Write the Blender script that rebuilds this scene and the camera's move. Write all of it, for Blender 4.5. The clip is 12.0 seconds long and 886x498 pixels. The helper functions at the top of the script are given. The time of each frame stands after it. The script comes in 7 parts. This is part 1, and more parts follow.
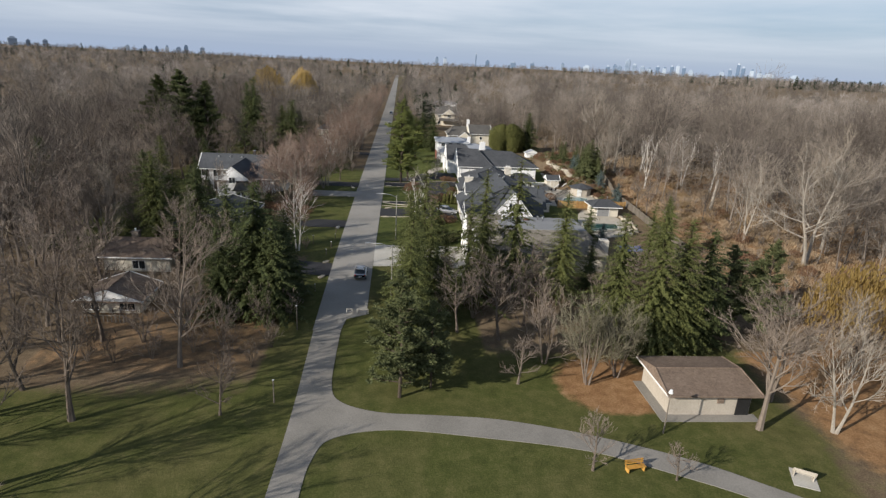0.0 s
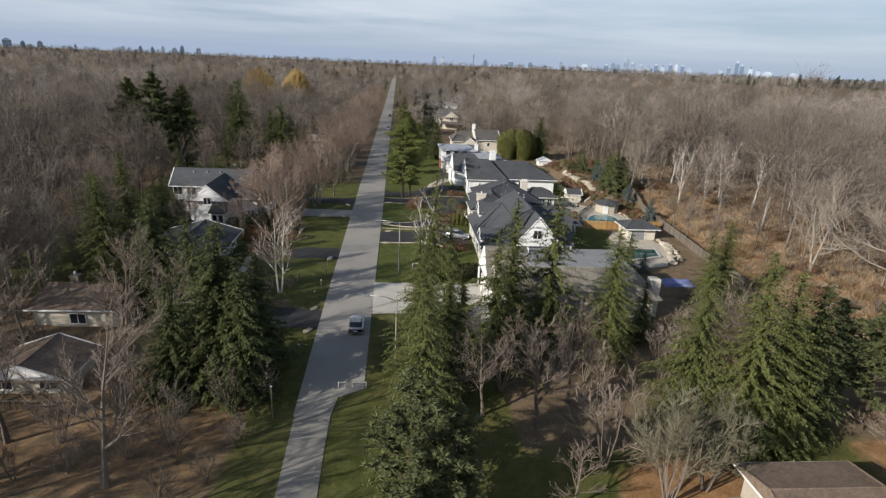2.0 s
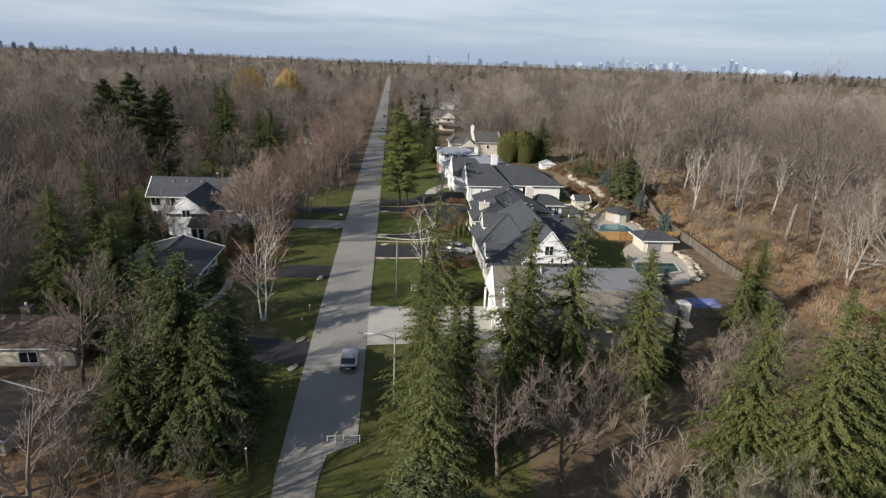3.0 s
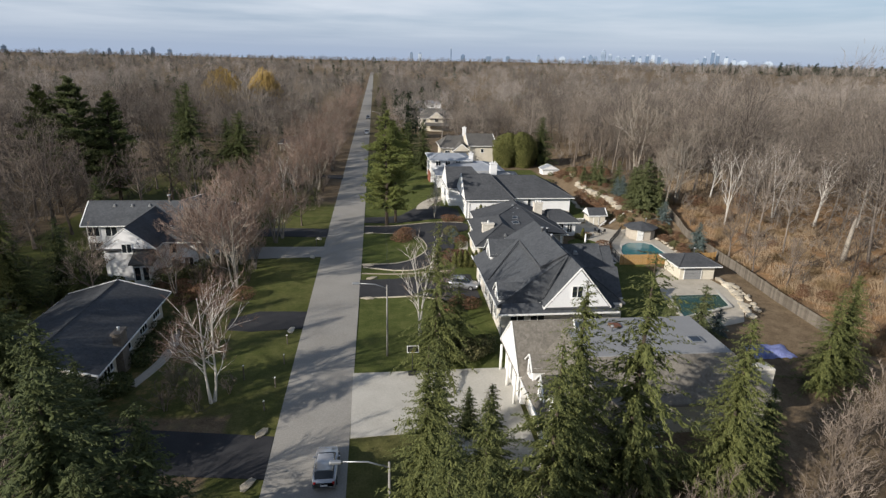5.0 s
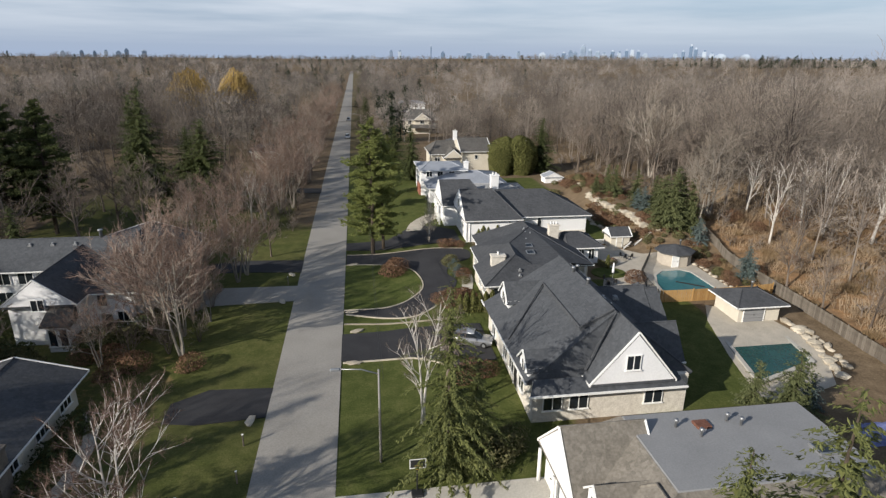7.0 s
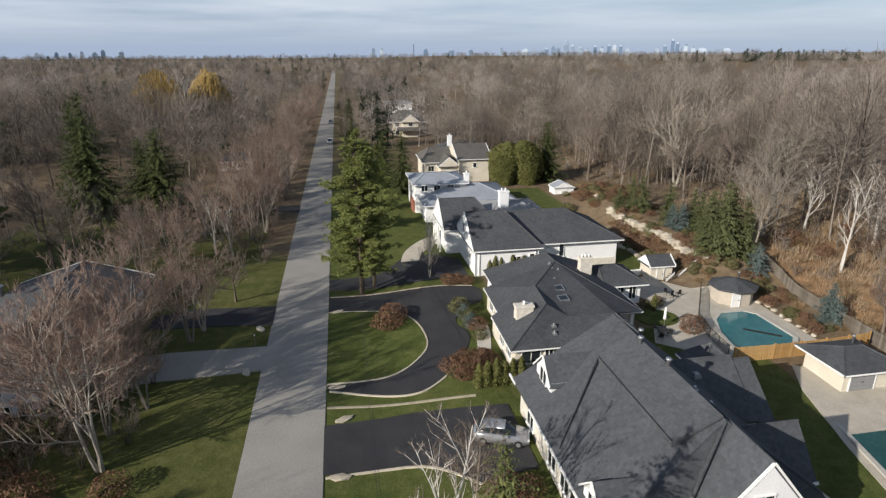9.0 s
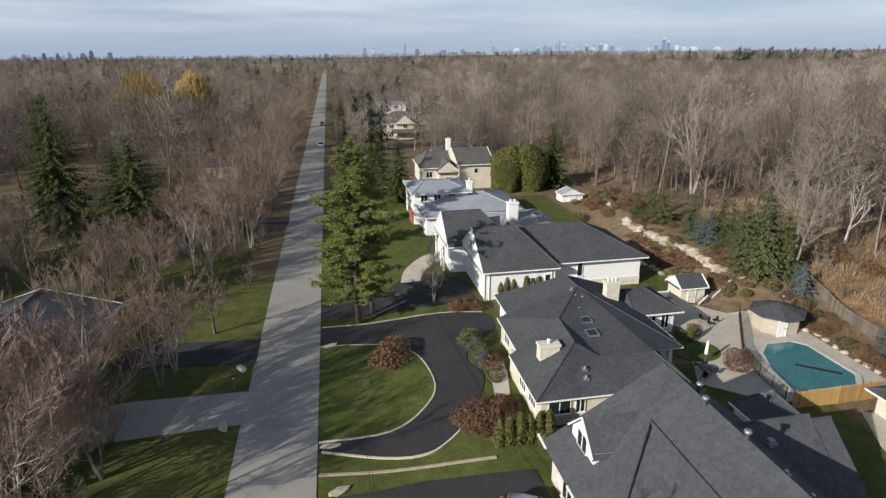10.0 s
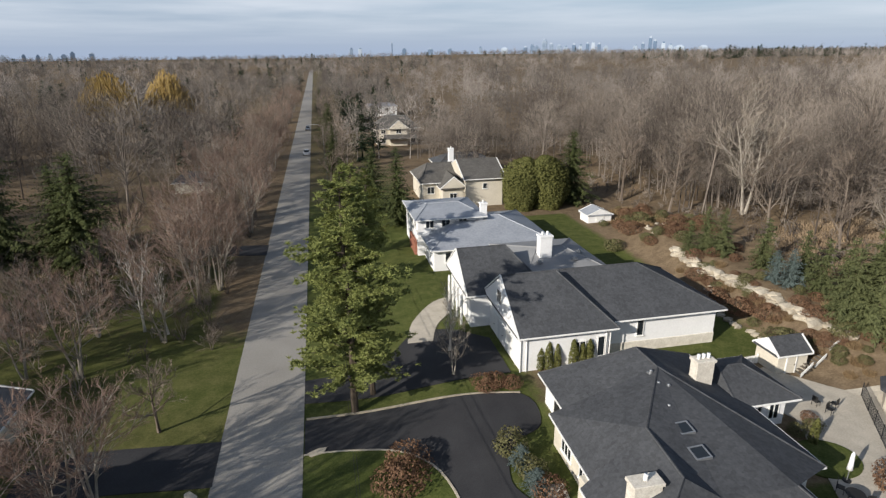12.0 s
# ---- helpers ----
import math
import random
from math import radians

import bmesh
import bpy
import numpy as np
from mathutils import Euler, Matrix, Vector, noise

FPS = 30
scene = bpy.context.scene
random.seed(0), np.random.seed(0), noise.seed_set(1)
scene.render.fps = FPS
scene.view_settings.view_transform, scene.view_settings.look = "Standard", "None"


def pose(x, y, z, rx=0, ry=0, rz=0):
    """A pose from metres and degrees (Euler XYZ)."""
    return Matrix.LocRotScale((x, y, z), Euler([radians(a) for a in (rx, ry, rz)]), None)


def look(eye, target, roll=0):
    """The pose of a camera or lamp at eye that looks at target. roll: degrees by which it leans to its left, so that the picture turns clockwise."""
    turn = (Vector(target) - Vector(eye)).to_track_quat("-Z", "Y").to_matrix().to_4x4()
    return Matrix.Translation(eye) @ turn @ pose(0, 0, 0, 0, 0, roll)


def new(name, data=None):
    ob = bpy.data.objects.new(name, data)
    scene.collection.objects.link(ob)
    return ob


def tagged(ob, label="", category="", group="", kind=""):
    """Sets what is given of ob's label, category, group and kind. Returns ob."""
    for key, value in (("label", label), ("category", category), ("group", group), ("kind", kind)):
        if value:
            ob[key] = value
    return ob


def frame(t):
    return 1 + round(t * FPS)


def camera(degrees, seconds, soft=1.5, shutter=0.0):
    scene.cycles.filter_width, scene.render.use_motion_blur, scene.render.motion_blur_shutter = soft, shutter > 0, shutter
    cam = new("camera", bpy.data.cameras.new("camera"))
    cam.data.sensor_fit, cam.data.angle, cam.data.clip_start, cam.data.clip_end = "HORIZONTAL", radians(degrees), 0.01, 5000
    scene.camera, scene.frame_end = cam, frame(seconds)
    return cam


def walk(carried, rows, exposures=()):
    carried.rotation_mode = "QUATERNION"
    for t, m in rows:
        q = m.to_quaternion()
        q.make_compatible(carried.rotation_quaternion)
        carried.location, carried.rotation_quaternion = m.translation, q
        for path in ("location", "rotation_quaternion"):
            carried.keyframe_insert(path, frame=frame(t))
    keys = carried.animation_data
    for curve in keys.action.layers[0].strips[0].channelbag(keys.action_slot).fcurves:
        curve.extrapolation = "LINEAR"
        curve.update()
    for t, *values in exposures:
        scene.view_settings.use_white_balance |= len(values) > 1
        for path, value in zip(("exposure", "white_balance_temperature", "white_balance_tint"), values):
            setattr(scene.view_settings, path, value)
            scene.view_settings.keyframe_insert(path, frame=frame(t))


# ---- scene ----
cam = camera(75.2, 12.0, soft=1.35, shutter=0.0)
METRES, EYE, TILT, LEAN, TURN = 108.0, 31.5, -18.0, -2.8, -4.0
ROWS = [
    (0.0, 0.0, 0.0, 0.0, -0.0, 0.0, -0.0),
    (0.5, -0.0053, 0.041, 0.0138, 0.12, 0.01, -0.02),
    (1.0, -0.0106, 0.0817, 0.0268, 0.08, 0.02, 0.04),
    (1.5, -0.0154, 0.1213, 0.0398, -0.02, 0.01, 0.16),
    (2.0, -0.0197, 0.1602, 0.0526, -0.16, -0.04, 0.35),
    (2.5, -0.0236, 0.1997, 0.0651, -0.36, -0.07, 0.53),
    (3.0, -0.0271, 0.2394, 0.0776, -0.57, -0.12, 0.76),
    (5.0, -0.0391, 0.3955, 0.1271, -1.87, -0.48, 2.13),
    (5.5, -0.042, 0.4349, 0.1394, -2.26, -0.55, 2.46),
    (6.0, -0.045, 0.4745, 0.1515, -2.65, -0.64, 2.8),
    (6.5, -0.0483, 0.5144, 0.1639, -3.07, -0.71, 3.14),
    (7.0, -0.0507, 0.554, 0.1762, -3.45, -0.78, 3.46),
    (9.0, -0.0597, 0.712, 0.2246, -4.82, -1.1, 4.63),
    (9.5, -0.0624, 0.7521, 0.2363, -5.19, -1.15, 4.86),
    (10.0, -0.0651, 0.7922, 0.2487, -5.54, -1.21, 5.05),
    (10.5, -0.0679, 0.8326, 0.2605, -5.86, -1.19, 5.25),
    (11.0, -0.0702, 0.8718, 0.2729, -6.12, -1.25, 5.43),
    (11.5, -0.072, 0.9115, 0.2851, -6.37, -1.29, 5.6),
    (12.0, -0.0736, 0.9516, 0.2974, -6.65, -1.35, 5.66),
]
walk(cam, [(t, pose(0, 0, EYE, TILT, LEAN, TURN) @ pose(METRES * x, METRES * y, METRES * z, 90 + pitch, roll, yaw)) for t, x, y, z, yaw, pitch, roll in ROWS], exposures=[(0.0, 0.2), (12.0, 0.2)])

# ---------------------------------------------------------------- light
SUN_ELEVATION, SUN_FROM = 23.0, (-0.86, -0.5)
SUN_STRENGTH, SKY_STRENGTH = 5.0, 0.082


def make_world():
    world = bpy.data.worlds.new("sky")
    scene.world = world
    world.use_nodes = True
    n, l = world.node_tree.nodes, world.node_tree.links
    n.clear()
    out = n.new("ShaderNodeOutputWorld")
    bg = n.new("ShaderNodeBackground")
    bg.inputs["Strength"].default_value = SKY_STRENGTH
    sky = n.new("ShaderNodeTexSky")
    sky.sky_type = "NISHITA"
    sky.sun_disc = False
    sky.sun_elevation = radians(SUN_ELEVATION)
    sky.sun_rotation = math.atan2(SUN_FROM[0], SUN_FROM[1])
    sky.air_density, sky.dust_density, sky.ozone_density = 1.0, 0.6, 2.0
    # flat cloud sheets, seen in perspective towards the horizon
    tc = n.new("ShaderNodeTexCoord")
    sep = n.new("ShaderNodeSeparateXYZ")
    l.new(tc.outputs["Generated"], sep.inputs[0])
    low = n.new("ShaderNodeMath")
    low.operation = "MAXIMUM"
    low.inputs[1].default_value = 0.0
    l.new(sep.outputs["Z"], low.inputs[0])
    up = n.new("ShaderNodeMath")
    up.operation = "ADD"
    up.inputs[1].default_value = 0.035
    l.new(low.outputs[0], up.inputs[0])
    flat = n.new("ShaderNodeCombineXYZ")
    for i, axis in enumerate("XY"):
        d = n.new("ShaderNodeMath")
        d.operation = "DIVIDE"
        l.new(sep.outputs[axis], d.inputs[0])
        l.new(up.outputs[0], d.inputs[1])
        l.new(d.outputs[0], flat.inputs[i])
    cloud = n.new("ShaderNodeTexNoise")
    cloud.inputs["Scale"].default_value = 0.2
    cloud.inputs["Detail"].default_value = 7
    cloud.inputs["Roughness"].default_value = 0.52
    l.new(flat.outputs[0], cloud.inputs["Vector"])
    ramp = n.new("ShaderNodeValToRGB")
    ramp.color_ramp.elements[0].position, ramp.color_ramp.elements[1].position = 0.34, 0.62
    l.new(cloud.outputs["Fac"], ramp.inputs[0])
    # the cover thins out into blue-grey haze at the horizon
    rise = n.new("ShaderNodeMapRange")
    rise.inputs["From Min"].default_value, rise.inputs["From Max"].default_value = 0.012, 0.065
    rise.inputs["To Min"].default_value, rise.inputs["To Max"].default_value = 0.0, 0.85
    l.new(sep.outputs["Z"], rise.inputs["Value"])
    thin = n.new("ShaderNodeMapRange")
    thin.inputs["From Min"].default_value, thin.inputs["From Max"].default_value = 0.12, 0.45
    thin.inputs["To Min"].default_value, thin.inputs["To Max"].default_value = 1.0, 0.3
    l.new(sep.outputs["Z"], thin.inputs["Value"])
    both = n.new("ShaderNodeMath")
    both.operation = "MULTIPLY"
    l.new(rise.outputs[0], both.inputs[0])
    l.new(thin.outputs[0], both.inputs[1])
    cover = n.new("ShaderNodeMath")
    cover.operation = "MULTIPLY"
    l.new(ramp.outputs[0], cover.inputs[0])
    l.new(both.outputs[0], cover.inputs[1])
    haze = n.new("ShaderNodeMapRange")
    haze.inputs["From Min"].default_value, haze.inputs["From Max"].default_value = 0.0, 0.3
    haze.inputs["To Min"].default_value, haze.inputs["To Max"].default_value = 0.85, 0.0
    l.new(sep.outputs["Z"], haze.inputs["Value"])
    blue = n.new("ShaderNodeMixRGB")
    blue.inputs[2].default_value = (4.2, 5.3, 7.4, 1)
    l.new(haze.outputs[0], blue.inputs[0])
    l.new(sky.outputs[0], blue.inputs[1])
    mix = n.new("ShaderNodeMixRGB")
    mix.inputs[2].default_value = (7.8, 8.4, 9.3, 1)
    l.new(cover.outputs[0], mix.inputs[0])
    l.new(blue.outputs[0], mix.inputs[1])
    l.new(mix.outputs[0], bg.inputs["Color"])
    l.new(bg.outputs[0], out.inputs[0])


make_world()
sun = new("sun", bpy.data.lights.new("sun", "SUN"))
sun.data.energy, sun.data.angle, sun.data.color = SUN_STRENGTH, radians(0.6), (1.0, 0.93, 0.83)
_c = math.cos(radians(SUN_ELEVATION))
_k = math.hypot(*SUN_FROM)
sun.matrix_world = look((-200, -100, 200), (-200 - SUN_FROM[0] / _k * _c * 100, -100 - SUN_FROM[1] / _k * _c * 100, 200 - math.sin(radians(SUN_ELEVATION)) * 100))

# ---------------------------------------------------------------- materials


def surface(name, a, b, scale=1.0, rough=0.85, bump=0.15, fine=12.0, metal=0.0, stretch=(1, 1, 1), per_object=0.0, tone=None, spec=0.3, bump_dist=0.02):
    """Two-scale procedural surface: broad stains (scale per metre) and fine grain, from colour a to colour b."""
    m = bpy.data.materials.new(name)
    m.use_nodes = True
    n, l = m.node_tree.nodes, m.node_tree.links
    p = n["Principled BSDF"]
    p.inputs["Roughness"].default_value, p.inputs["Metallic"].default_value = rough, metal
    p.inputs["Specular IOR Level"].default_value = spec
    tc = n.new("ShaderNodeTexCoord")
    mp = n.new("ShaderNodeMapping")
    mp.inputs["Scale"].default_value = stretch
    l.new(tc.outputs["Object"], mp.inputs[0])
    big, small = n.new("ShaderNodeTexNoise"), n.new("ShaderNodeTexNoise")
    big.inputs["Scale"].default_value, big.inputs["Detail"].default_value = scale, 4
    small.inputs["Scale"].default_value, small.inputs["Detail"].default_value = scale * fine, 3
    for t in (big, small):
        l.new(mp.outputs[0], t.inputs["Vector"])
    add = n.new("ShaderNodeMath")
    add.operation = "MULTIPLY_ADD"
    add.inputs[1].default_value = 0.55
    l.new(small.outputs["Fac"], add.inputs[0])
    half = n.new("ShaderNodeMath")
    half.operation = "MULTIPLY"
    half.inputs[1].default_value = 0.5
    l.new(big.outputs["Fac"], half.inputs[0])
    l.new(half.outputs[0], add.inputs[2])
    fac = add.outputs[0]
    if per_object:
        info = n.new("ShaderNodeObjectInfo")
        plus = n.new("ShaderNodeMath")
        plus.operation = "MULTIPLY_ADD"
        plus.inputs[1].default_value = per_object
        l.new(info.outputs["Random"], plus.inputs[0])
        l.new(fac, plus.inputs[2])
        less = n.new("ShaderNodeMath")
        less.operation = "SUBTRACT"
        less.inputs[1].default_value = per_object / 2
        l.new(plus.outputs[0], less.inputs[0])
        fac = less.outputs[0]
    if tone:
        at = n.new("ShaderNodeAttribute")
        at.attribute_name = tone
        plus = n.new("ShaderNodeMath")
        plus.operation = "MULTIPLY_ADD"
        plus.inputs[1].default_value = 0.9
        l.new(at.outputs["Fac"], plus.inputs[0])
        l.new(fac, plus.inputs[2])
        less = n.new("ShaderNodeMath")
        less.operation = "SUBTRACT"
        less.inputs[1].default_value = 0.45
        l.new(plus.outputs[0], less.inputs[0])
        fac = less.outputs[0]
    ramp = n.new("ShaderNodeValToRGB")
    e = ramp.color_ramp.elements
    e[0].position, e[1].position = 0.3, 0.75
    e[0].color, e[1].color = (*a, 1), (*b, 1)
    l.new(fac, ramp.inputs[0])
    l.new(ramp.outputs[0], p.inputs["Base Color"])
    if bump:
        bp = n.new("ShaderNodeBump")
        bp.inputs["Strength"].default_value, bp.inputs["Distance"].default_value = bump, bump_dist
        l.new(small.outputs["Fac"], bp.inputs["Height"])
        l.new(bp.outputs[0], p.inputs["Normal"])
    return m


def shingles(name, a, b, course=0.14):
    """Asphalt shingles: courses that follow the height, broken joints, blotches."""
    m = surface(name, a, b, scale=0.35, rough=0.9, bump=0.0, fine=14)
    n, l = m.node_tree.nodes, m.node_tree.links
    p = n["Principled BSDF"]
    tc = n.new("ShaderNodeTexCoord")
    wave = n.new("ShaderNodeTexWave")
    wave.bands_direction = "Z"
    wave.wave_profile = "SAW"
    wave.inputs["Scale"].default_value = 0.314 / course
    wave.inputs["Distortion"].default_value = 0.4
    l.new(tc.outputs["Object"], wave.inputs["Vector"])
    vor = n.new("ShaderNodeTexVoronoi")
    vor.inputs["Scale"].default_value = 3.2
    l.new(tc.outputs["Object"], vor.inputs["Vector"])
    ramp = [k for k in n if k.bl_idname == "ShaderNodeValToRGB"][0]
    hue = n.new("ShaderNodeHueSaturation")
    mr = n.new("ShaderNodeMapRange")
    mr.inputs["To Min"].default_value, mr.inputs["To Max"].default_value = 0.86, 1.14
    sepc = n.new("ShaderNodeSeparateColor")
    l.new(vor.outputs["Color"], sepc.inputs[0])
    l.new(sepc.outputs[0], mr.inputs["Value"])
    l.new(mr.outputs[0], hue.inputs["Value"])
    l.new(ramp.outputs[0], hue.inputs["Color"])
    l.new(hue.outputs[0], p.inputs["Base Color"])
    bp = n.new("ShaderNodeBump")
    bp.inputs["Strength"].default_value, bp.inputs["Distance"].default_value = 0.5, 0.02
    l.new(wave.outputs["Fac"], bp.inputs["Height"])
    l.new(bp.outputs[0], p.inputs["Normal"])
    return m


def glass_pane(name):
    m = bpy.data.materials.new(name)
    m.use_nodes = True
    p = m.node_tree.nodes["Principled BSDF"]
    p.inputs["Base Color"].default_value = (0.02, 0.025, 0.03, 1)
    p.inputs["Roughness"].default_value = 0.06
    p.inputs["Specular IOR Level"].default_value = 0.6
    return m


def foliage(name, a, b, per_object=0.3):
    """Leaf or needle clumps: colour varies clump by clump, some light passes through."""
    m = bpy.data.materials.new(name)
    m.use_nodes = True
    n, l = m.node_tree.nodes, m.node_tree.links
    p = n["Principled BSDF"]
    p.inputs["Roughness"].default_value = 0.7
    p.inputs["Specular IOR Level"].default_value = 0.2
    geo, info, mixr = n.new("ShaderNodeNewGeometry"), n.new("ShaderNodeObjectInfo"), n.new("ShaderNodeMath")
    mixr.operation = "MULTIPLY_ADD"
    mixr.inputs[1].default_value = per_object
    l.new(info.outputs["Random"], mixr.inputs[0])
    l.new(geo.outputs["Random Per Island"], mixr.inputs[2])
    ramp = n.new("ShaderNodeValToRGB")
    e = ramp.color_ramp.elements
    e[0].position, e[1].position = 0.0, 1.0 + per_object
    e[0].color, e[1].color = (*a, 1), (*b, 1)
    l.new(mixr.outputs[0], ramp.inputs[0])
    l.new(ramp.outputs[0], p.inputs["Base Color"])
    tr = n.new("ShaderNodeBsdfTranslucent")
    l.new(ramp.outputs[0], tr.inputs[0])
    ms = n.new("ShaderNodeMixShader")
    ms.inputs[0].default_value = 0.25
    l.new(p.outputs[0], ms.inputs[1])
    l.new(tr.outputs[0], ms.inputs[2])
    l.new(ms.outputs[0], n["Material Output"].inputs[0])
    return m


def ground_material():
    """Lawn, dry brown woodland floor and rust leaf litter, blended by the sheet's cover weights and broken up by noise."""
    m = bpy.data.materials.new("ground_cover")
    m.use_nodes = True
    n, l = m.node_tree.nodes, m.node_tree.links
    p = n["Principled BSDF"]
    p.inputs["Roughness"].default_value = 0.95
    p.inputs["Specular IOR Level"].default_value = 0.1
    tc = n.new("ShaderNodeTexCoord")

    def noisy(scale, detail=5):
        t = n.new("ShaderNodeTexNoise")
        t.inputs["Scale"].default_value, t.inputs["Detail"].default_value = scale, detail
        t.inputs["Roughness"].default_value = 0.65
        l.new(tc.outputs["Object"], t.inputs["Vector"])
        return t.outputs["Fac"]

    def ramp(fac, *stops):
        r = n.new("ShaderNodeValToRGB")
        e = r.color_ramp.elements
        while len(e) < len(stops):
            e.new(0.5)
        for el, (pos, col) in zip(e, stops):
            el.position, el.color = pos, (*col, 1)
        l.new(fac, r.inputs[0])
        return r.outputs[0]

    broad, mid, fine = noisy(0.09), noisy(0.7), noisy(6.0)
    blend = n.new("ShaderNodeMath")
    blend.operation = "MULTIPLY_ADD"
    blend.inputs[1].default_value = 0.5
    l.new(fine, blend.inputs[0])
    h = n.new("ShaderNodeMath")
    h.operation = "MULTIPLY"
    h.inputs[1].default_value = 0.5
    l.new(mid, h.inputs[0])
    l.new(h.outputs[0], blend.inputs[2])
    grain = blend.outputs[0]
    lawn = ramp(grain, (0.34, (0.048, 0.054, 0.017)), (0.5, (0.08, 0.087, 0.026)), (0.66, (0.138, 0.124, 0.05)))
    wild = ramp(grain, (0.3, (0.085, 0.06, 0.038)), (0.5, (0.165, 0.122, 0.078)), (0.68, (0.27, 0.205, 0.135)))
    rust = ramp(grain, (0.3, (0.13, 0.068, 0.034)), (0.5, (0.275, 0.155, 0.074)), (0.68, (0.41, 0.265, 0.145)))
    at = n.new("ShaderNodeAttribute")
    at.attribute_name = "cover"
    sep = n.new("ShaderNodeSeparateColor")
    l.new(at.outputs["Color"], sep.inputs[0])

    def weight(channel, spread):
        jit = n.new("ShaderNodeMath")
        jit.operation = "MULTIPLY_ADD"
        jit.inputs[1].default_value = spread
        l.new(mid, jit.inputs[0])
        l.new(sep.outputs[channel], jit.inputs[2])
        mr = n.new("ShaderNodeMapRange")
        mr.inputs["From Min"].default_value, mr.inputs["From Max"].default_value = spread * 0.5 + 0.3, spread * 0.5 + 0.7
        l.new(jit.outputs[0], mr.inputs["Value"])
        return mr.outputs[0]

    dry = n.new("ShaderNodeMixRGB")
    l.new(broad, dry.inputs[0])
    l.new(lawn, dry.inputs[1])
    dry2 = ramp(grain, (0.3, (0.08, 0.075, 0.028)), (0.7, (0.18, 0.148, 0.068)))
    mr = n.new("ShaderNodeMapRange")
    mr.inputs["From Min"].default_value, mr.inputs["From Max"].default_value = 0.42, 0.68
    mr.inputs["To Max"].default_value = 0.8
    l.new(broad, mr.inputs["Value"])
    l.new(mr.outputs[0], dry.inputs[0])
    l.new(dry2, dry.inputs[2])
    lush = ramp(grain, (0.34, (0.044, 0.058, 0.016)), (0.5, (0.076, 0.094, 0.026)), (0.68, (0.138, 0.14, 0.052)))
    rich = n.new("ShaderNodeMixRGB")
    l.new(dry.outputs[0], rich.inputs[1])
    l.new(lush, rich.inputs[2])
    l.new(sep.outputs[2], rich.inputs[0])
    one = n.new("ShaderNodeMixRGB")
    l.new(weight(0, 0.9), one.inputs[0])
    l.new(wild, one.inputs[1])
    l.new(rich.outputs[0], one.inputs[2])
    two = n.new("ShaderNodeMixRGB")
    l.new(weight(1, 1.0), two.inputs[0])
    l.new(one.outputs[0], two.inputs[1])
    l.new(rust, two.inputs[2])
    l.new(two.outputs[0], p.inputs["Base Color"])
    bp = n.new("ShaderNodeBump")
    bp.inputs["Strength"].default_value, bp.inputs["Distance"].default_value = 0.6, 0.12
    l.new(grain, bp.inputs["Height"])
    l.new(bp.outputs[0], p.inputs["Normal"])
    return m


M_ground = ground_material()
M_asphalt = surface("worn_asphalt", (0.235, 0.222, 0.2), (0.35, 0.333, 0.305), 0.22, 0.92, 0.4, 30)
M_lane = surface("pale_path_asphalt", (0.18, 0.17, 0.152), (0.32, 0.3, 0.27), 0.3, 0.92, 0.4, 30)
M_drive = surface("black_sealed_asphalt", (0.022, 0.022, 0.025), (0.05, 0.05, 0.053), 0.4, 0.85, 0.3, 30)
M_concrete = surface("pale_concrete", (0.36, 0.34, 0.3), (0.55, 0.53, 0.48), 0.4, 0.9, 0.2, 20)
M_stone = surface("pale_limestone", (0.3, 0.26, 0.2), (0.58, 0.52, 0.42), 1.6, 0.9, 0.6, 8, per_object=0.3)
M_paving = surface("tan_paving", (0.33, 0.3, 0.25), (0.54, 0.49, 0.41), 0.8, 0.9, 0.4, 10)
M_white = surface("white_render", (0.72, 0.72, 0.72), (0.86, 0.86, 0.86), 0.5, 0.8, 0.1, 12)
M_cream = surface("cream_stucco", (0.5, 0.46, 0.38), (0.68, 0.63, 0.53), 0.6, 0.85, 0.2, 12)
M_pale_stone = surface("pale_stone_facing", (0.45, 0.41, 0.35), (0.78, 0.74, 0.66), 1.8, 0.9, 0.6, 5)
M_fieldstone = surface("grey_brown_fieldstone", (0.1, 0.085, 0.072), (0.25, 0.215, 0.18), 2.0, 0.9, 0.5, 5)
M_brick = surface("red_brick", (0.2, 0.075, 0.05), (0.34, 0.15, 0.1), 2.2, 0.9, 0.4, 6)
M_trim = surface("white_trim", (0.72, 0.72, 0.7), (0.85, 0.85, 0.83), 0.8, 0.6, 0.05, 10)
M_roof_dark = shingles("charcoal_shingles", (0.046, 0.049, 0.055), (0.086, 0.09, 0.097))
M_roof_slate = shingles("slate_grey_shingles", (0.056, 0.061, 0.069), (0.088, 0.094, 0.103))
M_roof_tan = shingles("weathered_tan_shingles", (0.13, 0.117, 0.098), (0.245, 0.225, 0.195))
M_roof_flat = surface("grey_roof_membrane", (0.2, 0.203, 0.208), (0.29, 0.294, 0.3), 0.3, 0.8, 0.1, 30)
M_roof_brown = shingles("brown_shingles", (0.125, 0.09, 0.067), (0.235, 0.178, 0.138))
M_roof_rust = shingles("rust_brown_shingles", (0.11, 0.045, 0.03), (0.2, 0.095, 0.065))
M_roof_grey = shingles("grey_brown_shingles", (0.07, 0.066, 0.06), (0.14, 0.132, 0.122))
M_roof_pale = surface("pale_metal_roof", (0.24, 0.26, 0.29), (0.38, 0.4, 0.44), 0.4, 0.5, 0.1, 8)
M_glass = glass_pane("dark_window_glass")
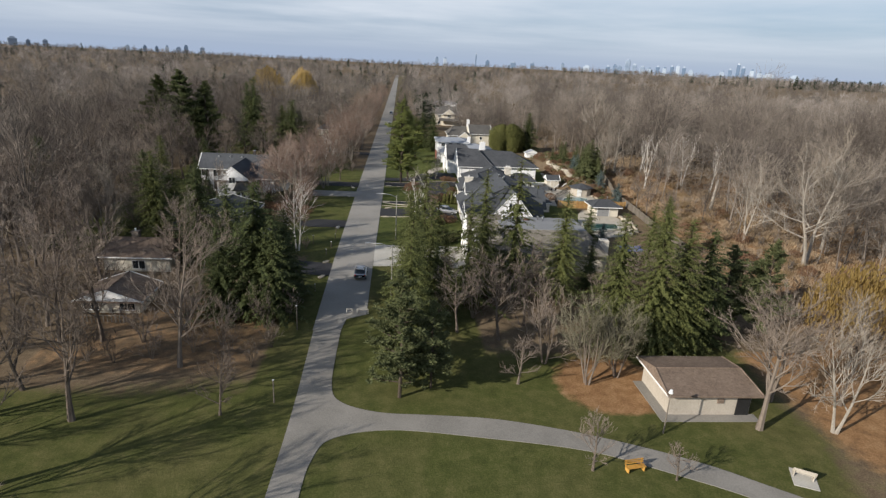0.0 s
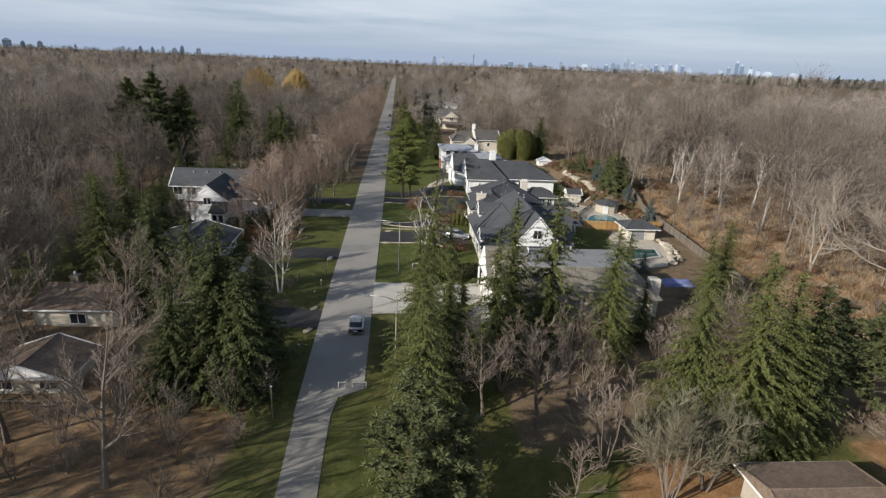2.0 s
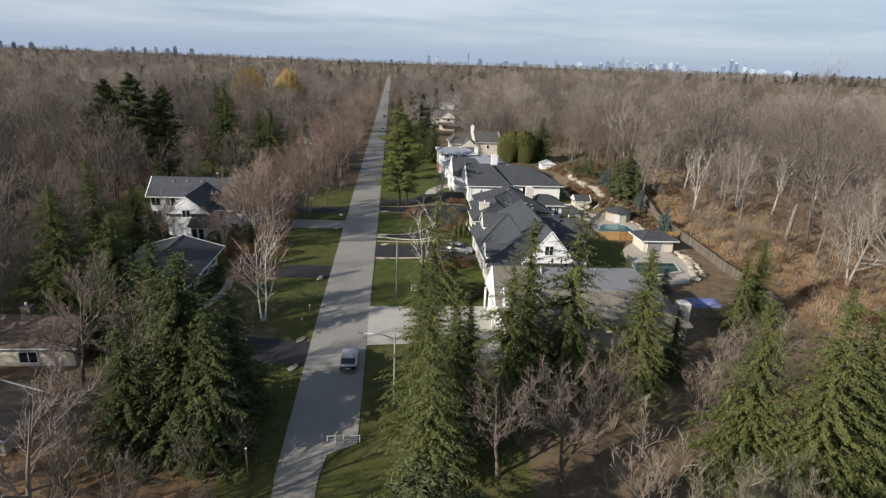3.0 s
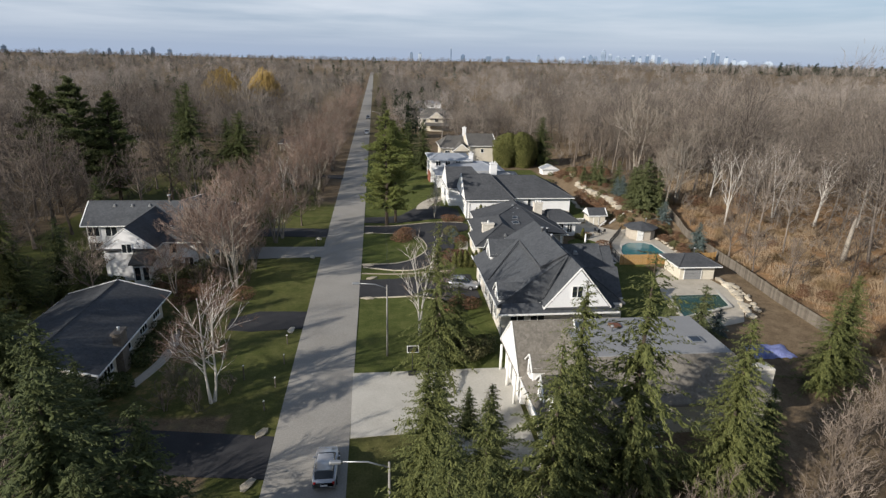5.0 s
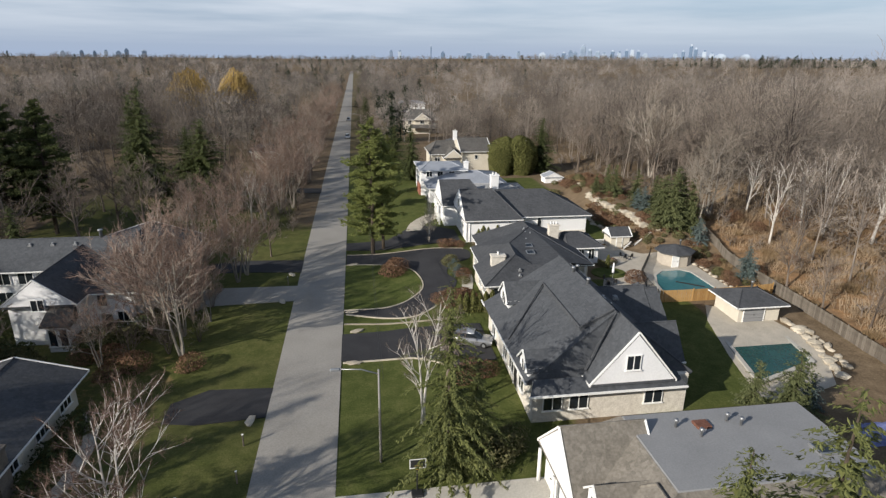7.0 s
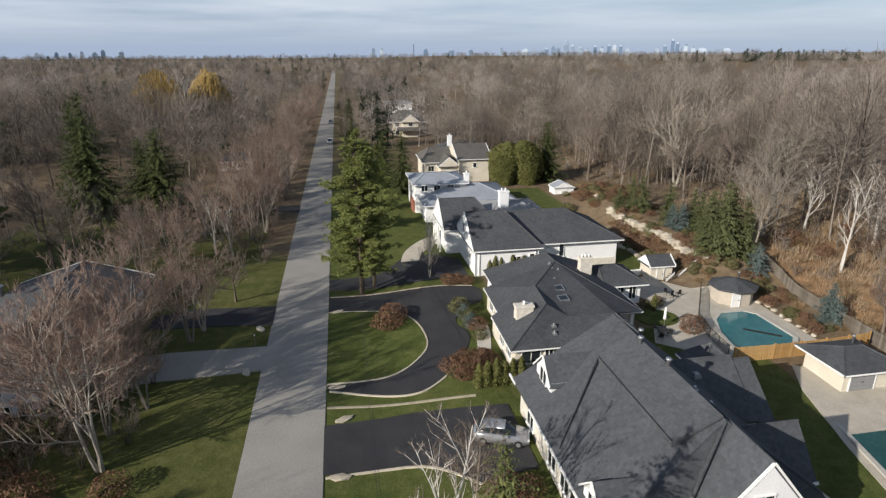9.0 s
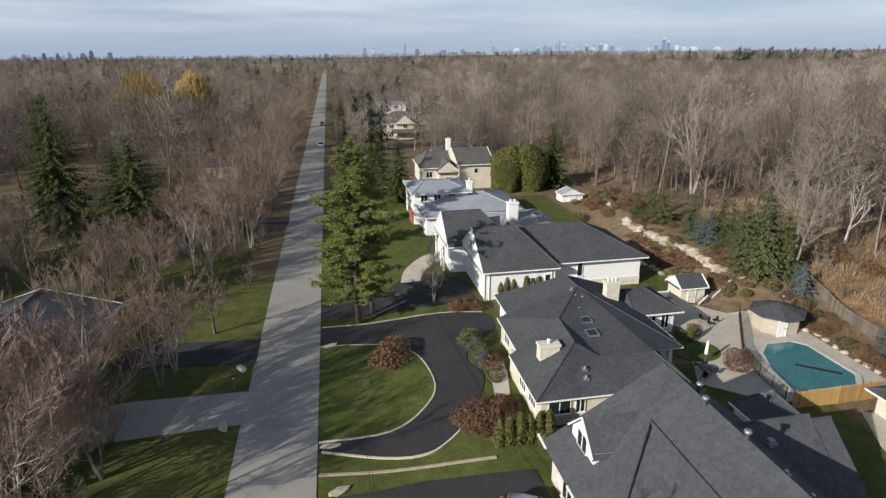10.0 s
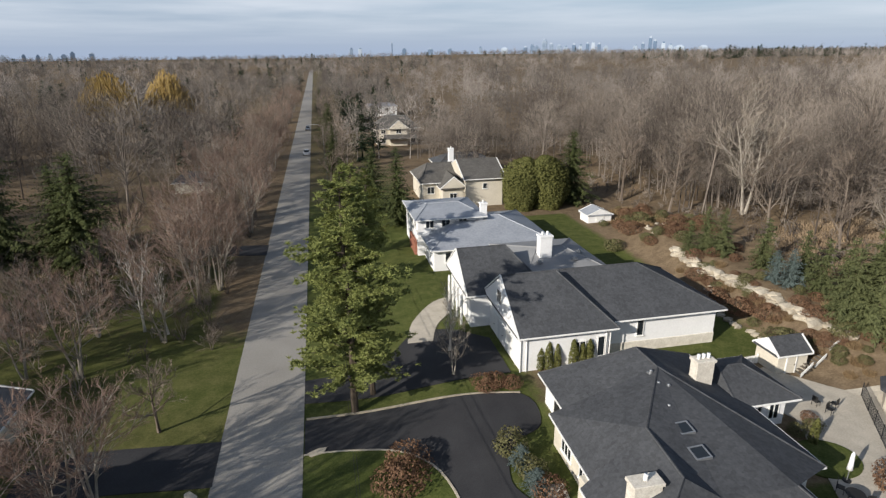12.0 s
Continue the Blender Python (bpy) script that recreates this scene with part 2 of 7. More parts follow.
M_water = surface("pool_cover_teal", (0.03, 0.12, 0.14), (0.06, 0.2, 0.22), 0.5, 0.15, 0.05, 8, spec=0.5)
M_water_green = surface("pool_water_green", (0.01, 0.05, 0.045), (0.02, 0.085, 0.075), 0.5, 0.1, 0.05, 8, spec=0.5)
M_tarp = surface("blue_tarpaulin", (0.06, 0.08, 0.26), (0.3, 0.34, 0.58), 1.2, 0.5, 0.5, 5)
M_fence = surface("weathered_board", (0.1, 0.085, 0.068), (0.2, 0.175, 0.145), 1.2, 0.9, 0.4, 12, per_object=0.35)
M_fence_new = surface("golden_cedar_board", (0.3, 0.17, 0.06), (0.46, 0.29, 0.12), 1.2, 0.8, 0.3, 12, per_object=0.3)
M_bench = surface("orange_stained_wood", (0.4, 0.2, 0.04), (0.6, 0.34, 0.08), 3, 0.6, 0.2, 10)
M_metal = surface("galvanised_steel", (0.3, 0.31, 0.32), (0.45, 0.46, 0.47), 2, 0.45, 0.05, 10, metal=0.7)
M_black = surface("black_metal", (0.012, 0.012, 0.013), (0.03, 0.03, 0.03), 2, 0.5, 0.05, 10)
M_rubber = surface("tyre_rubber", (0.01, 0.01, 0.01), (0.025, 0.025, 0.025), 4, 0.9, 0.1, 10)
M_car_silver = surface("silver_paint", (0.42, 0.43, 0.45), (0.5, 0.51, 0.53), 1, 0.25, 0.0, 10, metal=0.6, spec=0.5)
M_car_white = surface("white_paint", (0.7, 0.7, 0.7), (0.78, 0.78, 0.78), 1, 0.25, 0.0, 10, spec=0.5)
M_lamp_red = surface("red_lens", (0.25, 0.01, 0.01), (0.35, 0.02, 0.02), 3, 0.2, 0.0, 10)
M_lamp_clear = surface("clear_lens", (0.6, 0.6, 0.6), (0.75, 0.75, 0.75), 3, 0.15, 0.0, 10)
M_bark = surface("grey_brown_bark", (0.09, 0.07, 0.055), (0.2, 0.165, 0.135), 1.2, 0.95, 0.5, 8, stretch=(1, 1, 0.3), per_object=0.4)
M_bark_dark = surface("dark_bark", (0.04, 0.03, 0.022), (0.1, 0.08, 0.06), 1.2, 0.95, 0.5, 8, stretch=(1, 1, 0.3))
M_birch = surface("white_birch_bark", (0.4, 0.37, 0.33), (0.72, 0.69, 0.64), 1.4, 0.9, 0.3, 5, stretch=(1, 1, 2.5))
M_pale_bark = surface("pale_grey_bark", (0.17, 0.15, 0.125), (0.38, 0.345, 0.295), 1.0, 0.95, 0.4, 6, per_object=0.3)
M_twig = surface("brown_twigs", (0.125, 0.098, 0.078), (0.27, 0.22, 0.18), 0.4, 0.95, 0.0, 8, per_object=0.5)
M_twig_red = surface("reddish_twigs", (0.15, 0.098, 0.077), (0.33, 0.235, 0.184), 0.4, 0.95, 0.0, 8, per_object=0.4)
M_twig_pale = surface("pale_twigs", (0.175, 0.148, 0.12), (0.36, 0.31, 0.25), 0.4, 0.95, 0.0, 8, per_object=0.3)
M_twig_olive = surface("grey_olive_twigs", (0.11, 0.1, 0.066), (0.25, 0.23, 0.16), 0.4, 0.95, 0.0, 8, per_object=0.3)
M_wood_stuff = surface("woodland_branches", (0.08, 0.066, 0.056), (0.275, 0.236, 0.2), 0.05, 0.95, 0.0, 40, tone="tone")
# same branches, but paler and greyer: distance haze painted into the colour
M_wood_hazed = surface("hazed_woodland_branches", (0.11, 0.096, 0.085), (0.32, 0.285, 0.255), 0.012, 0.95, 0.0, 40, tone="tone")
M_hut = surface("beige_block", (0.34, 0.3, 0.25), (0.5, 0.45, 0.38), 0.8, 0.9, 0.2, 10)
M_spruce = foliage("spruce_needles", (0.04, 0.052, 0.018), (0.165, 0.178, 0.062))
M_spruce_dark = foliage("dark_spruce_needles", (0.03, 0.042, 0.017), (0.108, 0.126, 0.048))
M_blunt = foliage("blue_green_pine_needles", (0.048, 0.06, 0.024), (0.145, 0.16, 0.072))
M_pine = foliage("white_pine_needles", (0.105, 0.128, 0.036), (0.28, 0.305, 0.1))
M_pine_deep = foliage("deep_green_pine_needles", (0.036, 0.05, 0.02), (0.12, 0.14, 0.052))
M_blue_spruce = foliage("blue_spruce_needles", (0.06, 0.085, 0.08), (0.15, 0.19, 0.18))
M_cedar = foliage("cedar_scales", (0.055, 0.063, 0.018), (0.165, 0.166, 0.055))
M_willow = foliage("yellow_willow_leaves", (0.2, 0.13, 0.04), (0.4, 0.285, 0.105))
M_rust_leaf = foliage("rust_shrub_leaves", (0.09, 0.052, 0.034), (0.23, 0.135, 0.082))
M_tan = foliage("dry_tan_grass", (0.17, 0.115, 0.062), (0.36, 0.26, 0.15))
M_dry_stuff = surface("dry_grass_and_bracken", (0.17, 0.12, 0.078), (0.37, 0.28, 0.185), 0.06, 0.95, 0.0, 20, tone="tone")
M_olive = foliage("olive_shrub_leaves", (0.06, 0.065, 0.028), (0.17, 0.16, 0.075))
# the blue-grey of the far towers is distance haze put into the base colour
M_city_hazed = surface("hazed_tower_facade", (0.13, 0.19, 0.28), (0.4, 0.47, 0.56), 0.02, 0.9, 0.0, 8, per_object=0.7)

# ---------------------------------------------------------------- builders


def smooth(a, b, v):
    u = min(1.0, max(0.0, (v - a) / (b - a)))
    return u * u * (3 - 2 * u)


def gz(x, y):
    """Height of the ground."""
    z = -1.2 * (1 - smooth(55, 100, y)) + 0.4 * smooth(110, 150, y)
    z += 1.0 * smooth(0, 13, x) * smooth(95, 125, y) * (1 - smooth(230, 300, y))
    z += 3.0 * smooth(42, 49, x) * smooth(138, 150, y) * (1 - smooth(180, 200, y))
    z += 1.5 * smooth(50, 75, x) * smooth(60, 110, y)
    z += 13.0 * smooth(260, 900, x) * smooth(500, 1100, y)
    return z


class Geo:
    """Vertices and faces gathered for one mesh."""

    def __init__(self):
        self.v, self.f = [], []

    def add(self, verts, faces):
        k = len(self.v)
        self.v.extend(verts)
        self.f.extend([tuple(i + k for i in f) for f in faces])
        return self

    def box(self, x0, x1, y0, y1, z0, z1, bevel=0.0):
        b = min(bevel, (x1 - x0) / 3, (y1 - y0) / 3)
        if b <= 0:
            v = [(x, y, z) for z in (z0, z1) for x, y in ((x0, y0), (x1, y0), (x1, y1), (x0, y1))]
            return self.add(v, [(3, 2, 1, 0), (4, 5, 6, 7), (0, 1, 5, 4), (1, 2, 6, 5), (2, 3, 7, 6), (3, 0, 4, 7)])
        ring = [(x0 + b, y0), (x1 - b, y0), (x1, y0 + b), (x1, y1 - b), (x1 - b, y1), (x0 + b, y1), (x0, y1 - b), (x0, y0 + b)]
        inner = [(x0 + b, y0 + b), (x1 - b, y0 + b), (x1 - b, y0 + b), (x1 - b, y1 - b), (x1 - b, y1 - b), (x0 + b, y1 - b), (x0 + b, y1 - b), (x0 + b, y0 + b)]
        v = [(x, y, z0) for x, y in ring] + [(x, y, z1 - b) for x, y in ring] + [(x, y, z1) for x, y in inner]
        f = [tuple(range(7, -1, -1)), tuple(range(16, 24))]
        for i in range(8):
            j = (i + 1) % 8
            f += [(i, j, 8 + j, 8 + i), (8 + i, 8 + j, 16 + j, 16 + i)]
        return self.add(v, f)

    def tube(self, pts, radii, sides=6, cap=True):
        rings = []
        for i, p in enumerate(pts):
            p = Vector(p)
            d = (Vector(pts[min(i + 1, len(pts) - 1)]) - Vector(pts[max(i - 1, 0)])).normalized()
            a = d.orthogonal().normalized()
            b = d.cross(a)
            rings.append([tuple(p + (a * math.cos(6.2832 * k / sides) + b * math.sin(6.2832 * k / sides)) * radii[i]) for k in range(sides)])
        v = [q for r in rings for q in r]
        f = []
        for i in range(len(pts) - 1):
            for k in range(sides):
                j = (k + 1) % sides
                f.append((i * sides + k, i * sides + j, (i + 1) * sides + j, (i + 1) * sides + k))
        if cap:
            f.append(tuple(range(sides - 1, -1, -1)))
            f.append(tuple((len(pts) - 1) * sides + k for k in range(sides)))
        return self.add(v, f)

    def mesh(self, name, mat, shade=False):
        me = bpy.data.meshes.new(name)
        me.from_pydata(self.v, [], self.f)
        me.materials.append(mat)
        if shade:
            me.polygons.foreach_set("use_smooth", [True] * len(me.polygons))
        me.update()
        return me


def part(name, geo, mat, parent, label="", shade=False, at=None):
    ob = new(name, geo if isinstance(geo, bpy.types.Mesh) else geo.mesh(name, mat, shade))
    ob.parent = parent
    if at is not None:
        ob.matrix_basis = at
    if label:
        ob["label"] = label
    return ob


def thing(name, m, label, category, group="", kind=""):
    ob = new(name)
    ob.matrix_basis = m
    ob.empty_display_size = 0.3
    return tagged(ob, label, category, group, kind)


def slab(name, outline, mat, h=0.05, step=2.5, kind="structure", label="", category="", thick=0.15, parent=None):
    """A thin sheet of paving over the ground, with a real edge."""
    bm = bmesh.new()
    f = bm.faces.new([bm.verts.new((x, y, 0)) for x, y in outline])
    if f.calc_area() and f.normal.z < 0:
        f.normal_flip()
    xs, ys = [p[0] for p in outline], [p[1] for p in outline]
    for axis, lo, hi in ((0, min(xs), max(xs)), (1, min(ys), max(ys))):
        k = lo + step
        while k < hi:
            no = (1, 0, 0) if axis == 0 else (0, 1, 0)
            co = (k, 0, 0) if axis == 0 else (0, k, 0)
            bmesh.ops.bisect_plane(bm, geom=bm.verts[:] + bm.edges[:] + bm.faces[:], plane_co=co, plane_no=no)
            k += step
    bmesh.ops.recalc_face_normals(bm, faces=bm.faces)
    if sum(g.normal.z for g in bm.faces) < 0:
        bmesh.ops.reverse_faces(bm, faces=bm.faces)
    for v in bm.verts:
        v.co.z = gz(v.co.x, v.co.y) + h
    rim = [e for e in bm.edges if e.is_boundary]
    ex = bmesh.ops.extrude_edge_only(bm, edges=rim)
    for v in [g for g in ex["geom"] if isinstance(g, bmesh.types.BMVert)]:
        v.co.z -= thick
    bmesh.ops.triangulate(bm, faces=[g for g in bm.faces if len(g.verts) > 4])
    me = bpy.data.meshes.new(name)
    bm.to_mesh(me)
    bm.free()
    me.materials.append(mat)
    ob = new(name, me)
    if parent:
        ob.parent = parent
        return ob
    return tagged(ob, label, category, "", kind)


def curve_points(pts, n=8):
    """A smooth line through points in the plan (Catmull-Rom)."""
    out = []
    p = [pts[0]] + list(pts) + [pts[-1]]
    for i in range(1, len(p) - 2):
        for k in range(n):
            t = k / n
            out.append(tuple(0.5 * (2 * p[i][c] + (p[i + 1][c] - p[i - 1][c]) * t + (2 * p[i - 1][c] - 5 * p[i][c] + 4 * p[i + 1][c] - p[i + 2][c]) * t * t + (3 * p[i][c] - p[i - 1][c] - 3 * p[i + 1][c] + p[i + 2][c]) * t ** 3) for c in range(2)))
    out.append(tuple(pts[-1]))
    return out


def kerb_line(name, pts, mat, label, width=0.28, height=0.14, closed=False):
    g = Geo()
    n = len(pts)
    rows = []
    for i, (x, y) in enumerate(pts):
        a, b = pts[(i - 1) % n if closed else max(i - 1, 0)], pts[(i + 1) % n if closed else min(i + 1, n - 1)]
        dx, dy = b[0] - a[0], b[1] - a[1]
        k = width / 2 / (math.hypot(dx, dy) or 1)
        z = gz(x, y)
        rows.append([(x - dy * k, y + dx * k, z - 0.1), (x - dy * k * 0.8, y + dx * k * 0.8, z + height), (x + dy * k * 0.8, y - dx * k * 0.8, z + height), (x + dy * k, y - dx * k, z - 0.1)])
    v = [q for r in rows for q in r]
    f = []
    for i in range(n if closed else n - 1):
        a, b = 4 * i, 4 * ((i + 1) % n)
        f += [(a, b, b + 1, a + 1), (a + 1, b + 1, b + 2, a + 2), (a + 2, b + 2, b + 3, a + 3)]
    return tagged(new(name, g.add(v, f).mesh(name, mat)), label, "kerb", "", "structure")

# ---------------------------------------------------------------- ground, road and paths


def lawn_weight(x, y):
    """1 on mown grass, 0 on woodland floor."""
    wob = 5 * noise.noise((x * 0.07, y * 0.07, 9.0))
    park = max(smooth(-66, -50, x + wob) * (1 - smooth(38, 46, x + wob)), 0.35)
    verge = smooth(-34, -17, x) * (1 - smooth(14, 20, x))
    w = verge * (1 - 0.55 * smooth(185, 250, y)) * (1 if x > -7 else 1 - 0.85 * smooth(160, 176, y))
    if x > 10 and y < 86:
        w *= 0.25
    if -60 < x < -14 and y > 92:
        w = max(w, 0.72 - 0.4 * smooth(170, 230, y))
    if -60 < x < -14 and y < 92:
        w *= 0.3
    if 24 < x < 46 and 150 < y < 205:
        w = max(w, 1 - smooth(41, 45, x))
    if 23 < x < 41 and 103 < y < 134:
        w = max(w, 0.95)
    lo = 57 - 9 * smooth(-10, -14, x)
    return park + (w - park) * smooth(lo, lo + 9, y + wob * 0.6)


def lush_weight(x, y):
    """1 on watered front lawns, 0 on dry park grass."""
    return 0.2 + 0.75 * smooth(88, 100, y) * (1 - smooth(210, 280, y)) * (0.9 if x > -4 else 0.35) + (0.12 if y < 62 and -8 < x < 22 else 0)


def leaf_and_shade_weight(x, y):
    """1 where rust leaves lie; on the left front lawn the brown also stands in for shade."""
    w = 0.0
    if 15 < x < 34 and 48 < y < 62:
        w = 0.95 - smooth(4.5, 8, math.hypot((x - 24), (y - 54)))
    if x > 50 and y > 60:
        w = max(w, 0.56 * smooth(50, 58, x) * (1 - smooth(95, 140, x)) * (1 - 0.55 * smooth(135, 175, y)))
    if x > 34 and y < 62:
        w = max(w, 0.75 * smooth(39, 45, x) * (1 - smooth(58, 74, x)) * smooth(34, 42, y))
    if -40 < x < -13 and 52 < y < 74:
        w = max(w, 0.42 * smooth(52, 57, y) * smooth(-13, -16, x))
    # brown litter tint that also paints the shade of house and trees on this lawn
    if -32 < x < -13 and 86 < y < 122:
        w = max(w, 0.3 * smooth(-17, -21, x))
    return max(0.0, w)


def make_ground():
    xs = [-4800, -3400, -2300, -1500, -1000, -700, -480, -330, -230, -170] + [-130 + 4 * i for i in range(15)] + [-70 + 1.25 * i for i in range(112)] + [70 + 4 * i for i in range(16)] + [140, 180, 240, 340, 480, 700, 1000, 1500, 2300, 3400, 4800]
    ys = [-900, -400, -180, -80, -30, 0] + [10 + 1.25 * i for i in range(177)] + [232 + 5 * i for i in range(30)] + [390, 440, 520, 640, 800, 1050, 1400, 1900, 2600, 3500, 4800]
    nx = len(xs)
    verts, cols = [], []
    for y in ys:
        for x in xs:
            z = gz(x, y)
            if x > 54 or x < -40:
                z += noise.noise((x * 0.06, y * 0.06, 3.0)) * 0.5
            verts.append((x, y, z))
            cols += [lawn_weight(x, y), leaf_and_shade_weight(x, y), lush_weight(x, y), 1.0]
    faces = [(j * nx + i, j * nx + i + 1, (j + 1) * nx + i + 1, (j + 1) * nx + i) for j in range(len(ys) - 1) for i in range(nx - 1)]
    me = bpy.data.meshes.new("ground")
    me.from_pydata(verts, [], faces)
    at = me.color_attributes.new("cover", "FLOAT_COLOR", "POINT")
    at.data.foreach_set("color", cols)
    me.polygons.foreach_set("use_smooth", [True] * len(me.polygons))
    me.materials.append(M_ground)
    tagged(new("ground", me), "late autumn ground with lawns, brown leaf litter and woodland floor", "ground", "", "structure")


make_ground()
# the street, then the narrower lane that leads into the park and forks
slab("road", [(-10.1, 66), (-6.6, 66.1), (-6.2, 69.0), (-3.7, 70.4), (-3.5, 140), (-3.6, 400), (-3.4, 1300), (-9.5, 1300), (-9.7, 400), (-10.0, 140)], M_asphalt, 0.06, 12, label="worn grey asphalt street running straight to the horizon", category="road")
lane_left = curve_points([(-10.0, 66.6), (-9.8, 58), (-9.6, 50), (-9.6, 40), (-9.9, 20), (-10.2, -10)], 4)
lane_right = curve_points([(-7.4, -10), (-7.2, 20), (-7.1, 36), (-6.7, 41.6), (-5.2, 44.5), (0, 45.7), (8, 44.6), (17.6, 42.6), (24, 39.6), (31, 35.5), (40, 28)], 6)
lane_top = curve_points([(42, 31), (32.6, 37.4), (27.2, 41), (19.4, 44.6), (11, 47.2), (4.6, 48.0), (-1.2, 48.5), (-5.0, 50.2), (-6.3, 53), (-6.6, 60), (-6.6, 66.2)], 6)
slab("lane", lane_left + lane_right + lane_top, M_lane, 0.05, 3, label="pale asphalt park lane with a curved fork", category="path")

# driveways
slab("driveway", [(-3.6, 87.6), (-3.7, 98), (12.3, 98), (12.3, 82), (6, 84), (4, 88)], M_concrete, 0.075, 2.5, label="pale concrete driveway beside a grey-roofed house", category="driveway")
slab("driveway", [(-3.6, 117.9), (-3.6, 124.0), (4, 124.2), (12.4, 123), (12.6, 115), (8, 114.6), (4, 117.6)], M_drive, 0.075, 2.5, label="black asphalt driveway with pale edging", category="driveway")
ring_out = curve_points([(-3.4, 129.4), (3.8, 127.2), (7.2, 128.4), (10.3, 132.2), (11.9, 136.2), (11.0, 139.3), (12.4, 143), (15.4, 145), (15.2, 149.4), (8, 150.6), (-3.4, 151.0)], 5)
slab("driveway", ring_out, M_drive, 0.07, 2.5, label="black asphalt circular driveway round a lawn island", category="driveway")
island = curve_points([(-3.45, 130.4), (2.5, 130.6), (5.7, 132.9), (7.2, 136.2), (6.4, 141.8), (3.8, 145.0), (0, 146.2), (-3.45, 146.4)], 5)
island_lawn = slab("lawn_island", island, M_ground, 0.12, 2.0, label="green lawn island inside the circular driveway", category="lawn")
lc = island_lawn.data.color_attributes.new("cover", "FLOAT_COLOR", "POINT")
lc.data.foreach_set("color", [1.0, 0.0, 1.0, 1.0] * len(island_lawn.data.vertices))
slab("garden_path", [(12.0, 132.6), (13.4, 132.6), (14.2, 136.0), (14.4, 138.2), (12.9, 138.4), (12.6, 136.2)], M_concrete, 0.09, 2.0, label="pale concrete walk beside a bungalow", category="path")
kerb_line("kerb", island, M_stone, "pale stone kerb round the lawn island", 0.2, 0.15)
kerb_line("kerb", curve_points([(-3.2, 129.2), (3.8, 127.0), (7.2, 128.2), (10.5, 132.0)], 6), M_stone, "pale stone kerb along the driveway", 0.2, 0.12)
kerb_line("kerb", curve_points([(-3.3, 151.2), (8, 150.8), (15.2, 149.6)], 6), M_stone, "pale stone kerb along the driveway", 0.2, 0.12)
kerb_line("kerb", curve_points([(-3.4, 126.6), (5, 125.6), (10, 125.0)], 6), M_stone, "low pale stone kerb between lawn and drive", 0.25, 0.12)
kerb_line("kerb", curve_points([(-3.4, 117.5), (4, 117.3), (8, 114.3)], 5), M_stone, "low pale stone kerb beside the drive", 0.2, 0.12)
slab("driveway", [(3.6, 153), (15.5, 153), (15.5, 160), (12, 163), (8, 164), (3.6, 158), (-3.5, 157.4), (-3.5, 153.6)], M_drive, 0.08, 2.5, label="black asphalt driveway in front of a white house", category="driveway")
slab("garden_path", curve_points([(7.0, 161.5), (8.2, 166), (11.5, 170.5), (14, 171), (13, 167.5), (10.8, 164.5), (9.6, 161)], 4), M_paving, 0.1, 2, label="curved pale stone garden path", category="path")
slab("driveway", [(-10.1, 108.8), (-10.0, 113.6), (-16, 114.0), (-19, 112), (-19, 109), (-16, 108.4)], M_drive, 0.07, 3, label="dark asphalt driveway among trees", category="driveway")
slab("driveway", [(-10.1, 83.2), (-10.1, 88.3), (-24, 90.5), (-24, 85)], M_drive, 0.07, 3, label="dark asphalt driveway across the verge", category="driveway")
slab("driveway", [(-10.0, 134.2), (-9.9, 139.2), (-20, 139.5), (-30, 138), (-30, 133), (-20, 133.8)], M_asphalt, 0.07, 3, label="grey asphalt driveway of a white house", category="driveway")
slab("driveway", [(-9.9, 144.4), (-9.9, 149.6), (-20, 150.6), (-24, 149), (-24, 145.6), (-17, 145.2)], M_drive, 0.07, 3, label="dark asphalt driveway between lawns", category="driveway")
slab("driveway", [(-9.8, 196), (-9.8, 201), (-24, 203), (-24, 198)], M_drive, 0.07, 3, label="dark asphalt driveway under bare trees", category="driveway")
slab("patio", [(31, 131), (34, 128.5), (37, 126.9), (48.5, 126.9), (48.5, 138), (47, 142.5), (43, 143.5), (39, 148.5), (33, 147), (35.8, 141)], M_paving, 0.06, 2.5, label="tan stone pool terrace behind a dark-roofed house", category="terrace")
slab("patio", [(36.0, 105.5), (37.6, 113), (39.8, 120.5), (42, 124.5), (47.5, 121), (49, 113), (45, 106.5), (38, 104.5)], M_paving, 0.06, 2.5, label="tan stone pool terrace beside rocks", category="terrace")

# ---------------------------------------------------------------- trees


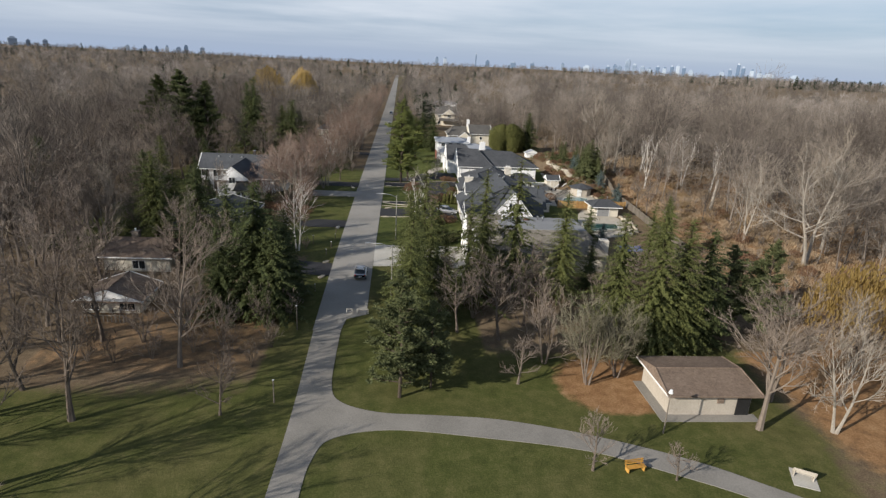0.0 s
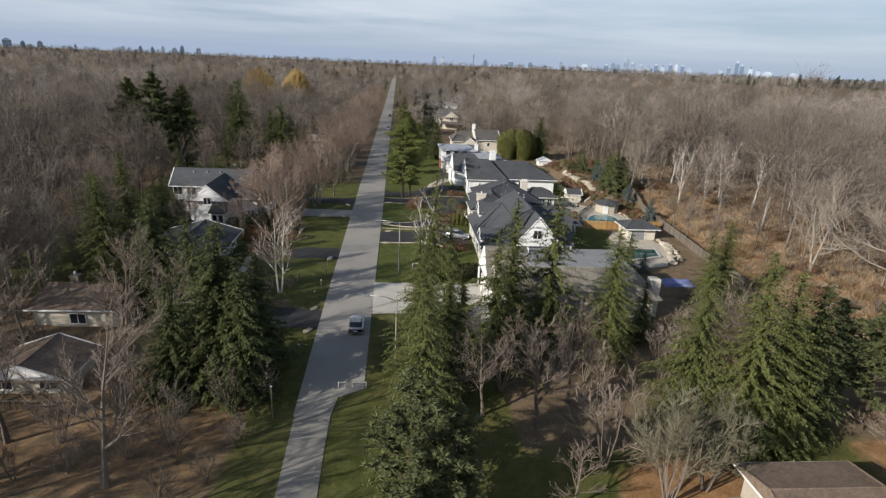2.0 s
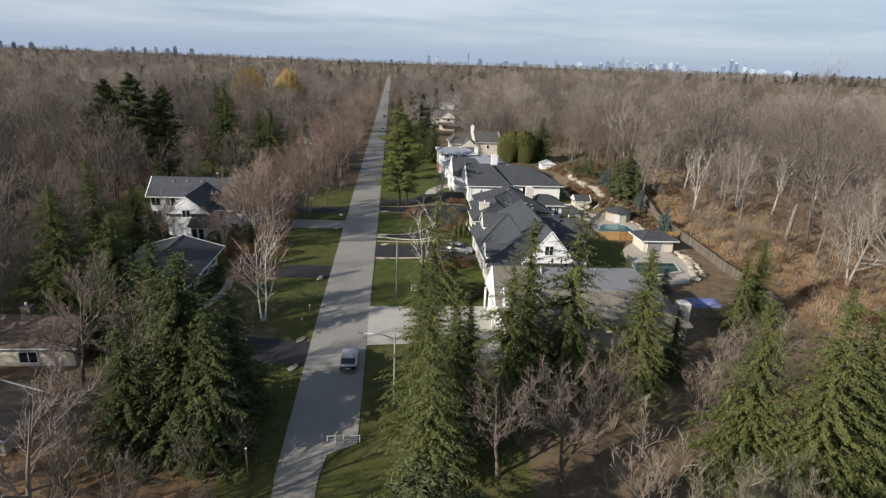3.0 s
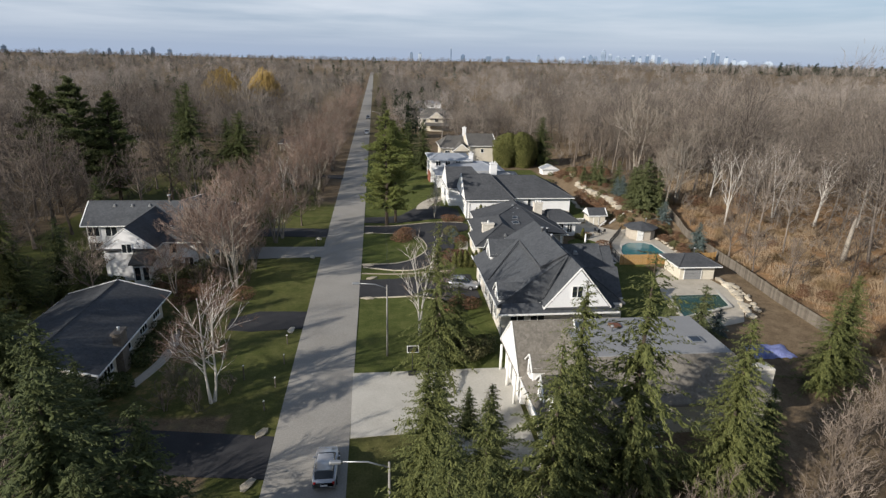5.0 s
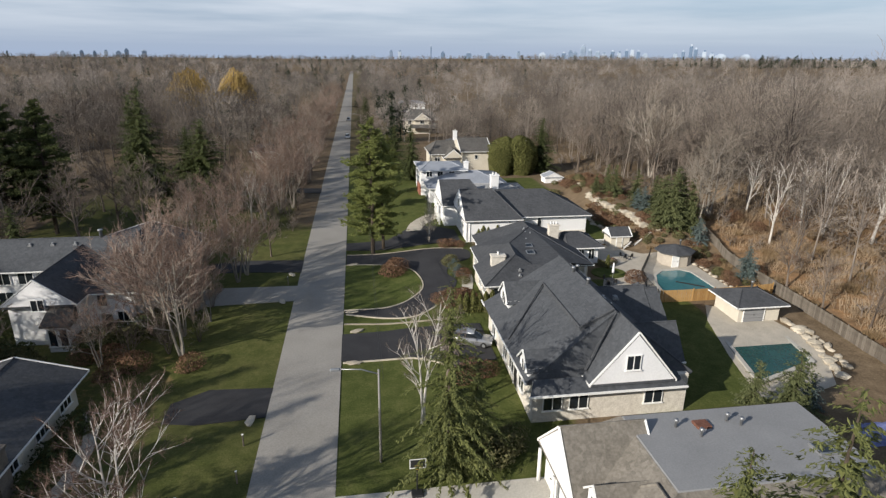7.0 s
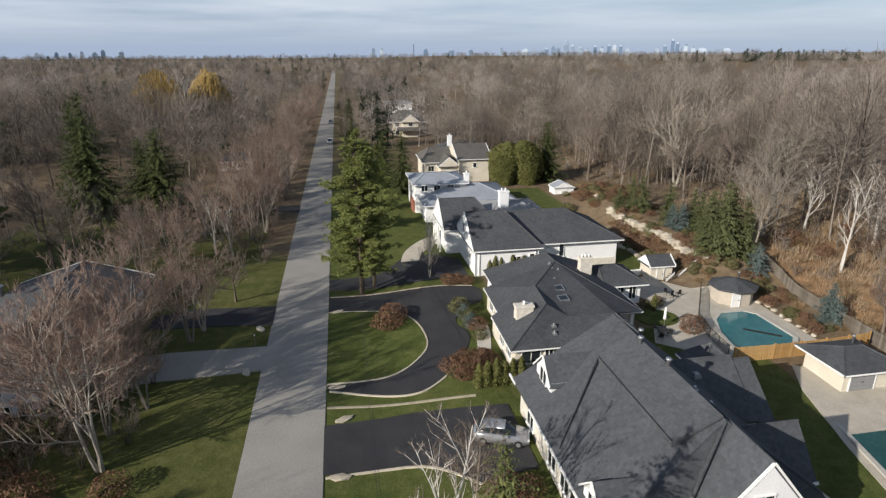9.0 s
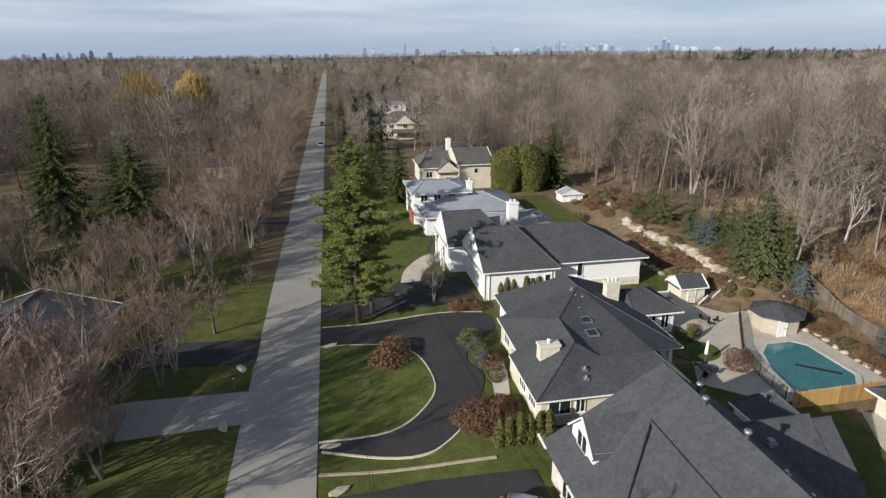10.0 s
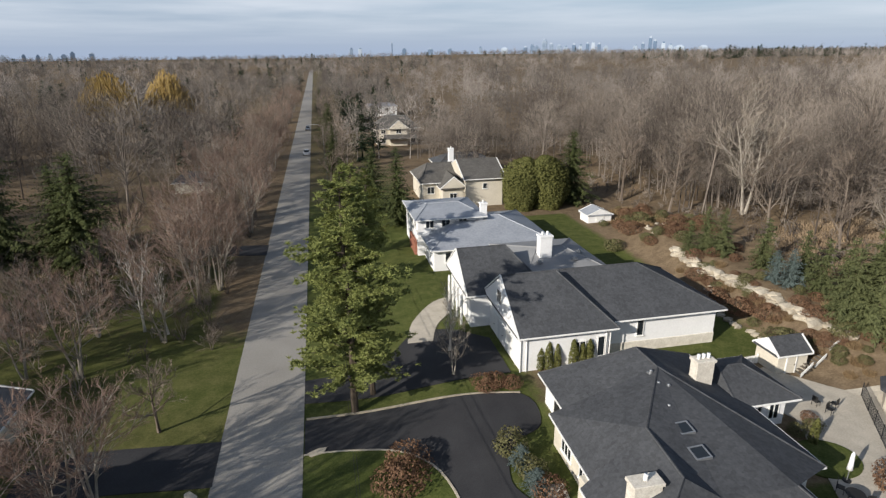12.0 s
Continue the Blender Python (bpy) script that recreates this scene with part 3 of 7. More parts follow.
def bare_tree(seed, height, spread, limbs=10, seconds=6, twigs=6, fine=3, stems=1, lean=0.0, width=0.035, start=0.25, sides=6, simple=False, splay=0.28, girth=0.014, angle=(36, 72), branched=False):
    """A leafless tree: trunk and limbs in one mesh, the twigs of its crown in another."""
    r = random.Random(seed)
    wood, crown = Geo(), Geo()
    tw_v, tw_f = crown.v, crown.f

    def blade(p, d, length, w, plain=False):
        s = Vector((r.uniform(-1, 1), r.uniform(-1, 1), r.uniform(-1, 1))).cross(d)
        s = s.normalized() * w * 0.5
        bend = p + d * length * 0.55 + Vector((0, 0, 0.04 * length))
        k = len(tw_v)
        if simple or plain:
            tip = p + d * length
            tw_v.extend([tuple(p - s), tuple(p + s), tuple(tip)])
            tw_f.append((k, k + 1, k + 2))
            return bend, tip
        tip = p + d * length + Vector((r.uniform(-0.08, 0.08), r.uniform(-0.08, 0.08), r.uniform(0, 0.15))) * length
        tw_v.extend([tuple(p - s), tuple(p + s), tuple(bend + s * 0.6), tuple(bend - s * 0.6), tuple(tip)])
        tw_f.extend([(k, k + 1, k + 2, k + 3), (k + 3, k + 2, k + 4)])
        return bend, tip

    def turn(d, a):
        o = d.orthogonal().normalized()
        o.rotate(Matrix.Rotation(r.uniform(0, 6.283), 3, d))
        return (d * math.cos(a) + o * math.sin(a)).normalized()

    def limb(p, d, length, rad, n, rise, bend=0.22):
        pts = [p]
        q, e = p.copy(), d.copy()
        for i in range(n):
            e = (e + Vector((r.uniform(-bend, bend), r.uniform(-bend, bend), rise + r.uniform(-0.1, 0.14)))).normalized()
            q = q + e * length / n
            pts.append(q.copy())
        return pts

    for s in range(stems):
        a0 = 6.283 * s / stems + r.uniform(0, 1)
        d = Vector((math.cos(a0) * (splay if stems > 1 else lean), math.sin(a0) * (splay if stems > 1 else lean), 1)).normalized()
        h = height * r.uniform(0.86, 1.0)
        n = 6
        pts = limb(Vector((math.cos(a0) * 0.15 * (stems > 1), math.sin(a0) * 0.15 * (stems > 1), -0.2)), d, h * 0.84, 0, n, 0.12, 0.1)
        r0 = (girth * height + 0.03) / math.sqrt(stems)
        rad = [r0 * (1 - 0.93 * i / n) ** 0.9 + 0.012 for i in range(n + 1)]
        rad[0] *= 1.35
        wood.tube(pts, rad, sides)
        for b in range(max(2, limbs // stems)):
            t = start + (0.97 - start) * (b + r.random()) / max(2, limbs // stems)
            i = min(n - 1, int(t * n))
            p = pts[i].lerp(pts[i + 1], t * n - i)
            along = (pts[i + 1] - pts[i]).normalized()
            dd = turn(along, radians(r.uniform(*angle)))
            dd.z = max(dd.z, 0.12)
            ln = spread * (1.05 - 0.42 * t) * r.uniform(0.7, 1.2)
            lp = limb(p, dd.normalized(), ln, 0, 3, 0.16)
            lr = max(0.02, rad[i] * 0.5)
            if sides > 3:
                wood.tube(lp, [lr, lr * 0.7, lr * 0.45, 0.012], 4, False)
            else:
                blade(p, (lp[3] - p).normalized(), (lp[3] - p).length, width * 2.2)
            for c in range(seconds):
                u = 0.2 + 0.8 * (c + r.random()) / seconds
                j = min(2, int(u * 3))
                sp = lp[j].lerp(lp[j + 1], min(1, u * 3 - j))
                sd = turn((lp[j + 1] - lp[j]).normalized(), radians(r.uniform(22, 58)))
                sd = (sd + Vector((0, 0, 0.25))).normalized()
                sl = ln * 0.5 * r.uniform(0.6, 1.2) * (1.15 - 0.5 * u)
                if branched:
                    bend, tip = sp + sd * sl * 0.55 + Vector((0, 0, 0.05 * sl)), sp + sd * sl + Vector((0, 0, 0.12 * sl))
                    wood.tube([sp, bend, tip], [lr * 0.42 + 0.008, lr * 0.28 + 0.006, 0.006], 3, False)
                else:
                    bend, tip = blade(sp, sd, sl, width * 2.0)
                for k in range(twigs):
                    v = 0.15 + 0.85 * (k + r.random()) / twigs
                    tp = sp.lerp(bend, min(1, v / 0.55)) if v < 0.55 else bend.lerp(tip, (v - 0.55) / 0.45)
                    td = (turn(sd, radians(r.uniform(20, 55))) + Vector((0, 0, 0.2))).normalized()
                    tl = sl * 0.55 * r.uniform(0.5, 1.2)
                    tb, tt = blade(tp, td, tl, width)
                    for _ in range(fine):
                        fp = tp.lerp(tb, r.random())
                        blade(fp, (turn(td, radians(r.uniform(20, 60))) + Vector((0, 0, 0.15))).normalized(), tl * r.uniform(0.35, 0.8), width * 0.62, True)
    return wood, crown


def spruce(seed, height, radius, droop=0.35, gap=0.42, boughs=9, frond=0.5, bare=0.06, ragged=0.3):
    """A conifer with tiers of drooping boughs; each bough carries side fronds and hanging sprays."""
    r = random.Random(seed)
    wood, crown = Geo(), Geo()
    wood.tube([(0, 0, -0.2), (0, 0, height * 0.5), (0, 0, height * 0.99)], [0.014 * height + 0.05, 0.009 * height, 0.02], 6)
    V, Fc = crown.v, crown.f
    z = height * bare
    while z < height * 0.985:
        t = z / height
        reach = radius * (1 - t) ** 0.68 * min(1.0, 0.62 + 4 * t) + 0.12
        count = max(4, int(boughs * (0.5 + 0.6 * (1 - t))))
        a0 = r.uniform(0, 6.28)
        for b in range(count):
            a = a0 + 6.283 * (b + r.uniform(-0.4, 0.4)) / count
            ca, sa = math.cos(a), math.sin(a)
            swing = noise.noise((ca * 1.6 + seed, sa * 1.6, z * 0.55)) + 0.5 * noise.noise((ca * 3.4, sa * 3.4 + seed, z * 1.1))
            ln = reach * (1 + ragged * 1.3 * swing) * r.uniform(1 - ragged, 1 + ragged * 0.4)
            if r.random() < 0.12 * ragged / 0.3:
                continue
            zz = z + r.uniform(-0.6, 0.6) * gap
            n = max(3, int(ln / (frond * 0.3)))
            dr = droop * r.uniform(0.5, 1.5) * (1 - 0.8 * t)
            up = r.uniform(0.02, 0.2) + 0.3 * t
            bulk = r.uniform(0.75, 1.3) * (1 + 0.55 * noise.noise((ca * 2.2, sa * 2.2 + seed, z * 0.7)))
            for k in range(n + 1):
                u = (k + 0.5) / (n + 0.5)
                d = ln * u
                pz = zz + ln * (up * u - (dr + up * 0.6) * u * u + 0.45 * dr * max(0, u - 0.55))
                px, py = ca * d + r.gauss(0, 0.05), sa * d + r.gauss(0, 0.05)
                size = bulk * frond * (1.15 - 0.55 * u) * r.uniform(0.6, 1.3) * (0.42 + 0.58 * (1 - t))
                for _ in range(3):
                    g = a + r.uniform(-1.25, 1.25)
                    cg, sg = math.cos(g), math.sin(g)
                    qx, qy, qz = px + r.gauss(0, 0.3) * size, py + r.gauss(0, 0.3) * size, pz + r.gauss(0, 0.22) * size
                    ln2, hw = size * r.uniform(0.6, 1.25), size * r.uniform(0.16, 0.3)
                    dz = ln2 * (r.uniform(-0.8, 0.12) - 0.25 * dr)
                    m = len(V)
                    V.extend([(qx - cg * ln2 * 0.35, qy - sg * ln2 * 0.35, qz + 0.03), (qx - sg * hw, qy + cg * hw, qz + dz * 0.25), (qx + cg * ln2 * 0.75, qy + sg * ln2 * 0.75, qz + dz), (qx + sg * hw, qy - cg * hw, qz + dz * 0.25 - hw * 0.5)])
                    Fc.append((m, m + 1, m + 2, m + 3))
        z += gap * (0.65 + 0.5 * (1 - t)) * r.uniform(0.75, 1.25)
    return wood, crown


def white_pine(seed, height, radius, dense=7.5, blade=0.055):
    """A tall pine: open layers of long limbs that carry soft tufts of needles."""
    r = random.Random(seed)
    wood, crown = Geo(), Geo()
    wood.tube([(0, 0, -0.2), (0.15, 0.1, height * 0.4), (-0.1, 0.1, height * 0.75), (0, 0, height * 0.98)], [0.016 * height, 0.011 * height, 0.006 * height, 0.02], 7)
    V, Fc = crown.v, crown.f
    z = height * 0.16
    while z < height * 0.98:
        t = z / height
        reach = radius * (0.42 + 1.3 * t - 1.5 * t * t if t < 0.62 else 1.62 * (1 - t) ** 0.72 * 0.66 + 0.02) * r.uniform(0.8, 1.15)
        for b in range(r.randint(5, 8)):
            a = r.uniform(0, 6.283)
            ln = reach * r.uniform(0.4, 1.15)
            ca, sa = math.cos(a), math.sin(a)
            up = r.uniform(0.0, 0.5)
            z0 = z + r.uniform(-0.5, 0.5)
            wood.tube([(0, 0, z0), (ca * ln * 0.6, sa * ln * 0.6, z0 + ln * up * 0.4), (ca * ln, sa * ln, z0 + ln * up)], [0.06, 0.035, 0.012], 3, False)
            for k in range(max(5, int(ln * dense))):
                u = 0.28 + 0.75 * r.random()
                off = (0.16 + 0.28 * ln * u * 0.5)
                cx, cy = ca * ln * u + r.gauss(0, off * 0.55), sa * ln * u + r.gauss(0, off * 0.55)
                cz = z0 + ln * up * u + r.uniform(-0.2, 0.35)
                s = r.uniform(0.3, 0.56)
                for _ in range(15):
                    d = Vector((r.gauss(0, 1), r.gauss(0, 1), r.gauss(0.3, 0.45))).normalized() * s
                    o = d.orthogonal().normalized() * s * blade
                    m = len(V)
                    V.extend([(cx - d.x * 0.2 + o.x, cy - d.y * 0.2 + o.y, cz - d.z * 0.2 + o.z), (cx + d.x * 0.8, cy + d.y * 0.8, cz + d.z * 0.8), (cx - d.x * 0.2 - o.x, cy - d.y * 0.2 - o.y, cz - d.z * 0.2 - o.z)])
                    Fc.append((m, m + 1, m + 2))
        z += r.uniform(0.55, 1.0)
    return wood, crown


def leafy(seed, height, radius, count, size, shape="column"):
    """A shrub or hedge tree: many small leaf sprays over a lumpy form, with gaps."""
    r = random.Random(seed)
    wood, crown = Geo(), Geo()
    for k in range(4):
        a = r.uniform(0, 6.28)
        wood.tube([(0, 0, -0.1), (math.cos(a) * radius * 0.25, math.sin(a) * radius * 0.25, height * 0.45), (math.cos(a) * radius * 0.4, math.sin(a) * radius * 0.4, height * 0.8)], [0.03 + 0.008 * height, 0.02 + 0.004 * height, 0.01], 4, False)
    V, Fc = crown.v, crown.f
    lumps = [(r.uniform(0, 6.28), r.uniform(0.1, 0.95), r.uniform(0.15, 0.4)) for _ in range(9)]
    for _ in range(count):
        t, a = r.random(), r.uniform(0, 6.283)
        if shape == "column":
            prof = (1 - t) ** 0.55 * min(1, 0.75 + t)
        else:
            prof = math.sqrt(max(0.02, 1 - (2 * t - 0.85) ** 2 / 1.35))
        bulge = 1 + sum(w * math.exp(-((math.cos(a - la) - 1) ** 2) * 6 - (t - lt) ** 2 * 18) for la, lt, w in lumps) - 0.18
        d = radius * prof * bulge * math.sqrt(r.uniform(0.35, 1.0))
        c = Vector((math.cos(a) * d, math.sin(a) * d, 0.05 + t * height))
        n = Vector((math.cos(a), math.sin(a), r.uniform(-0.2, 0.9))) + Vector((r.gauss(0, 0.5), r.gauss(0, 0.5), r.gauss(0, 0.5)))
        n.normalize()
        o = n.orthogonal().normalized()
        o.rotate(Matrix.Rotation(r.uniform(0, 6.28), 3, n))
        q = n.cross(o)
        s = size * r.uniform(0.6, 1.3)
        m = len(V)
        V.extend([tuple(c - o * s * 0.5), tuple(c + q * s * 0.32), tuple(c + o * s * 0.5 + n * s * 0.2), tuple(c - q * s * 0.32)])
        Fc.append((m, m + 1, m + 2, m + 3))
    return wood, crown


def willow(seed, height, radius):
    r = random.Random(seed)
    wood, crown = bare_tree(seed, height * 0.9, radius, 9, 3, 2, 0, width=0.06)
    V, Fc = crown.v, crown.f
    for _ in range(620):
        a, u = r.uniform(0, 6.283), math.sqrt(r.random())
        x, y = math.cos(a) * radius * u, math.sin(a) * radius * u
        top = height * (1.0 - 0.45 * u * u) * r.uniform(0.72, 1.02)
        ln = r.uniform(1.2, 3.6) * height / 12
        for k in range(5):
            zz = top - ln * k / 5
            s = 0.34 * r.uniform(0.7, 1.3)
            dx, dy = r.gauss(0, 0.25), r.gauss(0, 0.25)
            m = len(V)
            V.extend([(x + dx, y + dy, zz + s), (x + dx + s * 0.5, y + dy, zz), (x + dx, y + dy + s * 0.3, zz - s), (x + dx - s * 0.5, y + dy - s * 0.2, zz)])
            Fc.append((m, m + 1, m + 2, m + 3))
    return wood, crown


def grass_clump(seed, height, radius, count):
    """Dry grass and bracken: upright pointed blades that lean outwards from a loose footprint."""
    r = random.Random(seed)
    wood, crown = Geo(), Geo()
    wood.tube([(0, 0, -0.1), (0.02, 0.03, height * 0.3)], [0.05, 0.02], 4, False)
    V, Fc = crown.v, crown.f
    for _ in range(count):
        a, u = r.uniform(0, 6.283), math.sqrt(r.random())
        x, y = math.cos(a) * radius * u * 0.7, math.sin(a) * radius * u * 0.7
        h = height * r.uniform(0.45, 1.0) * (1.1 - 0.45 * u)
        b = r.uniform(0, 3.14)
        w = r.uniform(0.02, 0.042)
        ox, oy = math.cos(b) * w, math.sin(b) * w
        m = len(V)
        V.extend([(x - ox, y - oy, -0.05), (x + ox, y + oy, -0.05), (x + math.cos(a) * h * 0.45 * u + r.gauss(0, 0.15) * h, y + math.sin(a) * h * 0.45 * u + r.gauss(0, 0.15) * h, h)])
        Fc.append((m, m + 1, m + 2))
    return wood, crown


def crowned_tree(seed, height, radius, limbs, twigs, length, width, base=0.35, sides=4):
    """A leafless woodland tree for masses: bare trunk, forking limbs, and a rounded crown of twig sprays gathered round the limb ends."""
    r = random.Random(seed)
    wood, crown = Geo(), Geo()
    lean = Vector((r.uniform(-0.05, 0.05) * height, r.uniform(-0.05, 0.05) * height, 0))
    fork = height * base
    mid, top = lean * 0.5 + Vector((0, 0, fork)), lean + Vector((0, 0, height * 0.8))
    r0 = 0.008 * height + 0.03
    wood.tube([(0, 0, -0.2), mid, top], [r0, r0 * 0.72, 0.03], sides, False)
    V, Fc = crown.v, crown.f
    for b in range(limbs):
        a = 6.283 * (b + r.uniform(-0.3, 0.3)) / limbs * 2.4
        u = math.sqrt((b + 0.5) / limbs)
        tip = lean + Vector((math.cos(a) * radius * u, math.sin(a) * radius * u, height * (0.93 - (0.93 - base - 0.12) * u ** 2.2) * r.uniform(0.9, 1.04)))
        s = mid.lerp(top, r.uniform(0.0, 0.75) * (1 - u * 0.6))
        knee = s.lerp(tip, 0.5) + Vector((0, 0, 0.06 * height))
        if sides > 3:
            wood.tube([s, knee, tip], [r0 * 0.36, r0 * 0.24, 0.02], 3, False)
        else:
            o = (tip - s).orthogonal().normalized() * width * 0.5
            k = len(V)
            V.extend([tuple(s - o), tuple(s + o), tuple(tip)])
            Fc.append((k, k + 1, k + 2))
        spread = radius * 0.75 / math.sqrt(limbs) + 0.35
        for _ in range(twigs):
            p = tip + Vector((r.gauss(0, spread), r.gauss(0, spread), r.gauss(-0.25, 0.75) * spread))
            d = (p - knee).normalized() * 0.8 + Vector((r.uniform(-0.7, 0.7), r.uniform(-0.7, 0.7), r.uniform(-0.25, 0.8)))
            d = d.normalized() * length * r.uniform(0.55, 1.25)
            o = Vector((r.uniform(-1, 1), r.uniform(-1, 1), r.uniform(-1, 1))).cross(d).normalized() * width * 0.5
            k = len(V)
            V.extend([tuple(p - d * 0.5 - o), tuple(p - d * 0.5 + o), tuple(p + d * 0.5)])
            Fc.append((k, k + 1, k + 2))
    return wood, crown


def tree_kind(name, made, bark, leaf, label, category="tree", crown_name="crown", park=(0, -400)):
    """A tree thing, the first of its kind; plant() copies it."""
    ob = thing(name, pose(park[0], park[1], gz(*park)), label, category)
    part("trunk", made[0], bark, ob)
    part(crown_name, made[1], leaf, ob)
    return ob


PLANTED = {}


def plant(kind, x, y, size=1.0, turn=0.0, label="", wide=1.0, sink=0.05):
    """The first call sets the tree itself down; later calls set down copies. size is the ratio to the height it was built with."""
    m = Matrix.Translation((x, y, gz(x, y) - sink)) @ Matrix.Rotation(radians(turn), 4, "Z") @ Matrix.Diagonal((size * wide, size * wide, size, 1))
    if kind.name not in PLANTED:
        PLANTED[kind.name] = 1
        kind.matrix_basis = m
        ob = kind
    else:
        ob = kind.copy()
        scene.collection.objects.link(ob)
        for c in kind.children:
            k = c.copy()
            scene.collection.objects.link(k)
            k.parent = ob
        ob.matrix_basis = m
    if label:
        ob["label"] = label
    return ob


K_spruce = [tree_kind("spruce_tree", spruce(s, 20, rad, dr, 0.46, 13, 0.5, ragged=0.34), M_bark_dark, M_spruce, "tall green spruce with drooping boughs") for s, rad, dr in ((1, 4.8, 0.42), (2, 5.5, 0.34))]
K_open = tree_kind("spruce_tree", spruce(7, 18, 5.7, 0.62, 0.62, 10, 0.5, ragged=0.45), M_bark_dark, M_spruce, "open-limbed green spruce with hanging branches")
K_dark = [tree_kind("dark_spruce", spruce(s, 16, rad, 0.24, 0.5, 12, 0.68), M_bark_dark, M_spruce_dark, "broad dark green spruce among bare trees") for s, rad in ((3, 5.9), (4, 4.9))]
K_pine = [tree_kind("white_pine", white_pine(s, 22, 6.6, 10, 0.13), M_bark_dark, M_pine, "tall white pine with soft layered needles") for s in (5, 6)]
K_pine_dark = tree_kind("dark_pine", white_pine(17, 23, 7.6, 9, 0.22), M_bark_dark, M_pine_deep, "tall dark pine above the bare woods")
K_blunt = tree_kind("pine_tree", white_pine(16, 10, 4.3, 9, 0.13), M_bark_dark, M_blunt, "rounded blue-green pine with dense needles")
K_small_fir = tree_kind("young_spruce", spruce(8, 5, 1.4, 0.2, 0.28, 10, 0.3), M_bark_dark, M_blunt, "young green spruce on a terrace slope")
K_blue = tree_kind("blue_spruce", spruce(9, 4, 1.5, 0.15, 0.26, 10, 0.34), M_bark_dark, M_blue_spruce, "young blue spruce with silvery needles")
K_cedar = tree_kind("cedar_tree", leafy(10, 10, 2.5, 6500, 0.4, "round"), M_bark_dark, M_cedar, "full rounded green cedar in a tall hedge")
K_column = tree_kind("columnar_cedar", leafy(11, 2.6, 0.55, 900, 0.2, "column"), M_bark_dark, M_cedar, "narrow clipped columnar cedar", "shrub")
K_rust = tree_kind("rust_shrub", leafy(12, 1.5, 1.4, 1100, 0.17, "round"), M_bark_dark, M_rust_leaf, "rust-brown shrub losing its leaves", "shrub")
K_olive = tree_kind("olive_shrub", leafy(13, 1.4, 1.2, 900, 0.2, "round"), M_bark_dark, M_olive, "rounded olive-green evergreen garden shrub", "shrub")
K_dim = tree_kind("dark_shrub", leafy(15, 1.5, 1.3, 900, 0.22, "round"), M_bark_dark, M_spruce_dark, "dark green evergreen shrub beside a house", "shrub")
K_tan = tree_kind("dry_grass_clump", grass_clump(14, 1.5, 1.5, 420), M_bark_dark, M_tan, "dry tan grass clump on a slope", "shrub")
K_bare = [tree_kind("bare_tree", bare_tree(20 + i, 15, 6.4, 14, 8, 6, 5, width=0.042, branched=True), M_bark, M_twig, "leafless grey-brown deciduous tree with fine twigs", crown_name="crown") for i in range(3)]
K_red = [tree_kind("bare_tree", bare_tree(30 + i, 14, 7.0, 18, 9, 6, 7, stems=3, width=0.042, angle=(38, 80), girth=0.016, branched=True), M_pale_bark, M_twig_red, "spreading leafless tree with reddish twigs", crown_name="crown") for i in range(2)]
K_birch = [tree_kind("birch_tree", bare_tree(40 + i, 14, 4.4, 14, 6, 5, 3, stems=s, width=0.034, splay=0.2, girth=0.0125, angle=(20, 46), branched=True), M_birch, M_twig, "white-barked leafless birch with fine brown twigs", crown_name="crown") for i, s in enumerate((2, 1))]
K_front_birch = tree_kind("birch_tree", bare_tree(44, 13.5, 4.9, 26, 7, 8, 6, stems=2, width=0.03, splay=0.1, girth=0.0105, angle=(30, 66), branched=True), M_birch, M_twig_red, "spreading white-barked birch with reddish fine twigs", crown_name="crown")
K_pale = [tree_kind("bare_tree", bare_tree(50 + i, 18, 7.4, 20, 9, 6, 5, stems=2, width=0.038, splay=0.2, branched=True), M_pale_bark, M_twig_pale, "large pale leafless tree at the woodland edge", crown_name="crown") for i in range(2)]
K_brush = tree_kind("bare_thicket", bare_tree(60, 8, 3.8, 20, 7, 5, 4, stems=6, width=0.034, start=0.12, angle=(25, 60)), M_bark, M_twig, "multi-stemmed leafless thicket of brown twigs", "shrub")
K_pale_brush = tree_kind("bare_thicket", bare_tree(63, 8, 4.2, 26, 9, 7, 6, stems=7, width=0.034, start=0.1, angle=(20, 50)), M_bark, M_twig_olive, "large grey-olive leafless thicket beside the hut", "shrub")
K_sapling = tree_kind("sapling", bare_tree(61, 6, 2.4, 12, 7, 6, 4, width=0.028, sides=5), M_bark, M_twig, "small leafless park tree", crown_name="crown")
K_willow = tree_kind("willow_tree", willow(62, 12, 6.5), M_bark, M_willow, "golden yellow weeping willow in autumn leaf")

# park and lane
plant(K_blunt, 0.7, 51.2, 1.3, 10, "rounded blue-green pine beside the park lane")
plant(K_blunt, 4.0, 53.0, 0.95, 80, "smaller blue-green pine by the lane")
plant(K_spruce[0], 1.6, 58.0, 0.84, 140, "tall green spruce in a row beside the road")
plant(K_spruce[1], 2.0, 66.0, 0.86, 30, "tall green spruce in a row beside the road", 0.85)
plant(K_spruce[0], 4.4, 69.5, 0.82, 230, "", 0.85)
plant(K_spruce[0], 1.8, 74.5, 0.82, 300, "tall green spruce in a row beside the road", 0.95)
plant(K_spruce[1], 3.0, 80.0, 0.7, 70, "", 0.85)
plant(K_dark[0], -18.0, 72.0, 1.08, 0, "broad dark spruce beside the street", 1.15)
plant(K_dark[1], -15.0, 75.0, 0.8, 60)
plant(K_dark[0], -22.0, 69.5, 0.75, 110)
plant(K_dark[1], -15.4, 69.2, 0.85, 250)
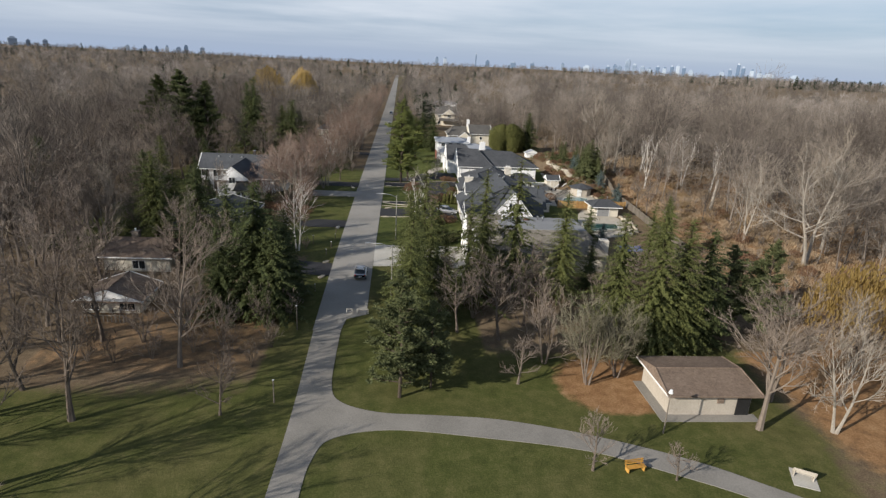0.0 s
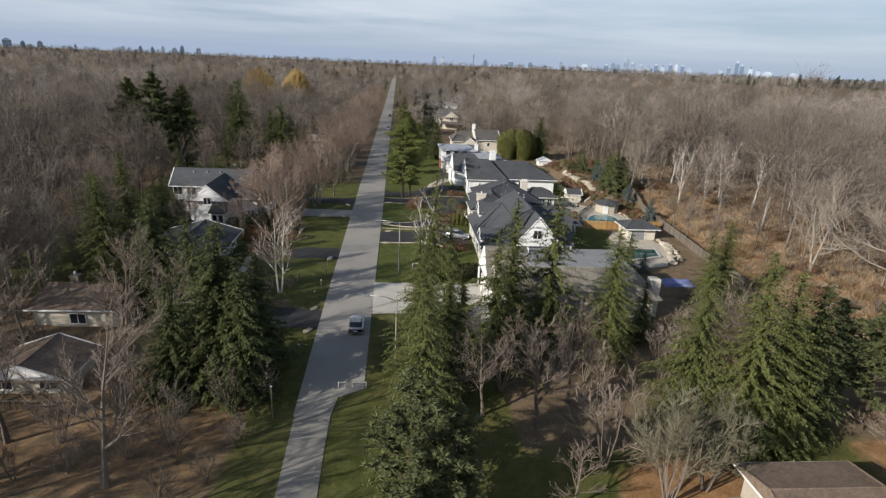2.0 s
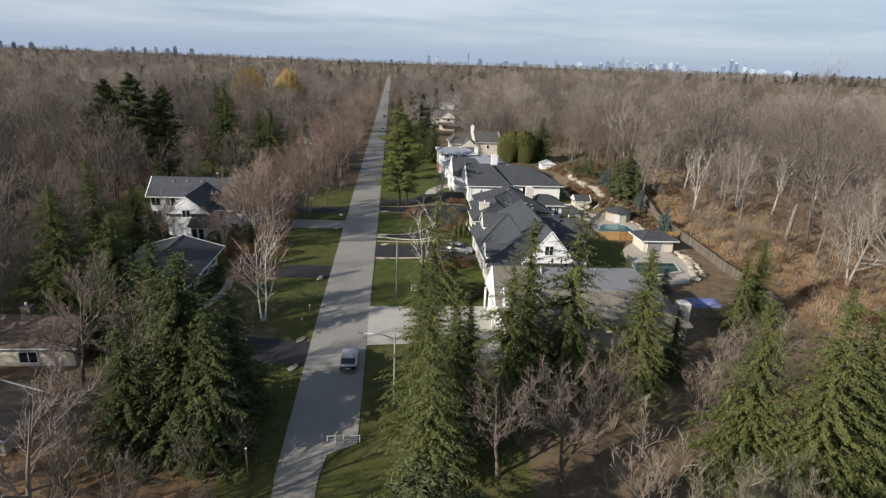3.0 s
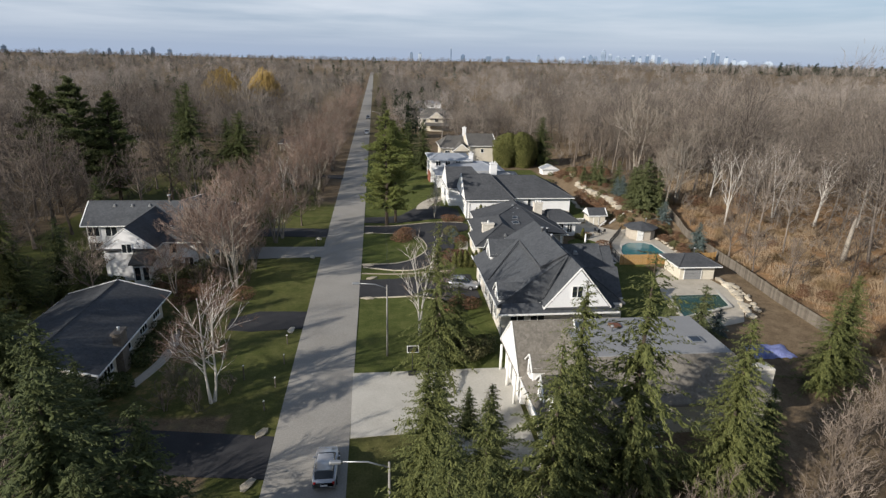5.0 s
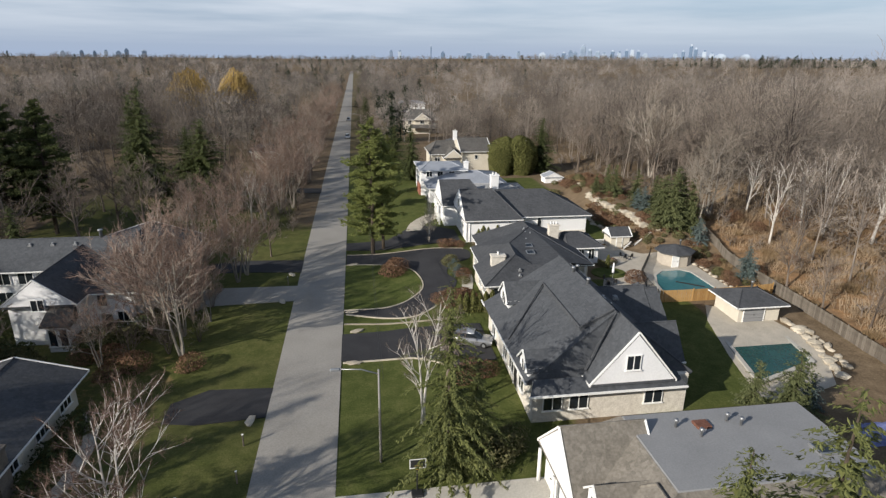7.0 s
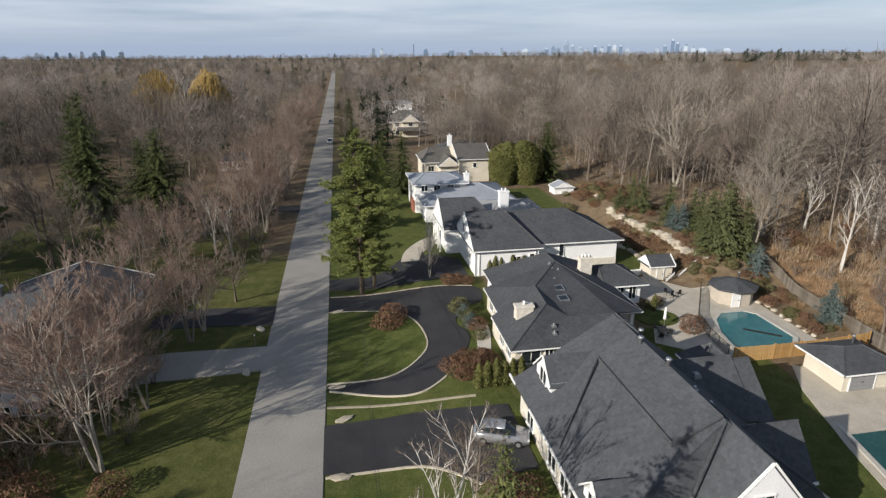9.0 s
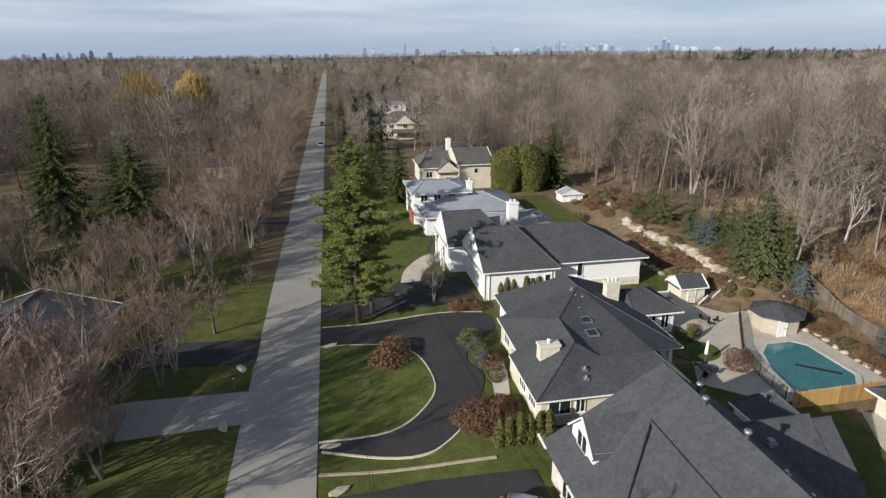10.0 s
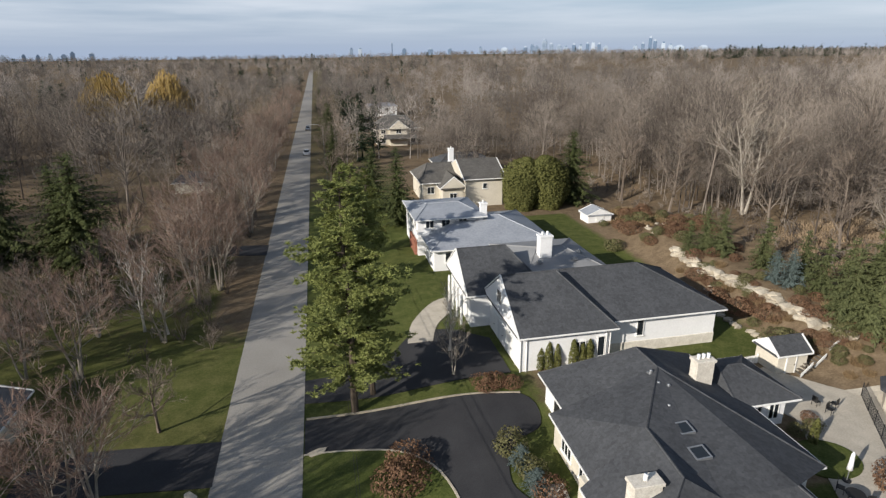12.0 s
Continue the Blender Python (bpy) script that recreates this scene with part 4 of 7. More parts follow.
plant(K_dark[1], -25.0, 84.0, 0.86, 200)
plant(K_bare[0], -23.0, 57, 1.08, 0)
plant(K_bare[1], -29.1, 47.2, 1.05, 40)
plant(K_bare[2], -36.3, 52.3, 0.85, 80)
plant(K_bare[0], -30.5, 38.7, 0.95, 160)
plant(K_bare[1], -42.0, 44.5, 0.9, 210)
plant(K_sapling, -16.2, 48.1, 1.15, 30, "slim young leafless tree on the park lawn")
plant(K_sapling, -17.2, 52.0, 1.0, 30)
plant(K_sapling, 13.5, 53.9, 1.0, 60, "small leafless tree on the park lawn", 1.2)
plant(K_sapling, 17.3, 40.0, 1.0, 100)
plant(K_sapling, 24.2, 38.7, 0.72, 200)
plant(K_sapling, 42.0, 35.5, 0.8, 250)
plant(K_bare[2], 13.0, 64.0, 0.82, 10)
plant(K_bare[0], 8.0, 66.0, 0.7, 100)
plant(K_bare[1], 17.0, 68.0, 0.75, 200)
plant(K_pale_brush, 21.2, 54.0, 1.3, 10)
plant(K_pale_brush, 25.0, 55.5, 1.1, 80)
plant(K_brush, 17.5, 58.5, 1.2, 150)
plant(K_spruce[1], 27.2, 64.0, 0.86, 0, "broad green spruce behind the park hut", 1.05)
plant(K_spruce[0], 31.0, 61.5, 0.95, 70, "", 1.1)
plant(K_spruce[1], 34.6, 62.5, 0.86, 200, "", 1.05)
plant(K_dark[1], 38.4, 64.0, 0.95, 130)
plant(K_blunt, 43.4, 67.0, 1.15, 0, "open olive-green pine behind the park hut", 1.1)
plant(K_blunt, 48.0, 66.0, 1.25, 90, "open olive-green pine behind the park hut", 1.0)
plant(K_bare[1], 35.9, 45.8, 1.05, 20, "grey leafless tree beside the park hut", 1.1)
plant(K_pale[1], 43.3, 45.2, 0.76, 120)
plant(K_bare[0], 40.2, 50.8, 0.85, 220)
plant(K_bare[1], 47.5, 50.0, 0.85, 300)
plant(K_pale[0], 71.0, 90.0, 1.3, 200, "huge pale leafless tree at the woodland edge", 1.15)
plant(K_pale[1], 80.0, 98.0, 1.2, 20)
plant(K_pale[1], 67.0, 102.0, 0.9, 220)
plant(K_willow, 58.0, 62.0, 0.98, 0, "golden yellow willow beside the park")
plant(K_willow, 62.0, 52.0, 0.8, 100)
# round the grey-roofed house
plant(K_spruce[0], 12.4, 78.2, 0.93, 0, "", 0.9)
plant(K_open, 17.2, 79.0, 1.12, 120)
plant(K_open, 10.0, 75.0, 0.9, 60)
plant(K_spruce[1], 24.0, 77.5, 0.8, 200, "", 0.95)
plant(K_spruce[1], 7.5, 82.5, 0.42, 200)
plant(K_open, 43.5, 91.5, 0.62, 250)
plant(K_spruce[1], 46.8, 93.5, 0.6, 20)
plant(K_small_fir, 36.0, 101.8, 1.5, 10, "", 1.1)
plant(K_small_fir, 33.0, 102.8, 1.2, 10, "", 1.1)
plant(K_olive, 34.6, 101.0, 1.4, 10)
plant(K_blue, 39.5, 103.6, 0.9, 60)
plant(K_open, 5.0, 99.4, 0.9, 30, "thin open spruce on a front lawn", 0.85)
plant(K_open, 7.6, 101.6, 0.5, 130)
plant(K_birch[0], 3.8, 106.2, 1.0, 40)
plant(K_bare[1], 6.6, 110.5, 0.6, 40)
plant(K_olive, 8.5, 100.5, 1.5, 0)
plant(K_olive, 10.4, 101.6, 1.3, 90)
# left of the street
plant(K_front_birch, -16.6, 93.9, 1.0, 20, "white-barked leafless birch on a front lawn", 1.05)
plant(K_red[0], -20.5, 121.5, 1.0, 60)
plant(K_red[1], -24.4, 127.0, 1.05, 10)
plant(K_red[0], -21.6, 133.0, 1.0, 210)
plant(K_red[0], -14.8, 183.0, 0.95, 250)
plant(K_red[1], -19.2, 188.5, 1.0, 150)
plant(K_red[1], -16.8, 179.0, 0.85, 310)
plant(K_red[0], -18.4, 141.8, 0.85, 110)
plant(K_birch[0], -21.4, 172.4, 0.8, 70)
plant(K_birch[1], -18.6, 171.0, 0.7, 70)
plant(K_sapling, -15.2, 152.2, 1.3, 300)
plant(K_red[1], -17.0, 186.0, 0.95, 20)
plant(K_red[0], -22.0, 196.0, 0.9, 300)
plant(K_bare[0], -15.0, 208.0, 0.9, 70)
plant(K_red[1], -18.5, 169.0, 0.7, 70)
for x, y, s, k in ((-26, 172, 0.66, 0), (-30, 164, 0.7, 1), (-25, 182, 0.68, 1), (-33, 176, 0.66, 0), (-27, 191, 0.7, 1), (-31, 157, 0.65, 0)):
    plant(K_red[k], x, y, s, (x * 47 + y) % 360)
plant(K_dark[0], -35.0, 196.0, 1.08, 40, "", 1.25)
plant(K_dark[1], -39.0, 199.5, 0.95, 140, "", 1.2)
plant(K_pine_dark, -54.0, 169.0, 1.0, 0)
plant(K_pine_dark, -59.5, 167.0, 1.12, 120)
plant(K_pine_dark, -65.5, 168.0, 1.05, 220)
plant(K_dark[0], -47.6, 198.0, 1.5, 60, "tall dense dark spruce above bare trees", 0.8)
plant(K_dark[1], -50.5, 201.0, 1.38, 160, "", 0.8)
plant(K_pale[0], -51.0, 100.0, 0.75, 15)
plant(K_bare[0], -50.5, 90.0, 0.9, 75)
plant(K_bare[0], -41.0, 78.5, 0.95, 135)
plant(K_bare[1], -57.0, 87.0, 1.15, 195)
plant(K_bare[1], -49.0, 112.0, 1.0, 255)
plant(K_bare[0], -57.0, 104.0, 0.9, 315)
plant(K_bare[0], -60.0, 118.0, 0.9, 35)
plant(K_dark[0], -30.6, 88.6, 0.95, 10)
plant(K_spruce[1], -38.5, 92.5, 0.84, 110)
plant(K_bare[0], -47.0, 83.5, 0.95, 210)
plant(K_bare[1], -54.0, 97.0, 0.95, 310)
plant(K_spruce[1], -46.5, 117.0, 0.78, 200)
plant(K_bare[1], -52.0, 124.0, 0.9, 20)
plant(K_bare[1], -42.0, 94.0, 0.7, 100)
plant(K_dark[1], -31.5, 336.0, 0.85, 100)
plant(K_willow, -74, 342, 2.0, 0, "", 0.85)
plant(K_willow, -57, 358, 2.0, 130, "", 0.7)
plant(K_willow, -71, 318, 1.35, 230)
for x, y, s, k in ((-38, 62, 0.9, 0), (-46, 58, 0.9, 1), (-52, 66, 1.0, 2), (-48, 80, 1.05, 0), (-56, 90, 1.1, 1), (-44, 102, 0.9, 2), (-60, 108, 1.1, 0), (-52, 118, 1.0, 1), (-66, 124, 1.1, 2), (-56, 140, 1.05, 0), (-60, 154, 1.1, 1), (-46, 160, 1.0, 2), (-52, 128, 0.9, 0), (-36, 160, 1.0, 1), (-32, 168, 0.7, 2), (-30, 186, 0.65, 0)):
    plant(K_bare[k], x, y, s, (x * 37) % 360)
for x, y, s, k in ((-15.5, 192, 0.85, 1), (-19, 214, 0.95, 1), (-14, 222, 0.85, 0), (-24, 228, 1.0, 1), (-17, 238, 0.9, 1), (-20, 255, 1.0, 0), (-15, 268, 0.9, 1)):
    plant(K_red[k], x, y, s, (x * 47 + y) % 360)
for x, y, s, k in ((-37, 48, 1.0, 0), (-33.5, 62.5, 0.9, 1), (-41.5, 66, 1.0, 2), (-44.5, 51, 1.05, 0), (-50, 47, 1.0, 1), (-54, 56, 1.05, 2), (-45, 38, 1.0, 0), (-37.5, 33, 0.95, 1), (-27.5, 28, 0.9, 2), (-58, 74, 1.1, 0), (-64, 66, 1.1, 1), (-57, 82, 1.0, 2), (-68, 86, 1.1, 0), (-64, 98, 1.15, 1), (-72, 108, 1.1, 2), (-48, 94, 0.95, 0), (-24, 76.5, 0.8, 1), (-31.5, 80.5, 0.9, 2), (-62, 135, 1.1, 0), (-70, 145, 1.1, 1), (-54, 148, 1.0, 2), (-50, 150, 1.1, 0), (-66, 160, 1.1, 1), (-44, 170, 1.0, 2), (-40, 180, 0.7, 0), (-52, 184, 0.8, 1), (-31, 203, 0.8, 2), (-48, 112, 0.9, 1)):
    plant(K_bare[k], x, y, s, (x * 29 + y) % 360)
for x, y, s, k in ((-38, 116.5, 0.55, 1), (-70, 118, 0.9, 0), (-47, 144, 0.7, 1), (29.5, 80.8, 0.5, 1), (6.6, 87.5, 0.3, 1)):
    plant(K_dark[k], x, y, s, (x * 29 + y) % 360)
for x, y, s in ((-18.4, 59.5, 0.5), (-22.6, 60.2, 0.45), (-26.5, 58.6, 0.5), (-14.2, 61.5, 0.45), (-30.2, 57.8, 0.5), (-15.4, 57.2, 0.4), (-20, 62, 0.8), (-25, 65, 0.9), (-16, 66.5, 0.7), (-29, 62.5, 0.8), (-21, 79, 0.7), (-13.5, 68.5, 0.55), (-33, 58, 0.6), (10.5, 70, 0.8), (20, 72, 0.8), (-28, 70, 0.7), (5.5, 68, 0.6), (36, 80, 0.8), (40, 83.5, 0.7), (33, 77, 0.8), (44, 84, 0.8), (38, 76, 0.9), (-22, 122, 0.6), (-25.4, 121, 0.6), (-19.4, 124.4, 0.5), (-23, 124.6, 0.55), (-20, 133.6, 0.5), (28.5, 72, 0.9), (46, 78, 0.9), (14, 74, 0.7)):
    plant(K_brush, x, y, s, (x * 53) % 360)
for x, y, s in ((-24.5, 119, 1.5), (-27.5, 121.5, 1.4), (-26.5, 117.5, 1.2), (-30, 121, 1.2), (-19, 118.5, 1.3)):
    plant(K_rust, x, y, s * 0.8, (x * 53) % 360)
for x, y, s in ((-17.6, 92.4, 0.34), (-15.4, 95.2, 0.3), (-18.8, 95.2, 0.4), (-20.5, 92.8, 0.42), (-21, 97, 0.4)):
    plant(K_brush, x, y, s, (x * 53) % 360, "low reddish-brown twiggy shrub on a front lawn", 1.2)
for x, y, s in ((-38.5, 121.5, 1.4), (-36, 120.5, 1.5), (-29, 124.8, 1.3), (-40, 123, 1.6), (-26.5, 125.6, 1.3), (-34, 119.5, 1.2)):
    plant(K_olive, x, y, s, (x * 53) % 360)
rf = random.Random(31)
for i in range(30):
    y = 212 + 8.5 * i + rf.uniform(-3, 3)
    plant((K_red[i % 2], K_bare[i % 3])[i % 2], -12.9 - rf.uniform(0, 4), y, rf.uniform(0.85, 1.15), rf.uniform(0, 360))
    if y > 232:
        plant(K_dark[i % 2] if i % 5 == 0 else K_bare[i % 3], 0.8 + rf.uniform(0, 5), y + 4, rf.uniform(0.65, 0.95), rf.uniform(0, 360))
for x, y, s, k in ((-22.0, 131.5, 0.7, 0), (-26.5, 128.5, 0.8, 1), (-24.0, 134.4, 0.7, 1), (-19.4, 129.4, 0.55, 0), (-28.6, 136.8, 0.65, 1), (-25.0, 139.5, 0.7, 0), (-17.6, 144.4, 0.7, 1), (-21.5, 126.0, 0.7, 0), (-24.8, 163.0, 0.8, 1)):
    plant(K_red[k], x, y, s, (x * 61 + y) % 360)
plant(K_dark[1], -33.5, 93.2, 0.6, 80)
plant(K_dark[0], -43.0, 100.5, 0.95, 310)
plant(K_pale[1], -46.5, 93.0, 0.7, 20)
plant(K_dark[1], -41.0, 119.0, 0.7, 20)
plant(K_red[0], -27.8, 119.5, 0.6, 40)
plant(K_bare[2], -36.0, 115.8, 0.75, 140)
for x, y, s in ((-40.5, 122.5, 1.6), (-38.5, 121.2, 1.5), (-36.6, 122.2, 1.2), (-30.8, 124.6, 1.3), (-28.6, 126.0, 1.4), (-26.0, 127.4, 1.5), (-24.8, 130.6, 1.3), (-43.5, 131.5, 1.6), (-42.0, 127.5, 1.5), (-25.4, 105.0, 1.2), (-25.2, 109.0, 1.2), (-25.6, 101.5, 1.1), (-26.0, 96.0, 1.3), (-29.0, 93.6, 1.4)):
    plant(K_dim, x, y, s, (x * 53) % 360)
for i in range(26):
    plant(K_brush, -13.2 - 5.5 * ((i * 0.618) % 1), 166 + 3.1 * i, 0.4 + 0.25 * ((i * 0.37) % 1), 77 * i)
plant(K_dark[0], -29.0, 91.2, 0.5, 130)
plant(K_dark[1], -24.5, 87.2, 0.55, 200)
# beside the circular driveway and beyond
plant(K_pine[0], 0.8, 151.4, 0.98, 0, "tall white pine between street and driveway", 1.0)
plant(K_pine[1], 2.6, 153.6, 0.85, 100, "", 0.9)
plant(K_pine[1], 3.0, 178.0, 0.75, 40)
plant(K_pine[0], 5.5, 190.0, 0.62, 200)
plant(K_dark[1], 12.0, 205.0, 0.85, 20)
plant(K_dark[0], 8.5, 214.0, 0.8, 20)
plant(K_pale[0], 10.2, 154.0, 0.38, 100, "slim pale leafless tree at the drive", 0.8)
plant(K_birch[1], 10.8, 158.5, 0.6, 200)
for x, y, s, w in ((34.8, 209.6, 0.78, 1.3), (37.6, 210.6, 0.96, 1.4), (40.6, 209.4, 1.0, 1.35), (43.2, 210.4, 0.84, 1.4), (36.4, 208.2, 0.66, 1.4), (41.8, 208.0, 0.7, 1.5)):
    plant(K_cedar, x, y, s, x * 70, "", w)
plant(K_dark[0], 47.5, 212.0, 0.9, 20)
plant(K_rust, 3.3, 141.4, 1.35, 0, "rust-brown shrub on the lawn island")
plant(K_rust, 3.9, 142.8, 1.3, 80, "rust-brown shrub on the lawn island")
for x, y, s, k in ((8.8, 129.8, 0.95, 0), (10.2, 131.0, 0.9, 0), (11.2, 129.4, 1.0, 0), (10.0, 129.6, 1.0, 0), (12.0, 130.4, 0.9, 0), (9.6, 128.2, 0.7, 0), (12.4, 131.0, 0.65, 0), (10.4, 129.2, 0.55, 1), (11.4, 127.6, 0.7, 0), (12.8, 128.8, 0.6, 1), (13.2, 130.2, 0.5, 0), (8.6, 128.8, 0.5, 1), (11.9, 142.3, 1.1, 1), (12.6, 139.6, 0.9, 1), (13.2, 137.4, 0.9, 0), (12.8, 135.2, 0.7, 1), (14.6, 125.6, 0.9, 1), (16.6, 125.4, 0.8, 1), (19.2, 125.3, 0.7, 1), (12.4, 150.9, 0.9, 0), (13.6, 151.3, 0.8, 0), (14.8, 150.8, 0.7, 0), (36.4, 133.0, 1.1, 0), (36.0, 139.6, 0.6, 1), (36.6, 140.6, 0.5, 0), (34.4, 139.4, 0.6, 1), (45, 155.5, 1.1, 0), (44.0, 158.4, 1.2, 0), (43.6, 162.0, 1.2, 0), (44.8, 167.5, 1.0, 0), (43.4, 151.6, 1.2, 1), (47.2, 148.4, 1.0, 1), (49.6, 137.5, 0.8, 0), (49.8, 134.0, 0.8, 1), (49.5, 130.4, 0.8, 0), (46.8, 171.2, 0.9, 0), (8.4, 111.8, 1.0, 0), (9.6, 113.2, 1.0, 0), (10.8, 112.6, 0.9, 0), (22.0, 150.6, 0.6, 1), (24.0, 150.4, 0.6, 1), (26.0, 150.6, 0.6, 0), (28.0, 150.4, 0.6, 1), (30.0, 150.6, 0.6, 1), (32.0, 150.6, 0.55, 0), (34.0, 150.8, 0.55, 1), (41.6, 183, 1.2, 1), (46, 186, 1.3, 0), (50, 190, 1.4, 1), (52, 183, 1.3, 0), (54, 196, 1.4, 0)):
    plant(K_olive if k else K_rust, x, y, s, (x * 71) % 360)
plant(K_blue, 12.2, 140.9, 0.42, 0, "low rounded blue spruce in a planting bed", 1.7)
plant(K_blue, 12.4, 138.2, 0.45, 50, "low rounded blue spruce in a planting bed", 1.7)
for i in range(6):
    plant(K_column, 10.6 + 0.8 * i, 126.3 - 0.03 * i, 0.95 + 0.06 * (i % 3), 60 * i, "columnar cedar in a short hedge row", 1.15)
for x in (18.4, 19.2, 20.0, 21.6, 22.5, 23.2):
    plant(K_column, x, 153.0 - 0.06 * (x - 18), 1.0 + 0.1 * math.sin(x * 3), x * 40)
rs = random.Random(41)
for i in range(70):
    x, y = rs.uniform(45.5, 57), rs.uniform(176, 204)
    if not (43 < x < 50 and 195 < y < 202):
        plant((K_olive, K_rust, K_tan)[i % 3], x, y, rs.uniform(0.55, 1.1), rs.uniform(0, 360))
for i in range(70):
    x, y = rs.uniform(54.6, 72), rs.uniform(84, 152)
    plant((K_tan, K_tan, K_rust)[i % 3], x, y, rs.uniform(0.6, 1.3), rs.uniform(0, 360))
for i in range(44):
    x, y = rs.uniform(49.4, 53.2), rs.uniform(127.5, 146)
    plant((K_rust, K_tan, K_olive, K_tan)[i % 4], x, y, rs.uniform(0.4, 0.8), rs.uniform(0, 360))
for i in range(26):
    x, y = rs.uniform(43.5, 50.5), rs.uniform(143.5, 151)
    plant((K_rust, K_tan, K_olive, K_rust)[i % 4], x, y, rs.uniform(0.35, 0.65), rs.uniform(0, 360))
for i in range(46):
    x, y = rs.uniform(42.8, 53.5), rs.uniform(150, 172)
    plant((K_rust, K_tan, K_olive)[i % 3], x, y, rs.uniform(0.4, 0.8), rs.uniform(0, 360))
# terrace slope conifers
for x, y, s in ((49.6, 169.8, 1.05), (51.6, 164.6, 1.05), (51.2, 155.6, 1.1), (49.4, 147.4, 1.55), (50.9, 149.6, 1.6), (52.4, 147.2, 1.4), (50.4, 152.0, 1.3), (48.6, 149.4, 1.3), (52.6, 150.4, 1.4), (46.8, 172.5, 0.8), (53.0, 160.0, 1.0), (49.2, 172.5, 1.0)):
    plant(K_small_fir, x, y, s * 1.25, (x * 91) % 360)
for x, y, s in ((50.3, 158.8, 0.95), (52.0, 143.4, 0.95), (52.4, 131.6, 1.05), (49.8, 160.6, 0.8)):
    plant(K_blue, x, y, s * 1.2, (x * 91) % 360)
plant(K_pale[1], 54.0, 147.0, 0.8, 30, "pale leafless tree above the terrace")
plant(K_birch[0], 63.5, 142.0, 1.1, 20, "tall white leafless birch in the woods", 0.9)
plant(K_birch[1], 71.0, 145.0, 1.0, 80)
plant(K_birch[0], 73.6, 143.0, 1.1, 140, "", 0.8)
plant(K_birch[1], 80.0, 140.0, 1.1, 200)
plant(K_birch[0], 88.0, 139.0, 1.1, 20, "", 0.8)
plant(K_birch[1], 66.0, 152.0, 0.9, 250)
plant(K_pale[0], 58.5, 151.5, 0.95, 70, "pale leafless tree above the terrace")
plant(K_pale[1], 65.0, 185.0, 1.1, 140)
plant(K_bare[0], 59.0, 196.0, 1.1, 250)
plant(K_bare[1], 57.5, 210.0, 1.1, 10)
plant(K_bare[2], 75.0, 176.0, 1.2, 190)
plant(K_bare[1], 60.0, 174.0, 1.0, 90)
plant(K_bare[0], 62.0, 164.0, 0.9, 60)
plant(K_bare[0], 56.0, 128.0, 0.6, 20)
plant(K_bare[1], 55.5, 121.0, 0.55, 120)
plant(K_bare[2], 57.5, 116.0, 0.5, 220)
snag = thing("tree_snag", pose(70.2, 121.2, gz(70.2, 121.2)), "broken pale dead tree trunk in the woods", "dead tree")
part("trunk", Geo().tube([(0, 0, -0.2), (0.2, 0, 3.5), (0.55, 0.1, 6.6), (0.7, 0.1, 7.3)], [0.42, 0.34, 0.27, 0.1], 9), M_pale_bark, snag, shade=True)

# ---------------------------------------------------------------- woods as far as the horizon


def template(made):
    """Triangles of a tree as arrays."""
    verts, tris = [], []
    for g in made:
        k = len(verts)
        verts += g.v
        for f in g.f:
            for i in range(1, len(f) - 1):
                tris.append((f[0] + k, f[i] + k, f[i + 1] + k))
    return np.array(verts, dtype=np.float32), np.array(tris, dtype=np.int32)


def scatter(name, templates, places, mat, label, category="woodland", lift=0.0, tones=(0.15, 0.85)):
    """Many trees of a far wood in one mesh. places: x, y, size, tone."""
    V, T, A, base = [], [], [], 0
    rng = np.random.default_rng(11)
    for x, y, s, tone in places:
        v, t = templates[rng.integers(len(templates))]
        a = rng.uniform(0, 6.283)
        c, q = math.cos(a) * s, math.sin(a) * s
        w = np.empty_like(v)
        w[:, 0] = v[:, 0] * c - v[:, 1] * q + x
        w[:, 1] = v[:, 0] * q + v[:, 1] * c + y
        w[:, 2] = v[:, 2] * s * rng.uniform(0.85, 1.15) + gz(x, y) + lift
        V.append(w)
        T.append(t + base)
        A.append(np.full(len(v), tone, dtype=np.float32))
        base += len(v)
    V, T, A = np.concatenate(V), np.concatenate(T), np.concatenate(A)
    me = bpy.data.meshes.new(name)
    me.vertices.add(len(V))
    me.vertices.foreach_set("co", V.ravel())
    me.loops.add(T.size)
    me.loops.foreach_set("vertex_index", T.ravel())
    me.polygons.add(len(T))
    me.polygons.foreach_set("loop_start", np.arange(0, T.size, 3, dtype=np.int32))
    me.polygons.foreach_set("loop_total", np.full(len(T), 3, dtype=np.int32))
    me.update(calc_edges=True)
    me.attributes.new("tone", "FLOAT", "POINT").data.foreach_set("value", A)
    me.materials.append(mat)
    return tagged(new(name, me), label, category, "", "stuff")


def clear(x, y):
    """True where the wood may grow: off the street, the gardens and the houses."""
    if (y < 900 and -12.6 < x < 0.012 * max(0, y - 250)) or (y < 190 and -16 < x < 2):
        return False
    if -34 < x < 57 and y < 158:
        return False
    if -52 < x < -22 and 120 < y < 158:
        return False
    if -34 < x < -24 and 242 < y < 252:
        return False
    if 0 < x < 56 and y < 232:
        return False
    if 2 < x < 40 and y < 420 and (x < 34) and 285 < y < 330:
        return False
    return True


rw = random.Random(77)


